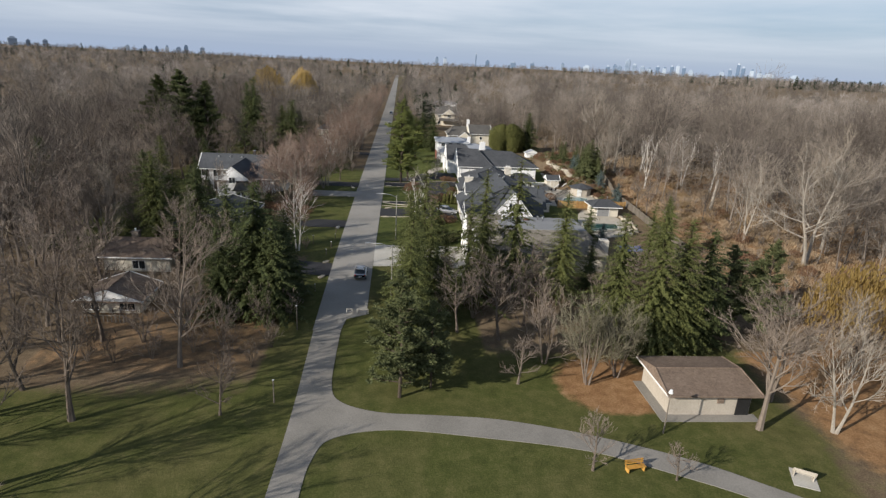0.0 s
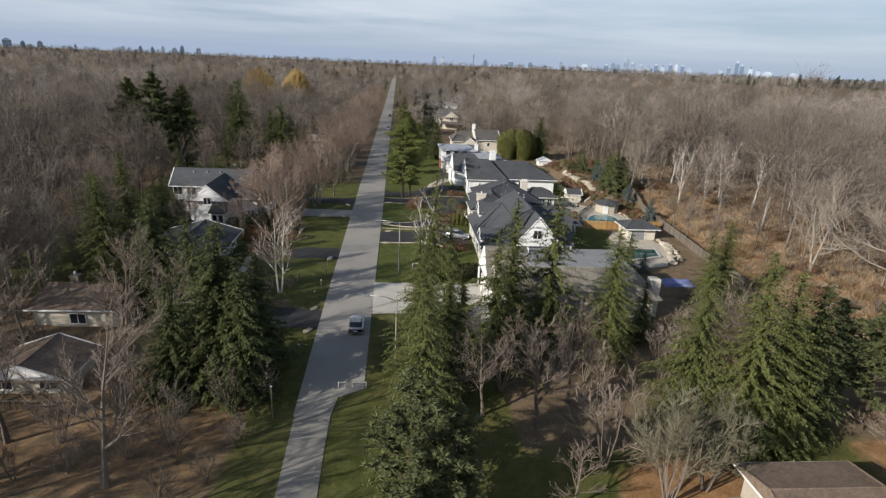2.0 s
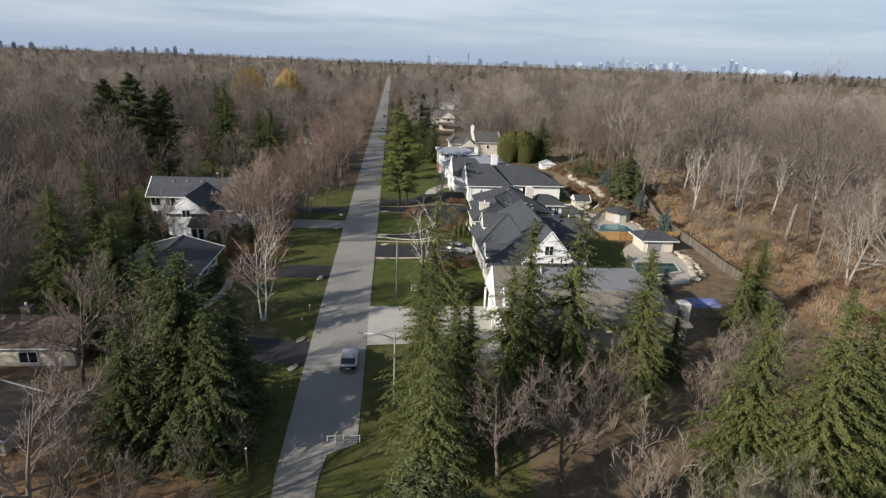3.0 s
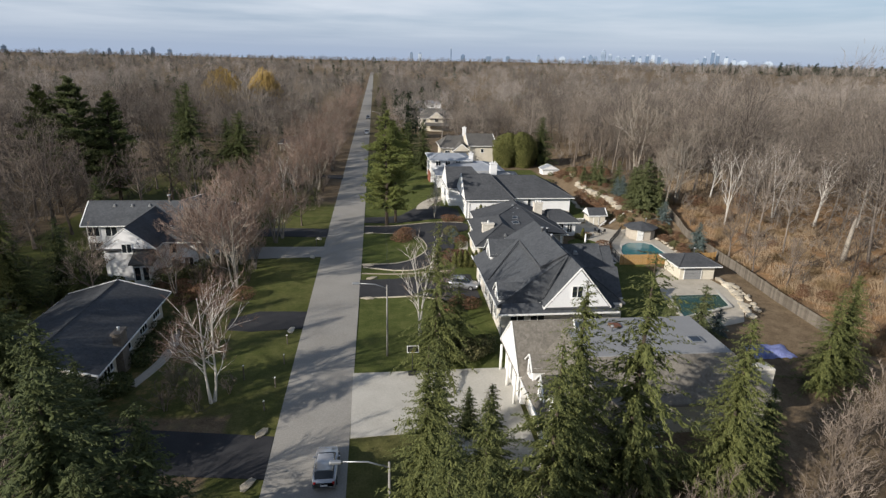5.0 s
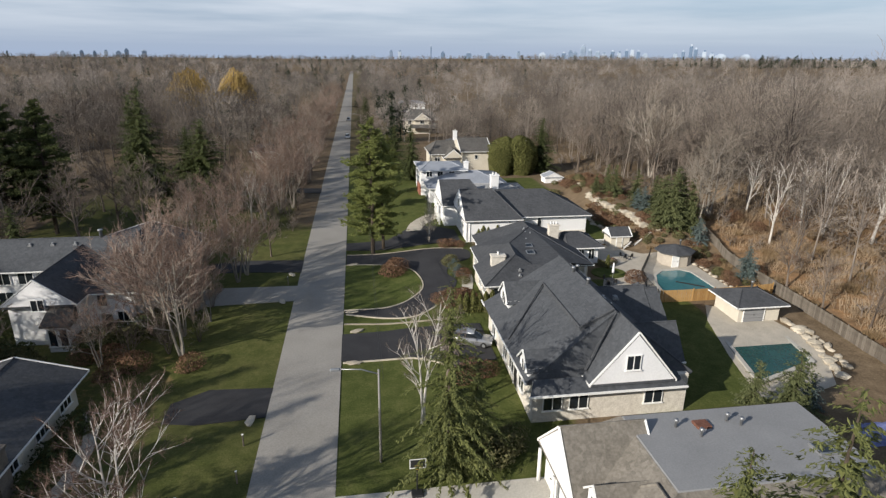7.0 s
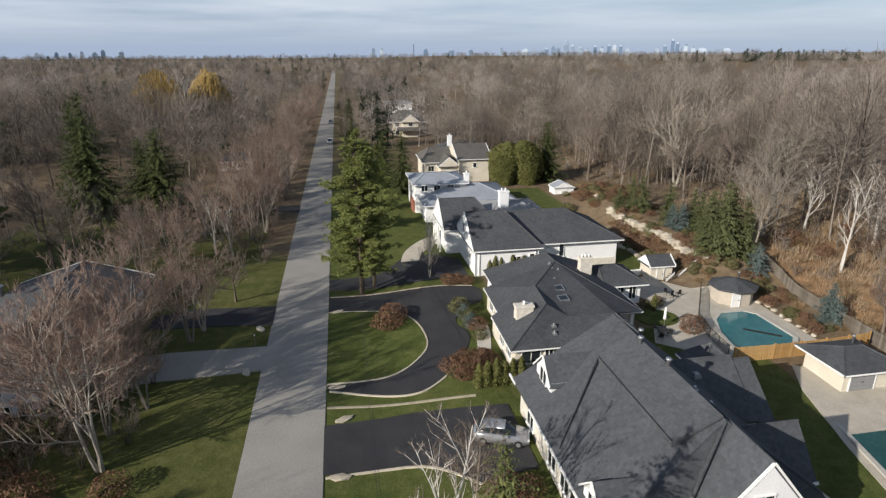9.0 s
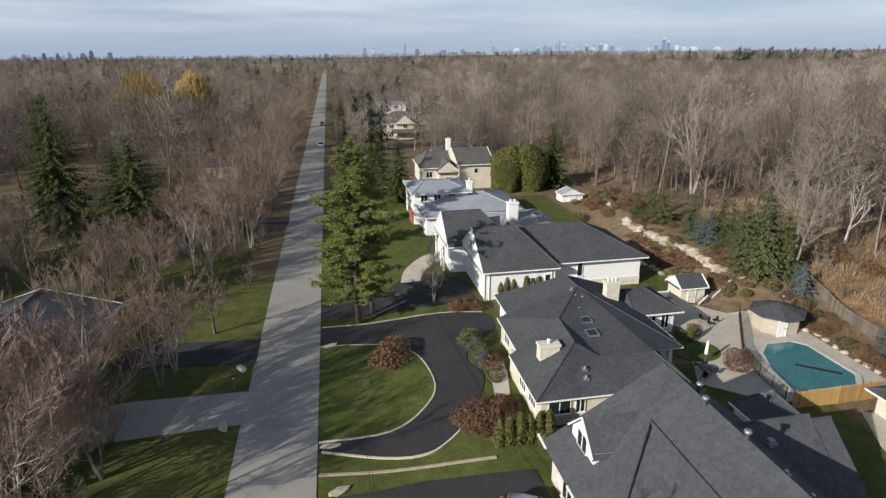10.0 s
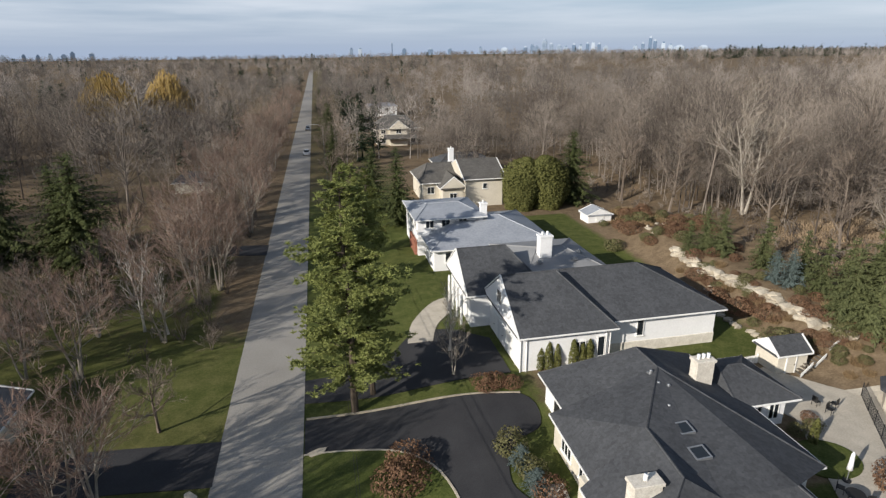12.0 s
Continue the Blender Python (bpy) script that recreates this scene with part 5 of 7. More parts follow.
def wood_places(n, box, size, near=None, tone=(0.2, 0.7)):
    out = []
    x0, x1, y0, y1 = box
    tries = 0
    while len(out) < n and tries < n * 30:
        tries += 1
        x, y = rw.uniform(x0, x1), rw.uniform(y0, y1)
        if not clear(x, y) or (near and not near(x, y)):
            continue
        patch = 0.5 + 0.6 * noise.noise((x * 0.006, y * 0.006, 0.0)) + 0.5 * noise.noise((x * 0.02, y * 0.02, 2.0)) + 0.3 * noise.noise((x * 0.05, y * 0.05, 5.0))
        out.append((x, y, size * (rw.uniform(0.5, 1.15) + 0.35 * max(0, noise.noise((x * 0.03, y * 0.03, 9.0))) + (0.25 if rw.random() < 0.1 else 0)), min(1, max(0, tone[0] + (tone[1] - tone[0]) * patch + rw.uniform(-0.28, 0.28)))))
    return out


T_near = [template(crowned_tree(100 + i, 15.5 + 1.0 * i, 4.2 + 0.5 * i, 15 + i, 46, 1.7, 0.055, 0.24 + 0.05 * (i % 3))) for i in range(5)]
T_mid = [template(crowned_tree(110 + i, 15.5, 3.6 + 0.55 * i, 12, 24, 1.7, 0.12, 0.28, 3)) for i in range(5)]
T_far = [template(crowned_tree(120 + i, 14.0, 4.2 + 0.6 * i, 10, 11, 2.2, 0.32, 0.25, 3)) for i in range(5)]
T_brush = [template(bare_tree(130 + i, 2.2, 1.4, 4, 3, 2, 0, stems=3, width=0.055, start=0.1, sides=3, simple=True)) for i in range(4)]
T_grass = [template(grass_clump(135 + i, 1.15, 1.9, 64)) for i in range(4)]
T_conifer = [template(spruce(140 + i, 13 + i, 4.6, 0.25, 2.1, 6, 3.0, 0.08, 0.4)) for i in range(3)]

scatter("woodland", T_near, wood_places(560, (54, 150, 66, 290), 1.0, lambda x, y: x > 60 + 20 * smooth(125, 70, y) + 10 * smooth(100, 170, y) * (1 - smooth(170, 190, y)) * 0.5, (0.05, 0.6)), M_wood_stuff, "leafless brown woodland beside the gardens")
scatter("woodland", T_near, wood_places(330, (-130, -13, 60, 330), 0.95, lambda x, y: (x < -70 or y > 205) and (x < -30 or y > 235), (0.05, 0.55)), M_wood_stuff, "leafless brown woodland behind the houses")
scatter("woodland", T_near, wood_places(120, (-112, -46, 62, 205), 0.9, lambda x, y: x < -48 - 6 * smooth(110, 122, y) and not (x > -62 and 160 < y < 176), (0.15, 0.7)), M_wood_stuff, "leafless dark woodland beside the lawns")
scatter("woodland", T_near, wood_places(60, (28, 58, 232, 300), 0.85, None, (0.1, 0.6)), M_wood_stuff, "leafless brown trees behind the cedar hedge")
scatter("woodland", T_mid, wood_places(1750, (-330, 480, 180, 620), 1.0, lambda x, y: (x > 130 or y > 262 or x < -110) and abs(x) < 90 + 0.85 * y, (0.0, 0.72)), M_wood_hazed, "leafless brown woodland reaching into the distance")
scatter("woodland", T_far, wood_places(5000, (-1500, 2100, 560, 2100), 1.05, lambda x, y: abs(x - 0.1 * y) < 150 + 0.95 * y, (0.02, 0.75)), M_wood_hazed, "far leafless woodland")
scatter("woodland", T_far, wood_places(2000, (-3600, 4400, 2000, 4300), 1.7, lambda x, y: abs(x - 0.1 * y) < 200 + 0.95 * y, (0.12, 0.45)), M_wood_hazed, "far leafless woodland towards the horizon")
scatter("dry_grass", T_grass, wood_places(1900, (53.8, 105, 62, 175), 1.0, lambda x, y: x > 54.6 + 0.02 * y and (x < 78 or rw.random() < 0.35), (0.1, 0.85)), M_dry_stuff, "tall dry tan grass and bracken at the woodland edge", "undergrowth")
scatter("undergrowth", T_brush, wood_places(1300, (53, 125, 62, 250), 1.0, lambda x, y: x > 54.5, (0.1, 0.5)), M_wood_stuff, "dry brown undergrowth on the woodland floor", "undergrowth")
scatter("undergrowth", T_brush, wood_places(380, (-75, -15, 56, 240), 1.0, None, (0.1, 0.6)), M_wood_stuff, "dry brown undergrowth under bare trees", "undergrowth")
M_far_conifer = foliage("far_conifer_needles", (0.014, 0.026, 0.014), (0.045, 0.062, 0.03))
conifers = wood_places(34, (-300, -30, 250, 700), 0.95, None) + wood_places(190, (-1400, 300, 800, 2300), 1.0, lambda x, y: abs(x) < 200 + 0.9 * y) + wood_places(40, (-40, 60, 330, 900), 0.9, lambda x, y: x < -13 or x > 8)
conifers += wood_places(220, (700, 1500, 1150, 1500), 1.25, lambda x, y: x > 500 + 0.3 * (y - 1150)) + wood_places(14, (10, 60, 255, 420), 0.8, lambda x, y: x < 20)
conifers += wood_places(150, (-2600, 900, 1900, 3600), 1.6, lambda x, y: abs(x) < 200 + 0.85 * y)
scatter("conifer_wood", T_conifer, conifers, M_far_conifer, "scattered dark conifers above the far woods", "woodland")

# ---------------------------------------------------------------- city on the horizon
rc = random.Random(5)


def tower(bearing, height, width, base=0.0, dist=4550):
    """A far tower with a stepped head and bands of storeys; bearing in degrees right of the street."""
    x, y = dist * math.sin(radians(bearing)), dist * math.cos(radians(bearing))
    ob = thing("city_tower", pose(x, y, base, 0, 0, -bearing), "tower block on the horizon with haze painted into its colour", "tower", "skyline towers")
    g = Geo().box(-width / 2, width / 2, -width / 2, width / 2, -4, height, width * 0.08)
    part("wall", g, M_city_hazed, ob)
    part("roof", Geo().box(-width * 0.25, width * 0.3, -width * 0.3, width * 0.3, height, height + 4 + 0.08 * height, width * 0.05), M_city_hazed, ob)
    return ob


for bear, h, w in ((19.3, 58, 30), (19.9, 70, 30), (20.3, 62, 34), (21.0, 104, 36), (21.6, 78, 30), (22.3, 66, 34), (22.9, 58, 30), (23.6, 72, 26), (24.2, 66, 26), (24.8, 78, 24), (25.3, 84, 26), (25.8, 74, 24), (26.4, 56, 34),
                   (28.9, 60, 30), (29.5, 74, 24), (30.1, 110, 22), (30.5, 90, 24), (31.2, 76, 26), (31.8, 64, 28), (32.5, 54, 70), (7.1, 98, 8), (3.4, 60, 24), (4.2, 58, 26), (8.2, 54, 30), (10.6, 52, 40), (12.4, 54, 30), (15.2, 60, 26), (17.4, 54, 50), (34.4, 52, 60),
                   (-18.9, 50, 26), (-17.6, 44, 30), (-19.5, 36, 34), (-22.1, 37, 22), (-20.4, 40, 24), (-21.2, 35, 20), (-23.4, 33, 30), (-29.1, 40, 30), (-30.2, 36, 24), (-31.2, 46, 50)):
    tower(bear, h, w)

# ---------------------------------------------------------------- houses


class House:
    """A house from plan sizes: wall blocks, pitched roofs with gutters, windows, doors, chimneys. World coordinates in, parts out."""

    def __init__(self, name, x, y, z, label, category="house", turn=0.0):
        self.o = (x, y, z)
        self.ob = thing(name, pose(x, y, z, 0, 0, turn), label, category)

    def loc(self, pts):
        return [(p[0] - self.o[0], p[1] - self.o[1], p[2] - self.o[2]) for p in pts]

    def put(self, name, g, mat, label="", parent=None, shade=False):
        g.v = self.loc(g.v)
        return part(name, g, mat, parent or self.ob, label, shade)

    def walls(self, x0, x1, y0, y1, top, mat, bottom=None, label=""):
        b = self.o[2] - 0.6 if bottom is None else bottom
        return self.put("wall", Geo().box(x0, x1, y0, y1, b, top, 0.03), mat, label)

    def roof(self, x0, x1, y0, y1, ze, zr, axis, mat, in0=0.0, in1=0.0, gable=None, over=0.45, label="", at=None, trim=True):
        """A pitched roof over the plan x0..x1, y0..y1, ridge along axis; in0/in1: how far its ends are hipped (0: gable)."""
        X0, X1, Y0, Y1 = x0 - over, x1 + over, y0 - over, y1 + over
        if axis == "x":
            m = (Y0 + Y1) / 2 if at is None else at
            r0, r1 = (X0 + in0, m, zr), (X1 - in1, m, zr)
            e = [(X0, Y0), (X1, Y0), (X1, Y1), (X0, Y1)]
            top = [(0, 1, 5, 4), (2, 3, 4, 5), (3, 0, 4), (1, 2, 5)]
        else:
            m = (X0 + X1) / 2 if at is None else at
            r0, r1 = (m, Y0 + in0, zr), (m, Y1 - in1, zr)
            e = [(X0, Y0), (X1, Y0), (X1, Y1), (X0, Y1)]
            top = [(1, 2, 5, 4), (3, 0, 4, 5), (0, 1, 4), (2, 3, 5)]
        th = 0.22
        v = [(x, y, ze) for x, y in e] + [r0, r1] + [(x, y, ze - th) for x, y in e]
        f = list(top) + [(0, 6, 7, 1), (1, 7, 8, 2), (2, 8, 9, 3), (3, 9, 6, 0), (9, 8, 7, 6)]
        ob = self.put("roof", Geo().add(v, f), mat, label)
        lines = [(r0, r1)] if (Vector(r0) - Vector(r1)).length > 0.3 else []
        near0, near1 = ((0, 3), (1, 2)) if axis == "x" else ((0, 1), (3, 2))
        lines += [((*e[k], ze), r0) for k in near0 if in0 > 0] + [((*e[k], ze), r1) for k in near1 if in1 > 0]
        for a, b in lines:
            self.put("ridge_cap", Geo().tube([a, b], [0.09, 0.09], 5), mat)
        ends = []
        if in0 == 0:
            ends.append((e[0], e[3], r0) if axis == "x" else (e[1], e[0], r0))
        if in1 == 0:
            ends.append((e[2], e[1], r1) if axis == "x" else (e[3], e[2], r1))
        if gable:
            for a, b, r in ends:
                n = (-1 if r is r0 else 1)
                d = (n * 0.03, 0) if axis == "x" else (0, n * 0.03)
                s = 0.94
                c = ((a[0] + b[0]) / 2, (a[1] + b[1]) / 2)
                tri = [(c[0] + (a[0] - c[0]) * s, c[1] + (a[1] - c[1]) * s, ze + 0.05), (c[0] + (b[0] - c[0]) * s, c[1] + (b[1] - c[1]) * s, ze + 0.05), (r[0], r[1], zr - (zr - ze) * 0.06)]
                gv = [(p[0] + d[0], p[1] + d[1], p[2]) for p in tri] + [(p[0] - d[0], p[1] - d[1], p[2]) for p in tri]
                self.put("gable_wall", Geo().add(gv, [(0, 1, 2), (5, 4, 3), (0, 3, 4, 1), (1, 4, 5, 2), (2, 5, 3, 0)]), gable)
        if trim:
            for a, b in ((e[0], e[1]), (e[1], e[2]), (e[2], e[3]), (e[3], e[0])):
                g = Geo()
                k = 0.06
                g.box(min(a[0], b[0]) - k, max(a[0], b[0]) + k, min(a[1], b[1]) - k, max(a[1], b[1]) + k, ze - 0.17, ze - 0.02, 0.02)
                is_end = any({a, b} == {q[0], q[1]} for q in ends)
                if not (is_end and gable):
                    self.put("gutter", g, M_trim)
            if gable:
                for a, b, r in ends:
                    for q in (a, b):
                        self.put("bargeboard", Geo().tube([(q[0], q[1], ze - 0.02), (r[0], r[1], zr + 0.0)], [0.1, 0.1], 4), M_trim)
        return ob

    def window(self, x, y, z, w, h, face, panes=2):
        """A window whose middle is x, y, z; face: degrees, 0 looks to -y, -90 to -x, 90 to +x, 180 to +y."""
        m = pose(x - self.o[0], y - self.o[1], z - self.o[2], 0, 0, face)
        pane = part("window", Geo().box(-w / 2, w / 2, -0.015, 0.05, -h / 2, h / 2), M_glass, self.ob, "dark glass in a pale frame", at=m)
        k = 0.07
        fr = Geo().box(-w / 2 - k, w / 2 + k, -0.06, 0.04, h / 2, h / 2 + k).box(-w / 2 - k, w / 2 + k, -0.06, 0.04, -h / 2 - k, -h / 2)
        for i in range(panes + 1):
            c = -w / 2 + w * i / panes
            fr.box(c - k / 2, c + k / 2, -0.05, 0.04, -h / 2, h / 2)
        part("window_frame", fr, M_trim, pane)
        part("sill", Geo().box(-w / 2 - 0.14, w / 2 + 0.14, -0.13, 0.03, -h / 2 - 0.13, -h / 2 - 0.072), M_trim, pane)

    def door(self, x, y, z, w, h, face, mat, label="", garage=False):
        m = pose(x - self.o[0], y - self.o[1], z - self.o[2], 0, 0, face)
        g = Geo()
        rows = 4 if garage else 2
        for i in range(rows):
            g.box(-w / 2, w / 2, -0.04, 0.05, h * i / rows + 0.02, h * (i + 1) / rows - 0.02, 0.012)
        d = part("garage_door" if garage else "door", g, mat, self.ob, label, at=m)
        k = 0.1
        part("door_frame", Geo().box(-w / 2 - k, -w / 2, -0.07, 0.04, 0, h + k).box(w / 2, w / 2 + k, -0.07, 0.04, 0, h + k).box(-w / 2, w / 2, -0.07, 0.04, h, h + k), M_trim, d)
        part("handle", Geo().box(w * 0.35 if not garage else -0.1, w * 0.35 + 0.05 if not garage else 0.1, -0.11, -0.05, h * 0.45, h * 0.45 + (0.14 if not garage else 0.05)), M_black, d)

    def chimney(self, x, y, z0, z1, w, d, mat, pots=2):
        c = self.put("chimney", Geo().box(x - w / 2, x + w / 2, y - d / 2, y + d / 2, z0, z1, 0.02).box(x - w / 2 - 0.1, x + w / 2 + 0.1, y - d / 2 - 0.1, y + d / 2 + 0.1, z1 - 0.18, z1 + 0.03, 0.03), mat)
        for i in range(pots):
            px = x + (i - (pots - 1) / 2) * w / (pots + 0.5)
            g = Geo().tube([(px, y, z1 - 0.05), (px, y, z1 + 0.25), (px, y, z1 + 0.42)], [0.16, 0.13, 0.15], 10)
            self.put("chimney_pot", g, M_trim, "", c, True)

    def vent(self, x, y, z, h=0.45, r=0.1):
        self.put("roof_vent", Geo().tube([(x, y, z - 0.2), (x, y, z + h), (x, y, z + h + 0.02), (x, y, z + h + 0.18)], [r, r, r * 1.7, r * 1.5], 10), M_metal, "", None, True)

    def box_vent(self, x, y, z, s=0.3):
        self.put("roof_vent", Geo().box(x - s / 2, x + s / 2, y - s / 2, y + s / 2, z - 0.25, z + 0.18, 0.05).box(x - s / 2 - 0.1, x + s / 2 + 0.1, y - s / 2 - 0.1, y + s / 2 + 0.1, z - 0.25, z - 0.05), M_metal)

    def skylight(self, x, y, z, w, d, rx, ry):
        m = pose(x - self.o[0], y - self.o[1], z - self.o[2], rx, ry, 0)
        s = part("skylight", Geo().box(-w / 2, w / 2, -d / 2, d / 2, -0.1, 0.12), M_glass, self.ob, at=m)
        part("skylight_frame", Geo().box(-w / 2 - 0.1, w / 2 + 0.1, -d / 2 - 0.1, -d / 2, -0.1, 0.15).box(-w / 2 - 0.1, w / 2 + 0.1, d / 2, d / 2 + 0.1, -0.1, 0.15).box(-w / 2 - 0.1, -w / 2, -d / 2, d / 2, -0.1, 0.15).box(w / 2, w / 2 + 0.1, -d / 2, d / 2, -0.1, 0.15), M_metal, s)

    def dormer(self, x, y, z0, zr, half, back, mat_roof, mat_wall):
        """A small gabled dormer that looks to -x."""
        ze = zr - half * 0.95
        self.put("dormer_wall", Geo().add([(x, y - half, z0), (x, y + half, z0), (x, y + half, ze), (x, y, zr - 0.08), (x, y - half, ze), (back, y - half, z0), (back, y + half, z0), (back, y + half, ze), (back, y, zr - 0.08), (back, y - half, ze)], [(4, 3, 2, 1, 0), (0, 5, 9, 4), (2, 7, 6, 1), (5, 6, 7, 8, 9)]), mat_wall)
        o = 0.22
        v = [(x - o, y - half - o, ze - o), (x - o, y, zr), (x - o, y + half + o, ze - o), (back, y - half - o, ze - o), (back, y, zr), (back, y + half + o, ze - o)]
        v += [(p[0], p[1], p[2] - 0.12) for p in v]
        self.put("dormer_roof", Geo().add(v, [(0, 1, 4, 3), (1, 2, 5, 4), (9, 10, 7, 6), (10, 11, 8, 7), (0, 6, 7, 1), (1, 7, 8, 2), (0, 3, 9, 6), (2, 8, 11, 5)]), mat_roof)
        self.put("bargeboard", Geo().tube([(x - o, y - half - o, ze - o), (x - o, y, zr), (x - o, y + half + o, ze - o)], [0.09, 0.09, 0.09], 4), M_trim)
        self.window(x - 0.03, y, z0 + (zr - z0) * 0.36, half * 0.85, (zr - z0) * 0.42, -90, 2)


# the grey-roofed house with a flat roof deck
h = House("house", 20, 90, 0.3, "pale house with a grey flat roof deck and tan shingled slopes")
h.walls(12.8, 33.5, 86.2, 97.6, 3.3, M_cream)
h.walls(12.9, 20.0, 80.8, 88, 3.3, M_cream)
h.roof(12.5, 20.0, 80.7, 92.0, 3.2, 6.2, "y", M_roof_tan, 4.0, 3.0, over=0.5)
h.put("stone_chimney", Geo().box(33.2, 34.6, 87.2, 88.6, -0.3, 5.2, 0.06), M_pale_stone, "pale stone chimney stack")
h.put("roof", Geo().add([(12.0, 85.4, 3.2), (34.2, 85.4, 3.2), (34.2, 98.3, 3.2), (12.0, 98.3, 3.2), (17.0, 88.4, 6.4), (31.0, 88.4, 6.4), (31.0, 96.2, 6.4), (17.0, 96.2, 6.4), (12.0, 85.4, 2.95), (34.2, 85.4, 2.95), (34.2, 98.3, 2.95), (12.0, 98.3, 2.95)],
      [(0, 1, 5, 4), (1, 2, 6, 5), (2, 3, 7, 6), (3, 0, 4, 7), (0, 8, 9, 1), (1, 9, 10, 2), (2, 10, 11, 3), (3, 11, 8, 0), (11, 10, 9, 8)]), M_roof_tan)
h.put("roof_deck", Geo().box(17.0, 31.0, 88.4, 96.2, 6.2, 6.44, 0.1), M_roof_flat, "smooth grey membrane roof deck")
h.roof(12.2, 17.5, 91.2, 98.0, 3.3, 7.1, "x", M_roof_tan, 0, 0, M_white)
h.walls(12.3, 17, 91.4, 97.8, 3.4, M_white)
h.window(12.22, 94.6, 5.0, 1.1, 1.2, -90)
for y in (90.2, 86.6, 83.2):
    h.dormer(12.7, y, 3.5, 5.9, 0.95, 16.4, M_roof_tan, M_white)
for y in (93.0, 96.2, 88.6, 84.8):
    h.door(12.2 if y > 91 else 12.75, y, 0.4, 2.4, 2.2, -90, M_trim, "white panelled garage door", True)
for y, x0 in ((91.5, 12.2), (94.6, 12.2), (97.7, 12.2)):
    h.put("column", Geo().tube([(x0 - 0.5, y, -0.2), (x0 - 0.5, y, 3.0)], [0.14, 0.14], 8), M_trim, "", None, True)
for x, y in ((20.2, 94.4), (21.4, 93.2), (24.2, 94.6), (24.9, 94.0)):
    h.vent(x, y, 6.45)
h.put("roof_hatch", Geo().box(21.6, 22.7, 93.9, 94.8, 6.4, 6.62, 0.05), M_roof_rust, "rust-red roof hatch cover")
h.skylight(28.6, 90.8, 6.5, 1.0, 1.0, 0, 0)
h.put("gutter", Geo().box(11.9, 12.05, 80.1, 91.0, 3.0, 3.18), M_trim)
h.put("gutter", Geo().box(11.9, 34.3, 98.3, 98.42, 3.0, 3.18), M_trim)

# slate-roofed house with a white gable
h = House("house", 20, 113, 0.7, "white house with slate-grey hipped roof and front gable")
h.walls(13.2, 27.6, 104.6, 121.9, 4.1, M_pale_stone)
h.walls(26, 30.3, 114.0, 120.6, 3.8, M_pale_stone)
h.walls(24, 28.0, 107.4, 112, 4.1, M_pale_stone)
h.roof(13.2, 27.6, 105.6, 122.0, 4.0, 9.3, "y", M_roof_slate, 2.2, 0.0, M_pale_stone, over=0.55, at=21.3, trim=False)
for y0, y1 in ((105.0, 118.0), (121.8, 123.4)):
    h.put("gutter", Geo().box(12.55, 12.68, y0, y1, 3.8, 3.97), M_trim)
h.put("upper_roof", Geo().add([(18.2, 107.6, 7.75), (18.2, 118.4, 7.75), (21.25, 121.4, 9.5), (21.25, 107.4, 9.5), (18.2, 107.6, 7.3), (18.2, 118.4, 7.3), (21.25, 121.6, 9.2), (21.25, 107.4, 9.2)], [(3, 2, 1, 0), (0, 1, 5, 4), (3, 0, 4, 7), (1, 2, 6, 5)]), M_roof_slate)
for a, b in (((18.2, 107.6, 7.8), (18.2, 118.4, 7.8)), ((18.2, 107.6, 7.8), (21.2, 107.4, 9.52)), ((18.2, 118.4, 7.75), (13.0, 112.6, 4.3)), ((21.3, 107.2, 9.3), (17.9, 105.0, 4.9))):
    h.put("ridge_cap", Geo().tube([a, b], [0.09, 0.09], 5), M_roof_dark, "dark lead flashing")
h.roof(18.3, 25.2, 104.0, 112.0, 4.35, 9.1, "y", M_roof_slate, 0, 3.0, M_white, over=0.5)
h.window(21.5, 103.42, 6.3, 1.25, 1.3, 0, 2)
h.roof(23.5, 28.9, 113.7, 121.2, 4.0, 7.4, "x", M_roof_slate, 0, 0, M_roof_slate, over=0.3, trim=False)
h.roof(29.4, 30.6, 113.5, 121.0, 3.85, 7.15, "x", M_roof_slate, 0, 0, M_roof_slate, over=0.12, trim=False)
h.roof(23.5, 28.2, 107.2, 111.4, 4.0, 7.0, "x", M_roof_slate, 0, 0, M_roof_slate, over=0.35, trim=False)
h.put("gutter", Geo().box(26.2, 28.6, 106.72, 106.85, 3.8, 3.97), M_trim)
h.put("pent_roof", Geo().add([(12.5, 103.2, 3.85), (26.6, 103.2, 3.85), (26.3, 104.7, 4.5), (13.2, 104.7, 4.5), (12.5, 103.2, 3.7), (26.6, 103.2, 3.7), (26.3, 104.7, 3.7), (13.2, 104.7, 3.7)], [(0, 1, 2, 3), (7, 6, 5, 4), (0, 4, 5, 1), (1, 5, 6, 2), (3, 7, 4, 0)]), M_roof_slate)
h.put("gutter", Geo().box(12.4, 26.7, 103.08, 103.2, 3.66, 3.84), M_trim)
for x in (15.0, 17.4, 24.4):
    h.window(x, 104.55, 2.2, 1.7, 1.5, 0, 2)
h.dormer(14.4, 119.9, 4.6, 7.5, 1.7, 19.0, M_roof_slate, M_white)
h.dormer(13.0, 107.0, 3.8, 6.2, 1.3, 17, M_roof_slate, M_white)
for y in (108, 111.5, 114, 119):
    h.window(13.15, y, 2.3, 1.5, 1.5, -90, 2)
h.door(13.14, 109.8, 0.7, 1.1, 2.1, -90, M_black)
for x, y, z in ((21.0, 117.2, 9.3), (21.2, 113.6, 9.4), (22.6, 120.0, 8.4)):
    h.vent(x, y, z, 0.5, 0.14)
h.box_vent(25.6, 116.4, 6.6, 0.45)
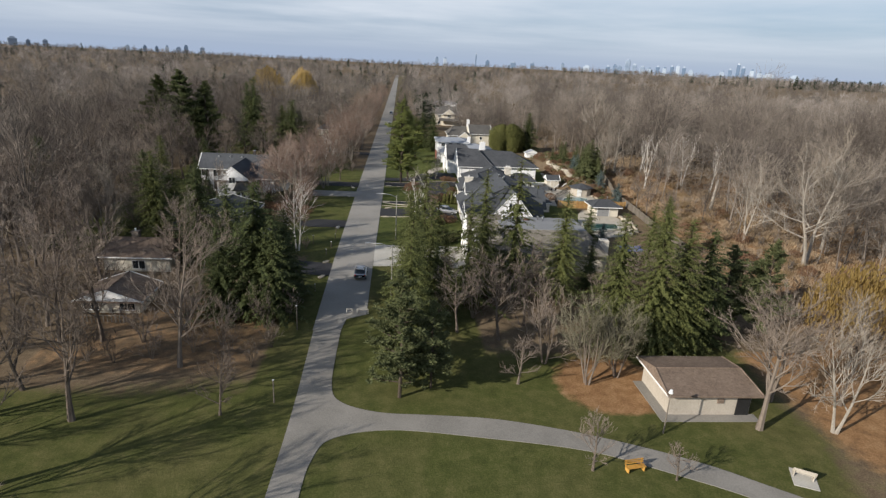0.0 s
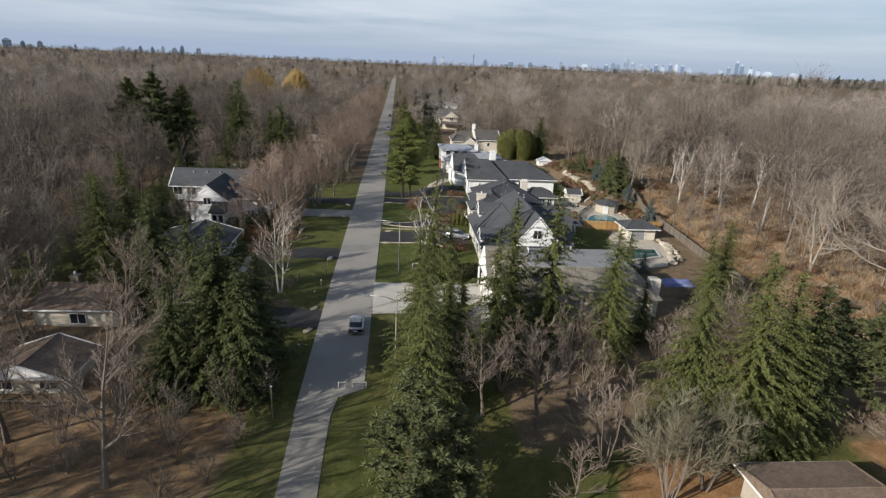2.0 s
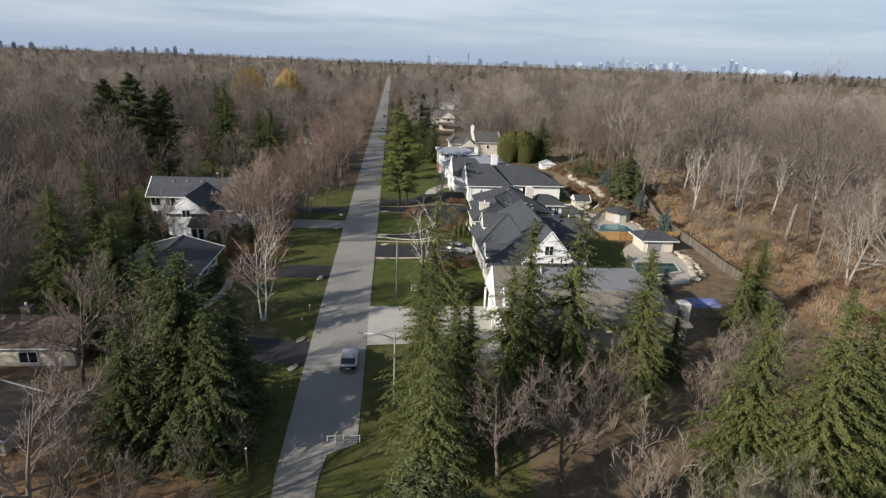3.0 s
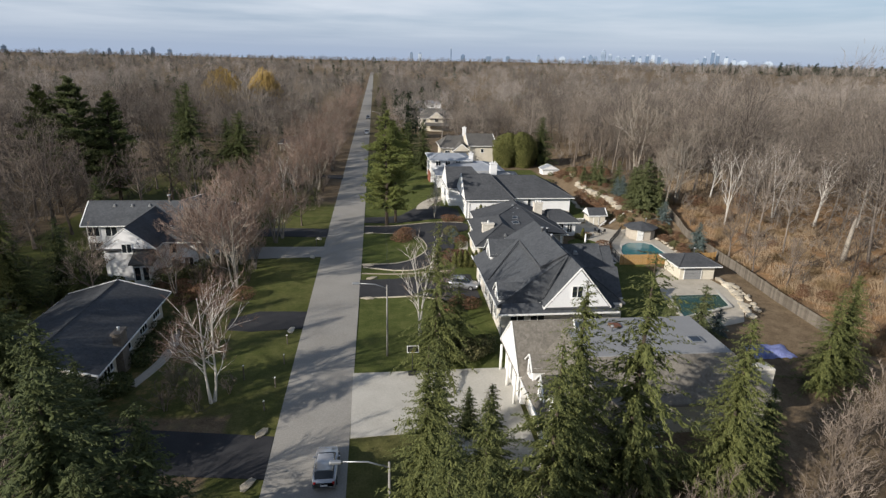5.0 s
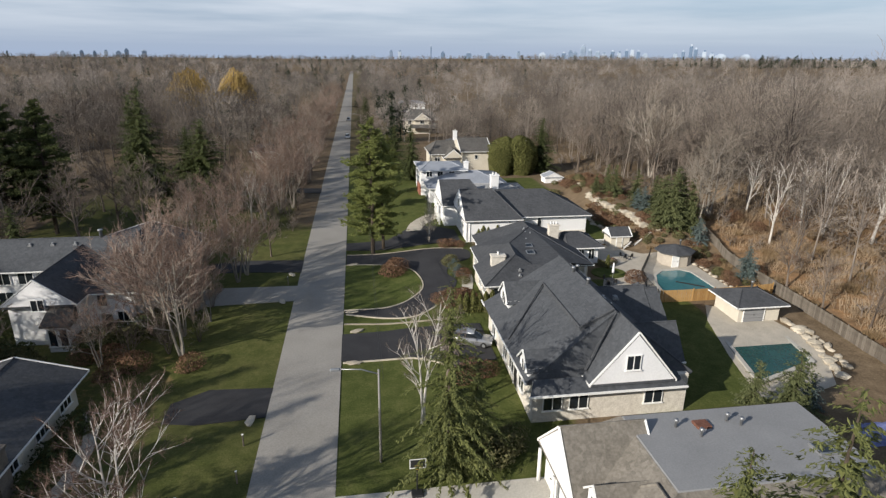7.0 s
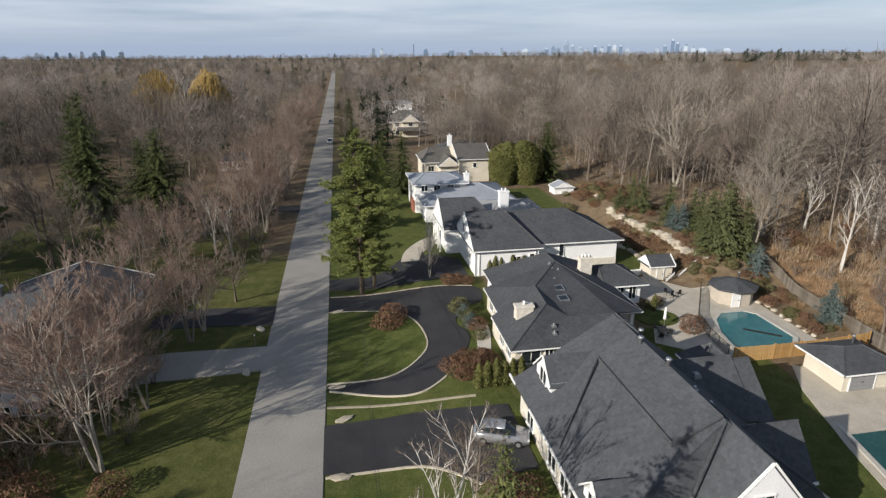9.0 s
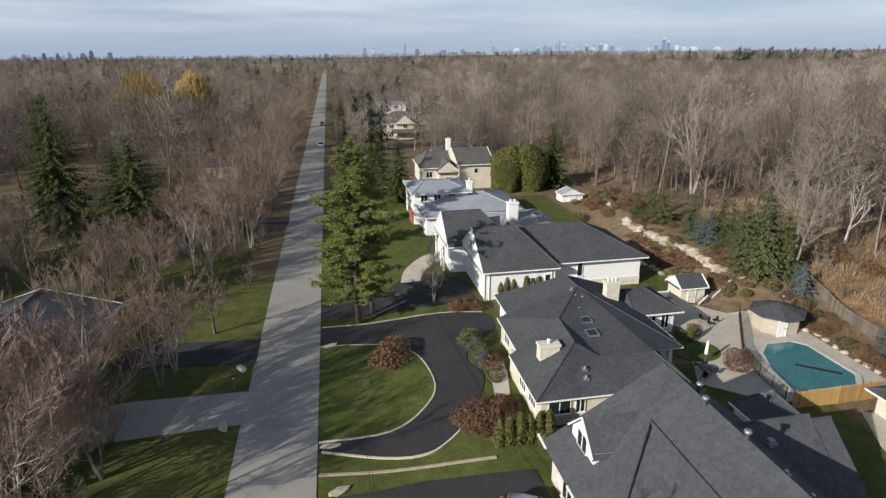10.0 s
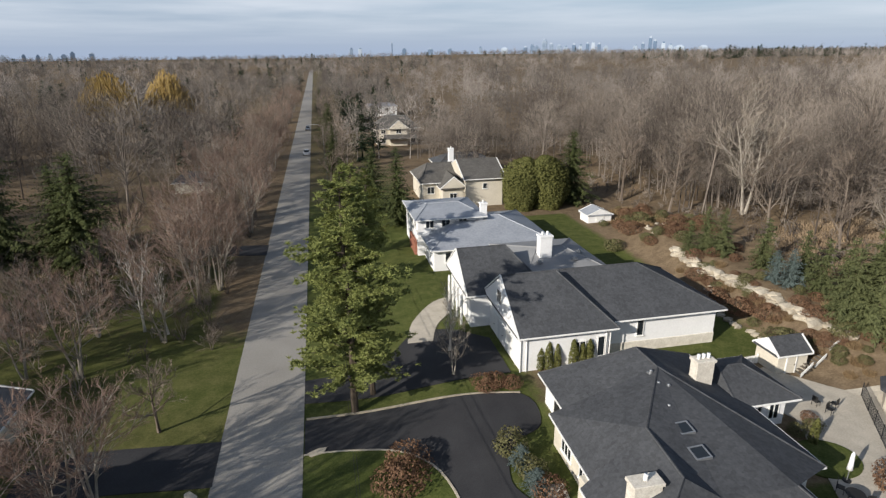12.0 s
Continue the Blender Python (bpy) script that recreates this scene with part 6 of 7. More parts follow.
for y in (109.4, 111.2):
    h.box_vent(21.8, y, 9.05, 0.22)
h.walls(30.0, 33.6, 121.8, 125.0, 3.2, M_pale_stone, 0.4)
h.roof(30.0, 33.6, 121.8, 125.0, 3.2, 5.2, "x", M_roof_slate, 2.2, 2.2, over=0.3)

# charcoal-roofed bungalow at the circular driveway
h = House("house", 13.7, 126.8, 1.3, "cream bungalow with a low charcoal hipped roof and skylights")
h.walls(14.4, 26.9, 127.7, 136, 3.9, M_cream)
h.walls(15.4, 29.8, 133.7, 142.4, 3.88, M_cream)
h.walls(16.8, 29.9, 142.0, 147.7, 3.9, M_white)
h.walls(29.5, 34.3, 140.8, 146.4, 3.86, M_white)
EAVE = [(13.8, 127.1), (27.5, 127.0), (27.6, 133.1), (30.4, 133.1), (30.6, 148.3), (16.3, 148.3), (16.2, 142.7), (15.0, 142.6), (14.8, 134.8), (13.9, 134.8)]
CREST = [(18.8, 131.8, 6.4), (19.2, 136.5, 6.4), (20.9, 130.8, 5.3), (26.0, 130.9, 5.2), (23.8, 142.8, 6.75), (23.8, 146.0, 6.75)]
v = [(x, y, 4.0) for x, y in EAVE] + CREST + [(x, y, 3.78) for x, y in EAVE]
f = [(0, 12, 10), (0, 1, 13, 12), (1, 2, 13), (2, 3, 13), (3, 14, 13), (12, 13, 14), (10, 12, 11), (12, 14, 11), (0, 10, 11, 9), (9, 11, 8), (8, 11, 7), (11, 14, 7), (7, 14, 6), (6, 14, 15, 5), (5, 15, 4), (3, 4, 15, 14)]
f += [(k, 16 + k, 16 + (k + 1) % 10, (k + 1) % 10) for k in range(10)] + [tuple(range(25, 15, -1))]
h.put("roof", Geo().add(v, f), M_roof_dark)
for a, b in ((0, 10), (10, 11), (11, 14), (14, 15), (14, 3), (1, 13), (15, 4), (15, 5)):
    h.put("ridge_cap", Geo().tube([v[a], v[b]], [0.08, 0.08], 5), M_roof_dark)
for k in range(10):
    h.put("gutter", Geo().tube([(*EAVE[k], 3.93), (*EAVE[(k + 1) % 10], 3.93)], [0.09, 0.09], 4), M_trim)
h.roof(29.6, 34.6, 140.4, 146.6, 4.05, 5.6, "x", M_roof_dark, 0.5, 3.0, over=0.35)
h.chimney(16.6, 132.2, 3.9, 6.3, 1.8, 0.9, M_pale_stone, 1)
h.chimney(27.6, 142.6, 3.9, 7.1, 1.5, 0.9, M_pale_stone, 3)
h.skylight(21.9, 136.4, 5.95, 0.9, 0.9, 7, -3)
h.skylight(21.6, 134.2, 5.72, 0.9, 0.9, 7, -3)
for x, y, z in ((18.9, 129.6, 5.1), (18.7, 128.8, 4.7), (22.2, 138.6, 6.2), (22.8, 141.0, 6.5), (23.4, 140.6, 6.45), (23.0, 142.4, 6.65), (24.4, 128.4, 4.6)):
    h.box_vent(x, y, z, 0.22)
for x, w in ((16.0, 1.9), (17.8, 0.8), (22.6, 1.0), (24.2, 0.8)):
    h.window(x, 127.64, 2.9, w, 1.2, 0, 2)
for y in (129.5, 132):
    h.window(14.34, y, 2.8, 1.6, 1.2, -90, 3)
for y in (137, 140):
    h.window(15.34, y, 2.8, 1.6, 1.2, -90, 3)
h.door(16.74, 145.0, 1.4, 1.2, 2.1, -90, M_black)
for x in (31.6, 33.2):
    h.window(x, 140.74, 2.8, 0.9, 1.5, 0, 2)
h.window(29.86, 137.5, 2.8, 2.2, 1.6, 90, 3)
h.put("post", Geo().box(29.2, 29.5, 133.4, 133.7, 1.0, 3.8, 0.02), M_trim)

# white house with broad charcoal roofs
h = House("house", 25, 160, 1.4, "white rendered house with broad charcoal hipped roofs")
h.walls(16.4, 25.2, 152.9, 163.4, 5.2, M_white)
h.walls(24.0, 37.6, 154.2, 163.4, 5.2, M_white)
h.walls(25.3, 37.62, 154.1, 156, 2.5, M_pale_stone, None, "pale stone plinth")
h.walls(14.2, 22, 163, 172.4, 5.2, M_white)
h.walls(20, 31, 163, 175.5, 5.4, M_white)
h.roof(16.4, 25.4, 152.8, 163.6, 5.2, 9.2, "x", M_roof_dark, 0, 4.2, M_white, over=0.5)
h.roof(22.5, 37.8, 154.0, 165.0, 5.3, 8.7, "x", M_roof_dark, 0.5, 7.0, over=0.5)
h.roof(14.2, 22.5, 163.2, 172.6, 5.2, 8.9, "x", M_roof_dark, 0, 3.5, M_white, over=0.5)
h.roof(20.5, 31, 163.6, 176, 6.2, 7.6, "x", M_roof_flat, 4, 4, over=0.3)
h.chimney(24.4, 168.0, 6.2, 9.7, 1.5, 1.1, M_white, 2)
for x, y in ((23.2, 166.2), (26.4, 169.4), (27.6, 166.4), (29.2, 168.6)):
    h.box_vent(x, y, 7.2, 0.35)
h.window(15.86, 158.2, 6.9, 1.3, 1.4, -90, 2)
h.window(15.86, 167.9, 6.8, 1.3, 1.4, -90, 2)
h.window(29.2, 154.14, 4.0, 0.7, 1.7, 0, 1)
h.window(22.2, 152.84, 3.2, 1.2, 1.4, 0, 2)
h.window(24.4, 152.84, 3.2, 0.7, 2.0, 0, 1)
for y in (155.4, 158.2, 161):
    h.door(16.34, y, 1.5, 2.3, 2.3, -90, M_trim, "white panelled garage door", True)
for x in (16.3, 16.9, 25.3, 24.9):
    h.put("downpipe", Geo().tube([(x, 152.82, 1.2), (x, 152.82, 5.1)], [0.06, 0.06], 6), M_trim)
for y in (164.0, 166, 168, 170):
    h.put("column", Geo().tube([(13.4, y, 1.0), (13.4, y, 4.9)], [0.16, 0.14], 8), M_trim, "", None, True)

# white two-storey house with a pale roof
h = House("house", 20, 192, 1.4, "white two-storey house with pale metal roof and brick porch")
h.walls(12.6, 22.5, 187.5, 198.5, 7.0, M_white)
h.walls(13.6, 30.5, 180.5, 196.5, 4.6, M_white)
h.roof(12.6, 22.5, 187.3, 198.5, 7.0, 7.9, "x", M_roof_pale, 3, 3, over=0.5)
h.roof(13.6, 30.7, 180.3, 197, 4.6, 6.6, "x", M_roof_pale, 6, 6, over=0.5)
h.put("porch_wall", Geo().box(12.2, 12.55, 188, 193, 0.8, 3.6, 0.04), M_brick, "red brick porch front")
for y in (189.2, 191.6, 194.4, 196.8):
    h.window(12.54, y, 5.8, 1.3, 1.3, -90, 2)
for x in (14.4, 16.8, 19.4):
    h.window(x, 187.44, 6.2, 1.2, 1.2, 0, 2)
h.window(16, 180.44, 3.3, 1.6, 1.3, 0, 2)
h.chimney(22.8, 188.6, 5.5, 8.6, 1.0, 0.8, M_white, 1)

# beige two-storey house
h = House("house", 26, 221, 1.2, "beige two-storey house with grey-brown shingled roof")
h.walls(18.8, 27.5, 218, 230, 5.6, M_cream)
h.walls(26.5, 33.8, 213.4, 226, 6.9, M_cream)
h.roof(18.8, 29, 217.8, 230, 5.6, 8.4, "x", M_roof_grey, 2.5, 2.5, over=0.5)
h.roof(26.3, 34, 213.2, 226.4, 6.9, 9.6, "x", M_roof_grey, 0.0, 0, M_cream, over=0.4)
h.roof(22.0, 26.6, 214.8, 222, 5.0, 7.2, "y", M_roof_grey, 0, 1, M_cream, over=0.4)
h.walls(22.2, 26.5, 215, 220, 5.0, M_cream)
h.window(24.3, 214.94, 3.2, 1.4, 1.3, 0, 2)
h.window(30.2, 213.34, 5.4, 0.8, 1.0, 0, 1)
h.window(20.4, 217.94, 4.0, 1.4, 1.3, 0, 2)
h.chimney(27.0, 229, 6.5, 10.4, 1.1, 0.9, M_white, 1)
h = House("house", 34, 247, 0.8, "low house with a grey roof behind trees")
h.walls(27, 41, 242, 252, 4.2, M_cream)
h.roof(27, 41, 242, 252, 4.2, 6.4, "x", M_roof_slate, 4, 4, over=0.5)
h.window(31, 241.94, 2.7, 1.6, 1.2, 0, 2)
h = House("house", 25, 308, 0.4, "beige gabled two-storey house with brown-grey roof")
h.walls(18.5, 32.5, 303, 316, 6.0, M_cream)
h.roof(18.5, 32.5, 303, 316, 6.0, 9.6, "x", M_roof_grey, 4, 4, over=0.6)
h.roof(22.4, 28.6, 300.8, 309, 6.0, 8.8, "y", M_roof_grey, 0, 2, M_cream, over=0.5)
h.walls(22.6, 28.4, 301, 306, 6.0, M_cream)
h.put("porch_roof", Geo().add([(20, 298.6, 3.1), (32, 298.6, 3.1), (31.4, 301.2, 4.2), (20.6, 301.2, 4.2), (20, 298.6, 2.9), (32, 298.6, 2.9), (31.4, 301.2, 2.9), (20.6, 301.2, 2.9)], [(0, 1, 2, 3), (7, 6, 5, 4), (0, 4, 5, 1), (1, 5, 6, 2), (3, 7, 4, 0)]), M_roof_grey)
for x in (20.6, 30.6):
    h.window(x, 302.94, 4.9, 1.4, 1.3, 0, 2)
    h.window(x, 302.94, 1.9, 1.4, 1.4, 0, 2)
h.window(25.5, 300.94, 5.2, 1.6, 1.4, 0, 2)
h = House("house", 30, 405, 0.4, "distant white house with a pale flat roof")
h.walls(24, 38, 398, 412, 5.2, M_white)
h.roof(24, 38, 398, 412, 5.2, 6.4, "x", M_roof_pale, 5, 5, over=0.5)
h.window(28, 397.94, 3.6, 1.6, 1.2, 0, 2)
h.window(33, 397.94, 3.6, 1.6, 1.2, 0, 2)

# left of the street
h = House("house", -38, 132, 0.1, "white two-storey house with dark hipped roof and front gable")
h.walls(-45.2, -26.6, 135.0, 141.4, 5.8, M_white)
h.walls(-38.9, -32.2, 125.7, 136, 5.2, M_white)
h.walls(-32.6, -27.2, 128.6, 136, 5.2, M_white)
h.roof(-45.2, -26.4, 134.8, 141.6, 5.75, 8.7, "x", M_roof_slate, 0, 3.5, M_white, over=0.5)
h.roof(-38.9, -32.2, 125.6, 137.2, 5.0, 8.0, "y", M_roof_dark, 0, 0, M_white, over=0.5)
h.roof(-32.8, -26.9, 128.4, 138.0, 5.05, 7.5, "y", M_roof_dark, 2.6, 0, over=0.5)
h.window(-35.5, 125.0, 5.1, 1.3, 1.2, 0, 2)
h.put("porch_roof", Geo().add([(-35.0, 123.4, 3.3), (-31.9, 123.4, 3.3), (-32.1, 125.8, 5.0), (-34.6, 125.8, 5.0), (-35.0, 123.4, 3.12), (-31.9, 123.4, 3.12), (-32.1, 125.8, 3.12), (-34.6, 125.8, 3.12)], [(0, 1, 2, 3), (7, 6, 5, 4), (0, 4, 5, 1), (1, 5, 6, 2), (3, 7, 4, 0)]), M_roof_grey)
h.walls(-34.6, -32.3, 123.8, 126, 3.15, M_white)
for x in (-34.0, -32.9):
    h.window(x, 123.74, 1.8, 0.8, 1.9, 0, 1)
for x in (-44.2, -41.6):
    h.window(x, 134.94, 4.7, 1.7, 1.5, 0, 2)
    h.window(x, 134.94, 1.9, 1.7, 2.0, 0, 2)
h.window(-30.6, 128.54, 4.0, 1.0, 1.5, 0, 1)
h.window(-28.6, 128.54, 1.7, 1.2, 1.5, 0, 2)
h.door(-30.4, 128.54, 0.1, 1.2, 2.1, 0, M_black)
for y in (130.4, 133):
    h.window(-27.14, y, 3.9, 1.2, 1.3, 90, 2)
h.vent(-33.6, 138.2, 8.6, 0.9, 0.2)
for x in (-41.6, -39.0, -36.4):
    h.box_vent(x, 137.4, 8.2, 0.25)

h = House("house", -31, 104, 0.0, "low bungalow with a dark shallow roof")
h.walls(-37.5, -27.4, 95.6, 113.2, 2.9, M_cream)
h.roof(-37.5, -27.4, 95.2, 113.4, 2.9, 4.6, "y", M_roof_dark, 0, 0, M_cream, over=0.9)
h.chimney(-27.0, 100.6, -0.2, 4.4, 0.8, 1.5, M_fieldstone, 1)
for y in (98, 102.4, 107, 111):
    h.window(-27.34, y, 1.7, 2.0, 1.2, 90, 3)
h.window(-30.0, 95.54, 1.6, 2.6, 1.3, 0, 3)
h.window(-34.5, 95.54, 1.6, 1.6, 1.2, 0, 2)
slab("garden_path", curve_points([(-25.6, 97.4), (-24.4, 102), (-24.6, 107), (-26.4, 111.5)], 4) + curve_points([(-25.4, 111.8), (-23.5, 107), (-23.3, 102), (-24.6, 97)], 4), M_paving, 0.06, 3, label="narrow stone path along a bungalow", category="path")

h = House("house", -36, 72, -1.4, "cream cottage with a white gable and a brown shingle roof", "house")
h.walls(-39.5, -32.3, 69.8, 75.4, 1.0, M_cream)
h.roof(-39.5, -32.3, 69.6, 75.4, 1.0, 2.5, "y", M_roof_brown, 0, 0, M_white, over=0.6)
for x in (-38.2, -33.8):
    h.window(x, 69.74, 0.1, 1.9, 0.9, 0, 2)
h.put("deck", Geo().box(-40.0, -33.0, 67.2, 69.7, -2.0, -1.0, 0.03), M_fence, "weathered board deck")
for k in range(15):
    h.put("rail_post", Geo().box(-40.0 + 0.48 * k, -39.88 + 0.48 * k, 67.2, 67.3, -1.0, -0.1, 0.01), M_fence)
h.put("deck_rail", Geo().box(-40.05, -33.1, 67.18, 67.32, -0.1, -0.02, 0.01), M_fence)
h = House("house", -38, 87, -0.8, "long low house with a brown roof under bare trees")
h.walls(-43, -33.5, 83.5, 90, 2.0, M_cream)
h.roof(-43, -33.5, 83.5, 90, 2.0, 3.9, "x", M_roof_brown, 1, 1, over=0.6)
h.window(-38, 83.44, 0.7, 1.8, 1.2, 0, 2)
h.chimney(-39.6, 87.2, 3.2, 4.8, 1.0, 0.8, M_fieldstone, 1)
h = House("house", -31, 146, 0.4, "low house with a weathered grey roof behind bare trees")
h.walls(-41, -26.5, 141.6, 156, 3.0, M_cream)
h.roof(-41, -26.5, 142.5, 156, 3.1, 5.6, "y", M_roof_slate, 0, 0, M_cream, over=0.7)
h.window(-26.44, 148, 1.8, 1.8, 1.2, 90, 2)
h.window(-32, 141.54, 1.8, 1.8, 1.2, 0, 2)
h = House("house", -29, 247, 0.4, "low pale house half hidden by bare trees")
h.walls(-33, -25, 243.5, 250, 3.0, M_cream)
h.roof(-33, -25, 243.5, 250, 3.0, 4.8, "x", M_roof_slate, 3, 3, over=0.5)
h.window(-28, 243.44, 1.8, 1.6, 1.2, 0, 2)

# park hut
h = House("park_hut", 32, 50, -1.2, "pale park washroom hut with a brown shingled roof", "hut")
h.walls(27.7, 36.2, 48.2, 54.8, 1.4, M_hut)
h.roof(27.6, 36.3, 48.1, 54.9, 1.5, 2.3, "x", M_roof_brown, 0.3, 0.3, over=0.6)
# flat black panel on the solid wall paints the shade inside the entrance
h.put("recess", Geo().box(34.7, 36.1, 48.12, 48.3, -1.2, 1.0), M_black, "black panel painting the shade of an entrance recess")
h.put("vent_panel", Geo().box(32.6, 33.3, 48.1, 48.25, 0.2, 0.7, 0.02), M_roof_brown)
h.put("fascia", Geo().box(27.0, 36.9, 47.38, 47.5, 1.28, 1.5, 0.02), M_roof_brown)
slab("apron", [(26.6, 47.0), (36.8, 47.0), (36.8, 48.3), (27.8, 48.3), (27.8, 54.6), (26.6, 54.6)], M_lane, 0.05, 2, label="concrete apron round the park hut", category="paving")

# garden sheds and pool houses
h = House("pool_house", 46, 139.5, 1.3, "round beige pool house with dark shingled roof", "pool house")
v8 = [(46.0 + 2.5 * math.cos(radians(22.5 + 45 * k)), 139.6 + 2.3 * math.sin(radians(22.5 + 45 * k))) for k in range(8)]
h.put("wall", Geo().add([(x, y, 0.9) for x, y in v8] + [(x, y, 3.4) for x, y in v8], [tuple(range(7, -1, -1)), tuple(range(8, 16))] + [(k, (k + 1) % 8, 8 + (k + 1) % 8, 8 + k) for k in range(8)]), M_hut)
w8 = [(46.0 + 3.0 * math.cos(radians(22.5 + 45 * k)), 139.6 + 2.8 * math.sin(radians(22.5 + 45 * k))) for k in range(8)]
h.put("roof", Geo().add([(x, y, 3.4) for x, y in w8] + [(46.0, 139.6, 4.3)] + [(x, y, 3.22) for x, y in w8], [(k, (k + 1) % 8, 8) for k in range(8)] + [(9 + k, 9 + (k + 1) % 8, (k + 1) % 8, k) for k in range(8)] + [tuple(range(16, 8, -1))]), M_roof_dark)
h.vent(47.2, 140.4, 3.9, 0.6)
h.door(45.0, 137.44, 1.35, 0.9, 1.9, 0, M_trim)
h = House("pool_house", 45.5, 121.5, 1.0, "pale pool house with grey shutter and dark roof", "pool house")
h.walls(43.0, 48.4, 119.6, 124.2, 3.2, M_cream)
h.roof(42.8, 48.6, 119.4, 124.4, 3.2, 4.3, "x", M_roof_dark, 2.4, 2.4, over=0.5)
h.door(45.0, 119.54, 1.05, 2.6, 1.9, 0, M_roof_flat, "grey roller shutter", True)
h.vent(46.8, 123, 4.0, 0.6)
h = House("garden_shed", 46.3, 198.5, 1.2, "small white garden shed on the lawn", "shed")
h.walls(44.2, 48.6, 197, 200.2, 2.9, M_white)
h.roof(44.2, 48.6, 197, 200.2, 2.9, 3.9, "y", M_roof_pale, 0, 0, M_white, over=0.2)
h.door(46.4, 196.94, 1.2, 1.2, 1.6, 0, M_trim)
h = House("garden_shed", 40.8, 148.6, 1.4, "cream garden shed with a dark roof", "shed")
h.walls(39.2, 42.4, 147.2, 150.0, 3.4, M_cream)
h.roof(39.2, 42.4, 147.2, 150.0, 3.4, 4.5, "x", M_roof_dark, 0, 0, M_white, over=0.25)
h.door(40.6, 147.14, 1.4, 0.9, 1.8, 0, M_cream)

# ---------------------------------------------------------------- gardens


def pool(label, outline, mat):
    cx, cy = sum(p[0] for p in outline) / len(outline), sum(p[1] for p in outline) / len(outline)
    z = gz(cx, cy)
    ob = thing("swimming_pool", pose(cx, cy, z), label, "pool")
    n = len(outline)
    ring = Geo()
    outer = [(x + (x - cx) * 0.12, y + (y - cy) * 0.12) for x, y in outline]
    v = [(x - cx, y - cy, 0.2) for x, y in outer] + [(x - cx, y - cy, 0.2) for x, y in outline] + [(x - cx, y - cy, 0.0) for x, y in outer] + [(x - cx, y - cy, 0.0) for x, y in outline]
    f = []
    for k in range(n):
        j = (k + 1) % n
        f += [(k, j, n + j, n + k), (2 * n + k, 2 * n + j, j, k), (n + k, n + j, 3 * n + j, 3 * n + k)]
    part("coping", ring.add(v, f), M_concrete, ob, "pale stone coping")
    part("water", Geo().add([(x - cx, y - cy, 0.12) for x, y in outline], [tuple(range(n))]), mat, ob, "still teal water")
    return ob


p1 = pool("teal swimming pool with pale stone coping", [(38.4, 127.8), (44.8, 127.8), (46.2, 129.4), (46.2, 135.2), (45.2, 136.2), (42.4, 136.2), (40.6, 134.6), (39.2, 131.6)], M_water)
part("cover_bar", Geo().box(-1.6, 2.2, -0.35, 0.0, 0.13, 0.19, 0.02), M_black, p1, at=pose(0.6, -1.2, 0, 0, 0, -38))
pool("dark green swimming pool beside a rock border", [(37.4, 107.6), (45.3, 110.5), (46.7, 117.0), (39.8, 117.5)], M_water_green)
pool("green swimming pool behind a bungalow", [(-44.0, 104.6), (-39.6, 104.4), (-39.4, 109.2), (-43.8, 109.6)], M_water)
tarp = Geo()
tv, tf = [], []
for j in range(9):
    for i in range(11):
        x, y = 40.9 + 0.5 * i + 0.3 * noise.noise((j * 0.7, i * 0.5, 4.0)), 97.8 + 0.36 * j + 0.3 * noise.noise((j * 0.6, i * 0.7, 8.0))
        tv.append((x, y, gz(x, y) + 0.35 + 0.3 * noise.noise((x * 1.3, y * 1.3, 2.0)) - (0.3 if i in (0, 10) or j in (0, 8) else 0)))
for j in range(8):
    for i in range(10):
        tf.append((j * 11 + i, j * 11 + i + 1, (j + 1) * 11 + i + 1, (j + 1) * 11 + i))
tagged(new("tarpaulin", tarp.add(tv, tf).mesh("tarpaulin", M_tarp, True)), "crumpled blue tarpaulin over a garden pool", "tarpaulin")


def rock(seed):
    r = random.Random(seed)
    bm = bmesh.new()
    bmesh.ops.create_icosphere(bm, subdivisions=1, radius=0.5)
    for v in bm.verts:
        v.co *= 1 + r.uniform(-0.28, 0.22)
        v.co.z = max(v.co.z * 0.62, -0.2)
    me = bpy.data.meshes.new("rock")
    bm.to_mesh(me)
    bm.free()
    me.materials.append(M_stone)
    return me


ROCKS = [rock(i) for i in range(5)]
rr = random.Random(3)


def rock_row(pts, step, size, group, label):
    for (x0, y0), (x1, y1) in zip(pts, pts[1:]):
        n = max(1, int(math.hypot(x1 - x0, y1 - y0) / step))
        for i in range(n):
            x, y = x0 + (x1 - x0) * i / n + rr.uniform(-0.25, 0.25), y0 + (y1 - y0) * i / n + rr.uniform(-0.25, 0.25)
            s = size * rr.uniform(0.7, 1.35)
            ob = new("rock", ROCKS[rr.randrange(5)])
            ob.matrix_basis = pose(x, y, gz(x, y) + 0.12 * s, 0, 0, rr.uniform(0, 360)) @ Matrix.Diagonal((s * 1.3, s, s, 1))
            tagged(ob, label, "rock", group)


rock_row([(46.6, 175), (46.2, 168), (46.6, 163), (47.2, 157), (46.8, 151), (47.6, 147)], 0.75, 1.45, "terrace wall rocks", "pale limestone rock in a terrace wall")
rock_row([(46.3, 174), (45.9, 168), (46.3, 163), (46.9, 157), (46.5, 151)], 0.9, 1.1, "terrace wall rocks", "pale limestone rock in a terrace wall")
rock_row([(42.4, 166), (42.0, 161), (42.6, 155), (42.8, 150)], 1.0, 0.9, "terrace wall rocks", "pale limestone rock in a terrace wall")
rock_row([(43.5, 163.5), (45.6, 164.5)], 0.7, 1.1, "terrace wall rocks", "pale limestone rock in a terrace wall")
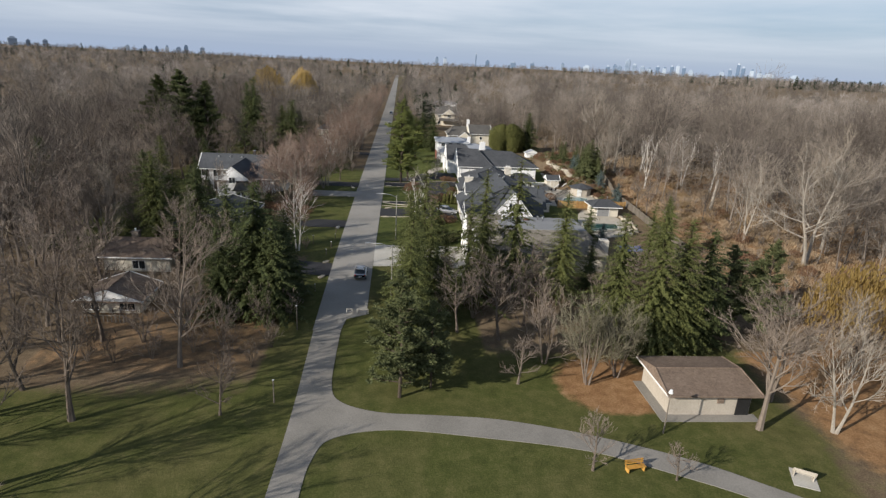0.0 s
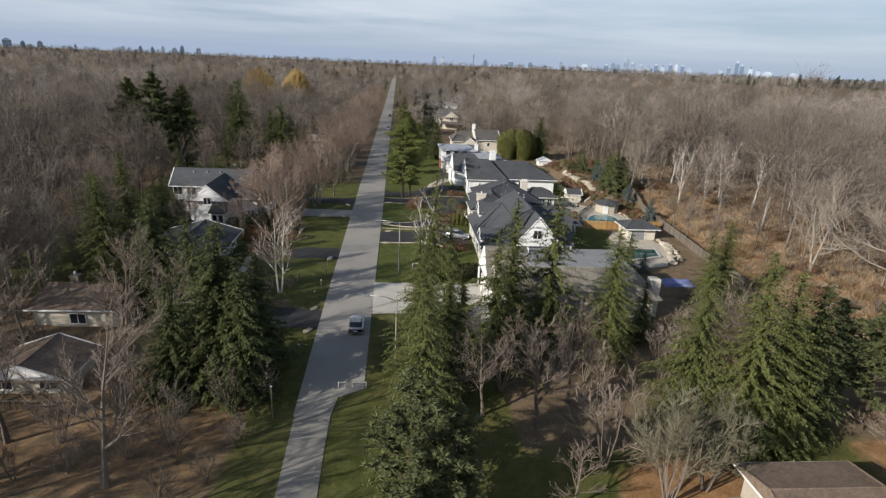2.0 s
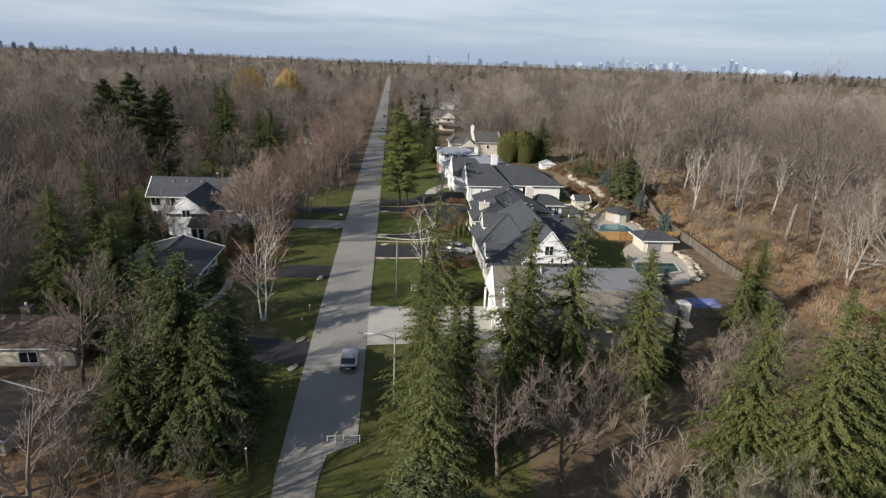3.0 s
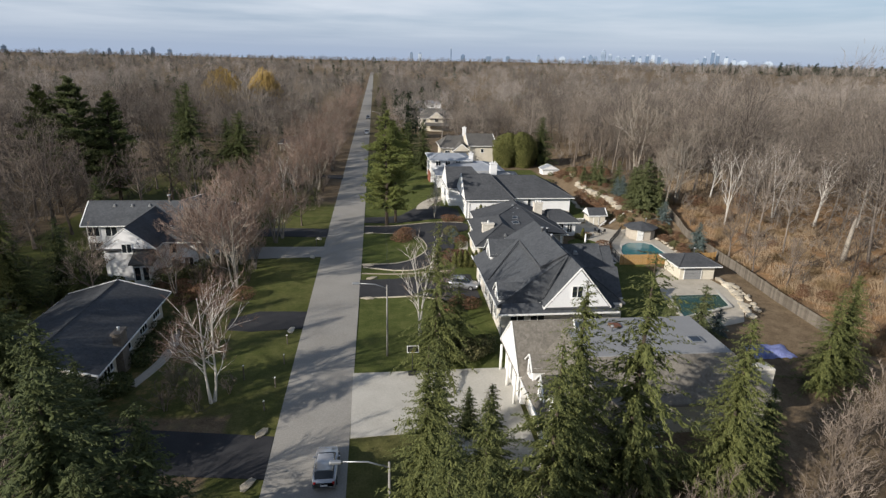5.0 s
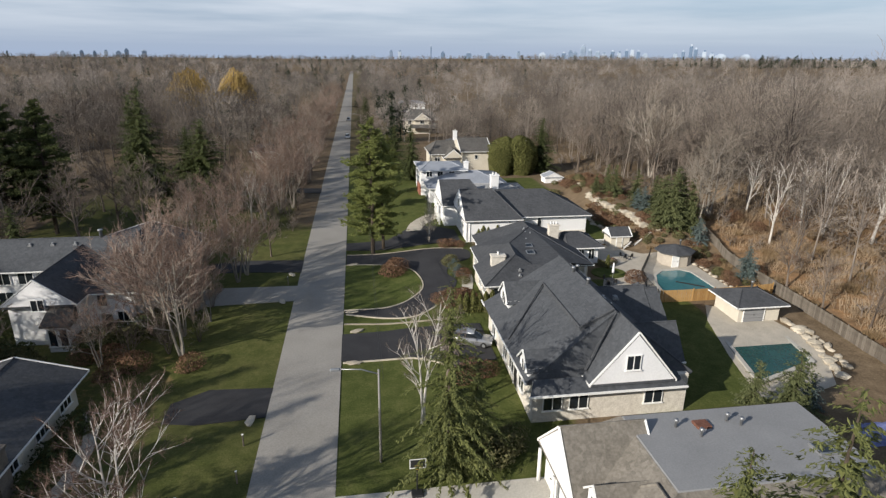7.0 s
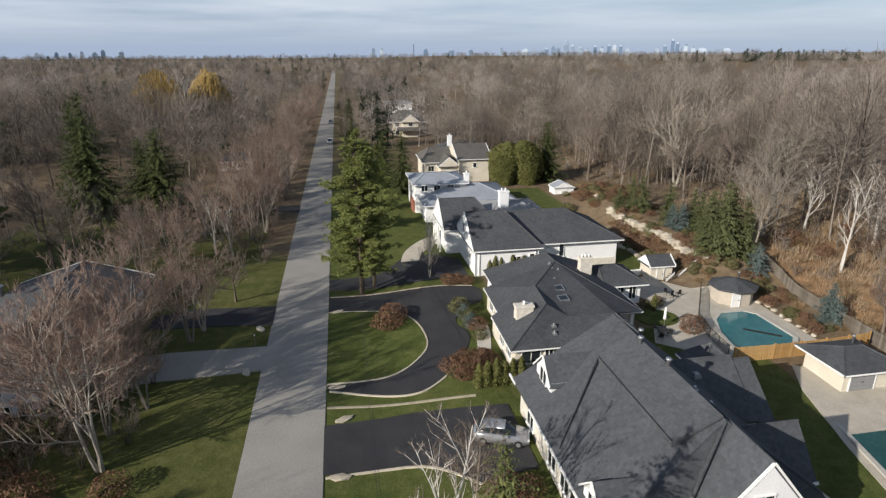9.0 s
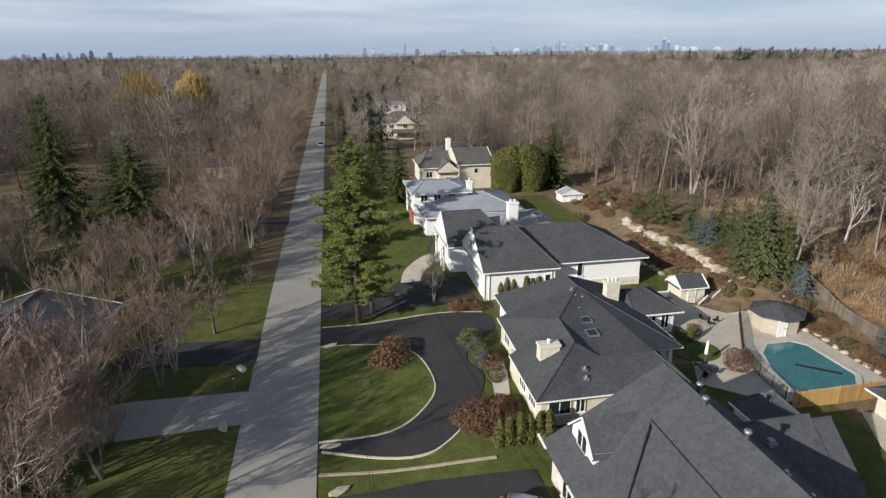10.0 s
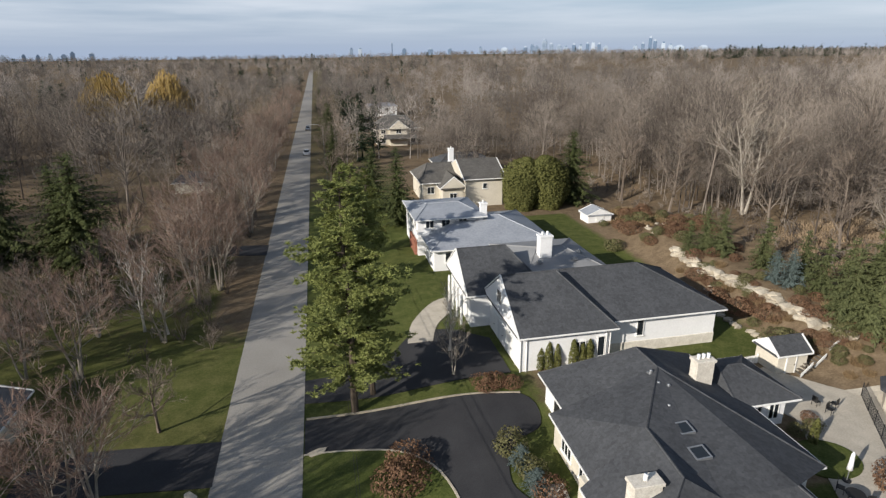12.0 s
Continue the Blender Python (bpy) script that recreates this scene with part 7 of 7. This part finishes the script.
rock_row([(49.5, 178), (52.5, 184), (51, 190), (54, 195)], 1.6, 0.9, "terrace wall rocks", "pale limestone rock on a planted slope")
rock_row([(47.4, 182), (49.5, 188), (48.5, 194)], 1.8, 0.8, "terrace wall rocks", "pale limestone rock on a planted slope")
rock_row([(49.0, 119), (48.8, 114), (47.2, 110), (46.6, 107)], 0.8, 1.1, "pool border rocks", "pale limestone boulder at the pool")
rock_row([(49.8, 117.4), (49.6, 112.4), (48.2, 108.4)], 1.0, 0.9, "pool border rocks", "pale limestone boulder at the pool")
rock_row([(48.9, 138.4), (48.9, 128)], 1.3, 0.6, "pool border rocks", "pale limestone boulder at the pool")
for x, y in ((-11.2, 143.6), (-11.4, 134.0), (-2.6, 129.9), (-2.4, 146.6), (-11.3, 108.3), (-11.2, 88.9), (-11.2, 82.6), (-2.0, 124.6), (-2.4, 117.4)):
    ob = new("kerb_stone", ROCKS[int(abs(x * 7 + y)) % 5])
    ob.matrix_basis = pose(x, y, gz(x, y) + 0.08, 0, 0, x * 50 + y) @ Matrix.Diagonal((1.9, 0.9, 0.55, 1))
    tagged(ob, "pale flat stone at a driveway mouth", "stone", "driveway mouth stones")


def board_fence(label, pts, mat, height=1.8, board=0.3):
    x0, y0 = pts[0]
    ob = thing("fence", pose(x0, y0, gz(x0, y0)), label, "fence", "", "")
    plank = Geo().box(-board / 2 + 0.01, board / 2 - 0.01, -0.015, 0.015, 0.0, height, 0.008).mesh("board", mat)
    post = Geo().box(-0.06, 0.06, -0.06, 0.06, -0.2, height + 0.1, 0.015).mesh("post", mat)
    for (ax, ay), (bx, by) in zip(pts, pts[1:]):
        ln = math.hypot(bx - ax, by - ay)
        a = math.degrees(math.atan2(by - ay, bx - ax))
        n = int(ln / board)
        for i in range(n):
            x, y = ax + (bx - ax) * (i + 0.5) / n, ay + (by - ay) * (i + 0.5) / n
            part("board", plank, mat, ob, at=pose(x - x0, y - y0, gz(x, y) - gz(x0, y0) - 0.05, 0, 0, a))
        m = max(1, int(ln / 2.4))
        for i in range(m + 1):
            x, y = ax + (bx - ax) * i / m, ay + (by - ay) * i / m
            part("post", post, mat, ob, at=pose(x - x0, y - y0, gz(x, y) - gz(x0, y0), 0, 0, a))
    return ob


board_fence("weathered grey board fence along the woodland", [(53.5, 98), (53.0, 112), (53.2, 122), (53.6, 132), (54.6, 142), (54.2, 147)], M_fence, 1.7, 0.35)
board_fence("golden cedar board fence between two pools", [(36.6, 126.0), (41, 125.9), (47, 126.0), (52.6, 126.4)], M_fence_new, 1.7, 0.3)
board_fence("low white picket fence at a lawn edge", [(35.6, 149.2), (39, 149.4)], M_trim, 0.9, 0.25)
for k in range(3):
    st = thing("garden_stair", pose(41.0 + 2.2 * k, 146.2 + 0.8 * k, gz(41.0 + 2.2 * k, 146.2 + 0.8 * k)), "white timber stair up the terrace slope", "stair", "terrace stairs")
    part("stringer", Geo().add([(0, 0, 0), (1.3, 0.2, 1.0), (1.3, 0.2, 1.3), (0, 0, 0.35), (0.03, 0.08, 0), (1.33, 0.28, 1.0), (1.33, 0.28, 1.3), (0.03, 0.08, 0.35)], [(0, 1, 2, 3), (7, 6, 5, 4), (3, 2, 6, 7), (0, 3, 7, 4), (1, 5, 6, 2)]), M_trim, st)
    for q in range(4):
        part("tread", Geo().box(0.1 + 0.3 * q, 0.4 + 0.3 * q, 0.05, 1.0, 0.1 + 0.22 * q, 0.15 + 0.22 * q), M_fence, st)
umb = thing("closed_parasol", pose(33.8, 134.2, gz(33.8, 134.2)), "closed white garden parasol on a terrace", "parasol")
part("pole", Geo().tube([(0, 0, 0), (0, 0, 2.5)], [0.03, 0.03], 6), M_metal, umb)
part("canopy", Geo().tube([(0, 0, 1.0), (0, 0, 1.4), (0, 0, 2.3), (0, 0, 2.5)], [0.2, 0.17, 0.12, 0.02], 8), M_white, umb, shade=True)
part("base", Geo().tube([(0, 0, 0.05), (0, 0, 0.14)], [0.3, 0.26], 12), M_black, umb)


def garden_chair(x, y, a):
    ob = thing("garden_chair", pose(x, y, gz(x, y) + 0.07, 0, 0, a), "dark metal garden chair on a terrace", "chair", "terrace chairs")
    part("seat", Geo().box(-0.25, 0.25, -0.25, 0.25, 0.4, 0.45, 0.03), M_black, ob)
    part("backrest", Geo().box(-0.25, 0.25, 0.21, 0.25, 0.45, 0.95, 0.01), M_black, ob)
    for sx in (-0.22, 0.22):
        for sy in (-0.22, 0.22):
            part("leg", Geo().tube([(sx, sy, 0), (sx, sy, 0.4)], [0.02, 0.02], 5), M_black, ob)


for x, y, a in ((39.0, 141.0, 20), (40.0, 141.6, 200), (38.8, 142.2, 100), (32.4, 133.4, 40), (33.2, 132.0, 160), (31.8, 131.4, 300)):
    garden_chair(x, y, a)

garden_lawn = slab("lawn_patch", [(34.2 + 2.5 * math.cos(radians(12 * k)), 136.4 + 2.1 * math.sin(radians(12 * k))) for k in range(30)], M_ground, 0.13, 2.0, label="small round green lawn on a terrace", category="lawn")
gc = garden_lawn.data.color_attributes.new("cover", "FLOAT_COLOR", "POINT")
gc.data.foreach_set("color", [1.0, 0.0, 1.0, 1.0] * len(garden_lawn.data.vertices))
plant(K_column, 34.8, 138.2, 0.85, 20, "yellow-green columnar shrub beside a small lawn")
tb = thing("garden_table", pose(32.5, 132.4, gz(32.5, 132.4) + 0.07), "dark round metal garden table on a terrace", "table")
part("tabletop", Geo().tube([(0, 0, 0.7), (0, 0, 0.74)], [0.6, 0.6], 16), M_black, tb)
for k in range(3):
    a = 2.094 * k
    part("leg", Geo().tube([(0.4 * math.cos(a), 0.4 * math.sin(a), 0), (0.15 * math.cos(a), 0.15 * math.sin(a), 0.7)], [0.025, 0.025], 5), M_black, tb)


def rail_fence(label, pts, mat, height=1.3, gap=0.16):
    """A metal pool fence: posts, two rails a bay and thin upright bars."""
    x0, y0 = pts[0]
    ob = thing("pool_fence", pose(x0, y0, gz(x0, y0)), label, "fence")
    bar = Geo().box(-0.012, 0.012, -0.012, 0.012, 0.08, height - 0.05).mesh("bar", mat)
    post = Geo().box(-0.035, 0.035, -0.035, 0.035, -0.2, height + 0.06, 0.01).mesh("post", mat)
    for (ax, ay), (bx, by) in zip(pts, pts[1:]):
        ln = math.hypot(bx - ax, by - ay)
        a = math.degrees(math.atan2(by - ay, bx - ax))
        n = max(1, int(ln / 1.8))
        for i in range(n + 1):
            x, y = ax + (bx - ax) * i / n, ay + (by - ay) * i / n
            part("post", post, mat, ob, at=pose(x - x0, y - y0, gz(x, y) - gz(x0, y0)))
        for z in (0.14, height - 0.08):
            part("rail", Geo().tube([(ax - x0, ay - y0, gz(ax, ay) - gz(x0, y0) + z), (bx - x0, by - y0, gz(bx, by) - gz(x0, y0) + z)], [0.025, 0.025], 4), mat, ob)
        m = int(ln / gap)
        for i in range(m):
            x, y = ax + (bx - ax) * (i + 0.5) / m, ay + (by - ay) * (i + 0.5) / m
            part("bar", bar, mat, ob, at=pose(x - x0, y - y0, gz(x, y) - gz(x0, y0), 0, 0, a))
    return ob


rail_fence("black metal pool fence between terrace and pool", [(43.6, 142.4), (42.4, 140.6), (40.2, 137.4), (38.4, 134.8), (37.3, 131.0), (36.9, 127.2)], M_black)

# ---------------------------------------------------------------- street furniture and park


M_pole = surface("weathered_pole", (0.2, 0.19, 0.175), (0.32, 0.31, 0.29), 2, 0.8, 0.1, 10)


def street_lamp(x, y, reach=2.9, h=8.4):
    ob = thing("street_lamp", pose(x, y, gz(x, y)), "grey steel street lamp with an arm over the road", "street lamp", "street lamps")
    part("pole", Geo().tube([(0, 0, -0.1), (0, 0, h * 0.6), (0, 0, h)], [0.12, 0.095, 0.07], 10), M_pole, ob, shade=True)
    part("arm", Geo().tube([(0, 0, h - 0.4), (-reach * 0.45, 0, h + 0.1), (-reach, 0, h + 0.22)], [0.06, 0.05, 0.04], 7), M_metal, ob, shade=True)
    part("lamp_head", Geo().box(-reach - 0.7, -reach + 0.05, -0.14, 0.14, h + 0.14, h + 0.3, 0.06), M_metal, ob)
    return ob


street_lamp(-0.1, 101.5)
street_lamp(-0.5, 74.4)
street_lamp(0.6, 290.0, 3.4, 9.0)
for x0, z0 in ((0.05, 8.2), (0.25, 7.6)):
    pts = []
    for i in range(13):
        t = i / 12
        pts.append((x0 + 0.5 * t, 101.5 + 188.5 * t, z0 - 4 * 2.2 * t * (1 - t)))
    tagged(new("cable", Geo().tube(pts, [0.018] * 13, 4).mesh("cable", M_black)), "thin sagging overhead cable along the street", "cable")

for gx, gw in ((-6.3, 0.7), (-4.9, 1.4)):
    gate = thing("road_barrier", pose(gx, 70.6, gz(gx, 70.6)), "low white barrier beside the road end", "barrier", "road barriers")
    part("rail", Geo().tube([(0, 0, 0.68), (gw, 0.05, 0.68)], [0.045, 0.045], 6), M_concrete, gate)
    part("rail", Geo().tube([(0, 0, 0.3), (gw, 0.05, 0.3)], [0.03, 0.03], 6), M_metal, gate)
    for x in (0, gw):
        part("post", Geo().box(x - 0.05, x + 0.05, -0.04, 0.08, -0.1, 0.75, 0.02), M_concrete, gate)
for x, y, hh in ((-11.6, 50.2, 2.5), (-11.4, 77.5, 1.1), (-11.2, 96, 1.1), (-11.0, 100.5, 1.1), (-11.3, 105, 1.1), (-11.3, 139.8, 1.2), (-14.5, 97.6, 1.6), (-11.6, 92.2, 1.0), (-12.0, 66, 3.2)):
    ob = thing("marker_post", pose(x, y, gz(x, y)), "weathered wooden marker post on the verge", "post", "verge posts")
    part("post", Geo().box(-0.06, 0.06, -0.06, 0.06, -0.2, hh, 0.02), M_fence, ob)
    part("cap", Geo().box(-0.08, 0.08, -0.08, 0.08, hh, hh + 0.06, 0.02), M_trim, ob)
lp = thing("park_lamp", pose(25.9, 45.2, gz(25.9, 45.2)), "slim park lamp post beside the hut", "lamp post")
part("pole", Geo().tube([(0, 0, -0.1), (0, 0, 4.3)], [0.08, 0.06], 8), M_fence, lp)
part("lamp_head", Geo().tube([(0, 0, 4.3), (0, 0, 4.4), (0, 0, 4.75)], [0.1, 0.22, 0.12], 10), M_trim, lp)


def bench(x, y, a, mat, label):
    ob = thing("park_bench", pose(x, y, gz(x, y) + 0.05, 0, 0, a), label, "bench", "park benches")
    for i in range(4):
        part("seat_slat", Geo().box(-0.9, 0.9, -0.25 + 0.13 * i, -0.14 + 0.13 * i, 0.42, 0.46, 0.01), mat, ob)
    for i in range(3):
        part("back_slat", Geo().box(-0.9, 0.9, 0.27 + 0.03 * i, 0.31 + 0.03 * i, 0.55 + 0.14 * i, 0.66 + 0.14 * i, 0.01), mat, ob)
    for sx in (-0.75, 0.75):
        part("leg", Geo().box(sx - 0.05, sx + 0.05, -0.25, 0.3, 0.0, 0.42, 0.02), mat, ob)
        part("back_post", Geo().box(sx - 0.04, sx + 0.04, 0.3, 0.38, 0.3, 0.95, 0.01), mat, ob)


bench(21.0, 39.9, 10, M_bench, "orange-stained wooden park bench on the grass")
slab("pad", [(34.2, 38.0), (36.0, 37.2), (37.0, 39.4), (35.2, 40.2)], M_concrete, 0.06, 3, label="concrete pad under a bench", category="paving")
bench(35.6, 38.9, 150, M_paving, "weathered pale park bench on a concrete pad")


def car(x, y, a, mat, label):
    """A family car; local -y is its rear."""
    ob = thing("car", pose(x, y, gz(x, y) + 0.06, 0, 0, a), label, "car", "parked cars")

    def loft(sections, m, name, parent=None, lab=""):
        g = Geo()
        v = []
        for yy, hw, z0, z1 in sections:
            v += [(-hw, yy, z0), (-hw, yy, z1 - 0.08), (-hw + 0.1, yy, z1), (hw - 0.1, yy, z1), (hw, yy, z1 - 0.08), (hw, yy, z0)]
        f = []
        for i in range(len(sections) - 1):
            for k in range(6):
                j = (k + 1) % 6
                f.append((i * 6 + k, i * 6 + j, (i + 1) * 6 + j, (i + 1) * 6 + k))
        f += [tuple(range(6)), tuple(range(len(v) - 1, len(v) - 7, -1))]
        return part(name, g.add(v, f), m, parent or ob, lab, True)

    loft([(-2.25, 0.78, 0.4, 0.85), (-2.15, 0.88, 0.3, 1.0), (-1.2, 0.92, 0.25, 1.02), (0.9, 0.92, 0.25, 0.98), (1.9, 0.88, 0.28, 0.86), (2.25, 0.74, 0.36, 0.7)], mat, "body")
    loft([(-2.0, 0.7, 0.95, 1.05), (-1.75, 0.72, 0.95, 1.5), (-0.6, 0.72, 0.95, 1.56), (0.35, 0.7, 0.95, 1.5), (1.15, 0.7, 0.95, 1.0)], M_glass, "cabin", None, "dark car windows")
    loft([(-1.7, 0.66, 1.48, 1.56), (-0.6, 0.68, 1.5, 1.62), (0.3, 0.64, 1.46, 1.55)], mat, "roof")
    for sx in (-1, 1):
        for yy in (-1.4, 1.4):
            wv = part("wheel", Geo().tube([(sx * 0.72, yy, 0.33), (sx * 0.94, yy, 0.33)], [0.33, 0.33], 14), M_rubber, ob)
            part("rim", Geo().tube([(sx * 0.9, yy, 0.33), (sx * 0.955, yy, 0.33)], [0.2, 0.18], 10), M_metal, wv)
        part("tail_light", Geo().box(sx * 0.7 - 0.1, sx * 0.7 + 0.1, -2.27, -2.12, 0.75, 0.92, 0.02), M_lamp_red, ob)
        part("headlight", Geo().box(sx * 0.6 - 0.13, sx * 0.6 + 0.13, 2.08, 2.25, 0.62, 0.72, 0.02), M_lamp_clear, ob)
        part("mirror", Geo().box(sx * 1.0 - 0.09, sx * 1.0 + 0.09, 0.5, 0.66, 0.95, 1.08, 0.03), mat, ob)
    part("number_plate", Geo().box(-0.26, 0.26, -2.285, -2.24, 0.55, 0.67), M_trim, ob)


car(-5.3, 83.6, 0, M_car_silver, "silver hatchback parked at the side of the street")
car(-4.7, 290, 180, M_car_white, "white car far along the street")
car(-4.9, 352, 180, M_car_silver, "silver car far along the street")
car(10.6, 118.6, 250, M_car_silver, "silver car parked in a dark driveway")

hoop = thing("basketball_hoop", pose(2.4, 97.4, gz(2.4, 97.4)), "portable basketball hoop beside a driveway", "hoop")
part("base", Geo().box(-0.45, 0.45, -0.3, 0.5, 0, 0.25, 0.08), M_black, hoop)
part("pole", Geo().tube([(0, 0.3, 0.2), (0, 0.2, 2.6), (0, -0.2, 3.1)], [0.06, 0.05, 0.05], 8), M_black, hoop)
bb = part("backboard", Geo().box(-0.6, 0.6, -0.28, -0.24, 2.7, 3.5, 0.02), M_black, hoop)
part("border", Geo().box(-0.6, 0.6, -0.3, -0.285, 3.44, 3.5).box(-0.6, 0.6, -0.3, -0.285, 2.7, 2.76).box(-0.6, -0.54, -0.3, -0.285, 2.76, 3.44).box(0.54, 0.6, -0.3, -0.285, 2.76, 3.44), M_trim, bb)
part("ring", Geo().tube([(0.23 * math.cos(k * 0.5236), -0.52 + 0.23 * math.sin(k * 0.5236), 2.95) for k in range(13)], [0.02] * 13, 4), M_bench, hoop)
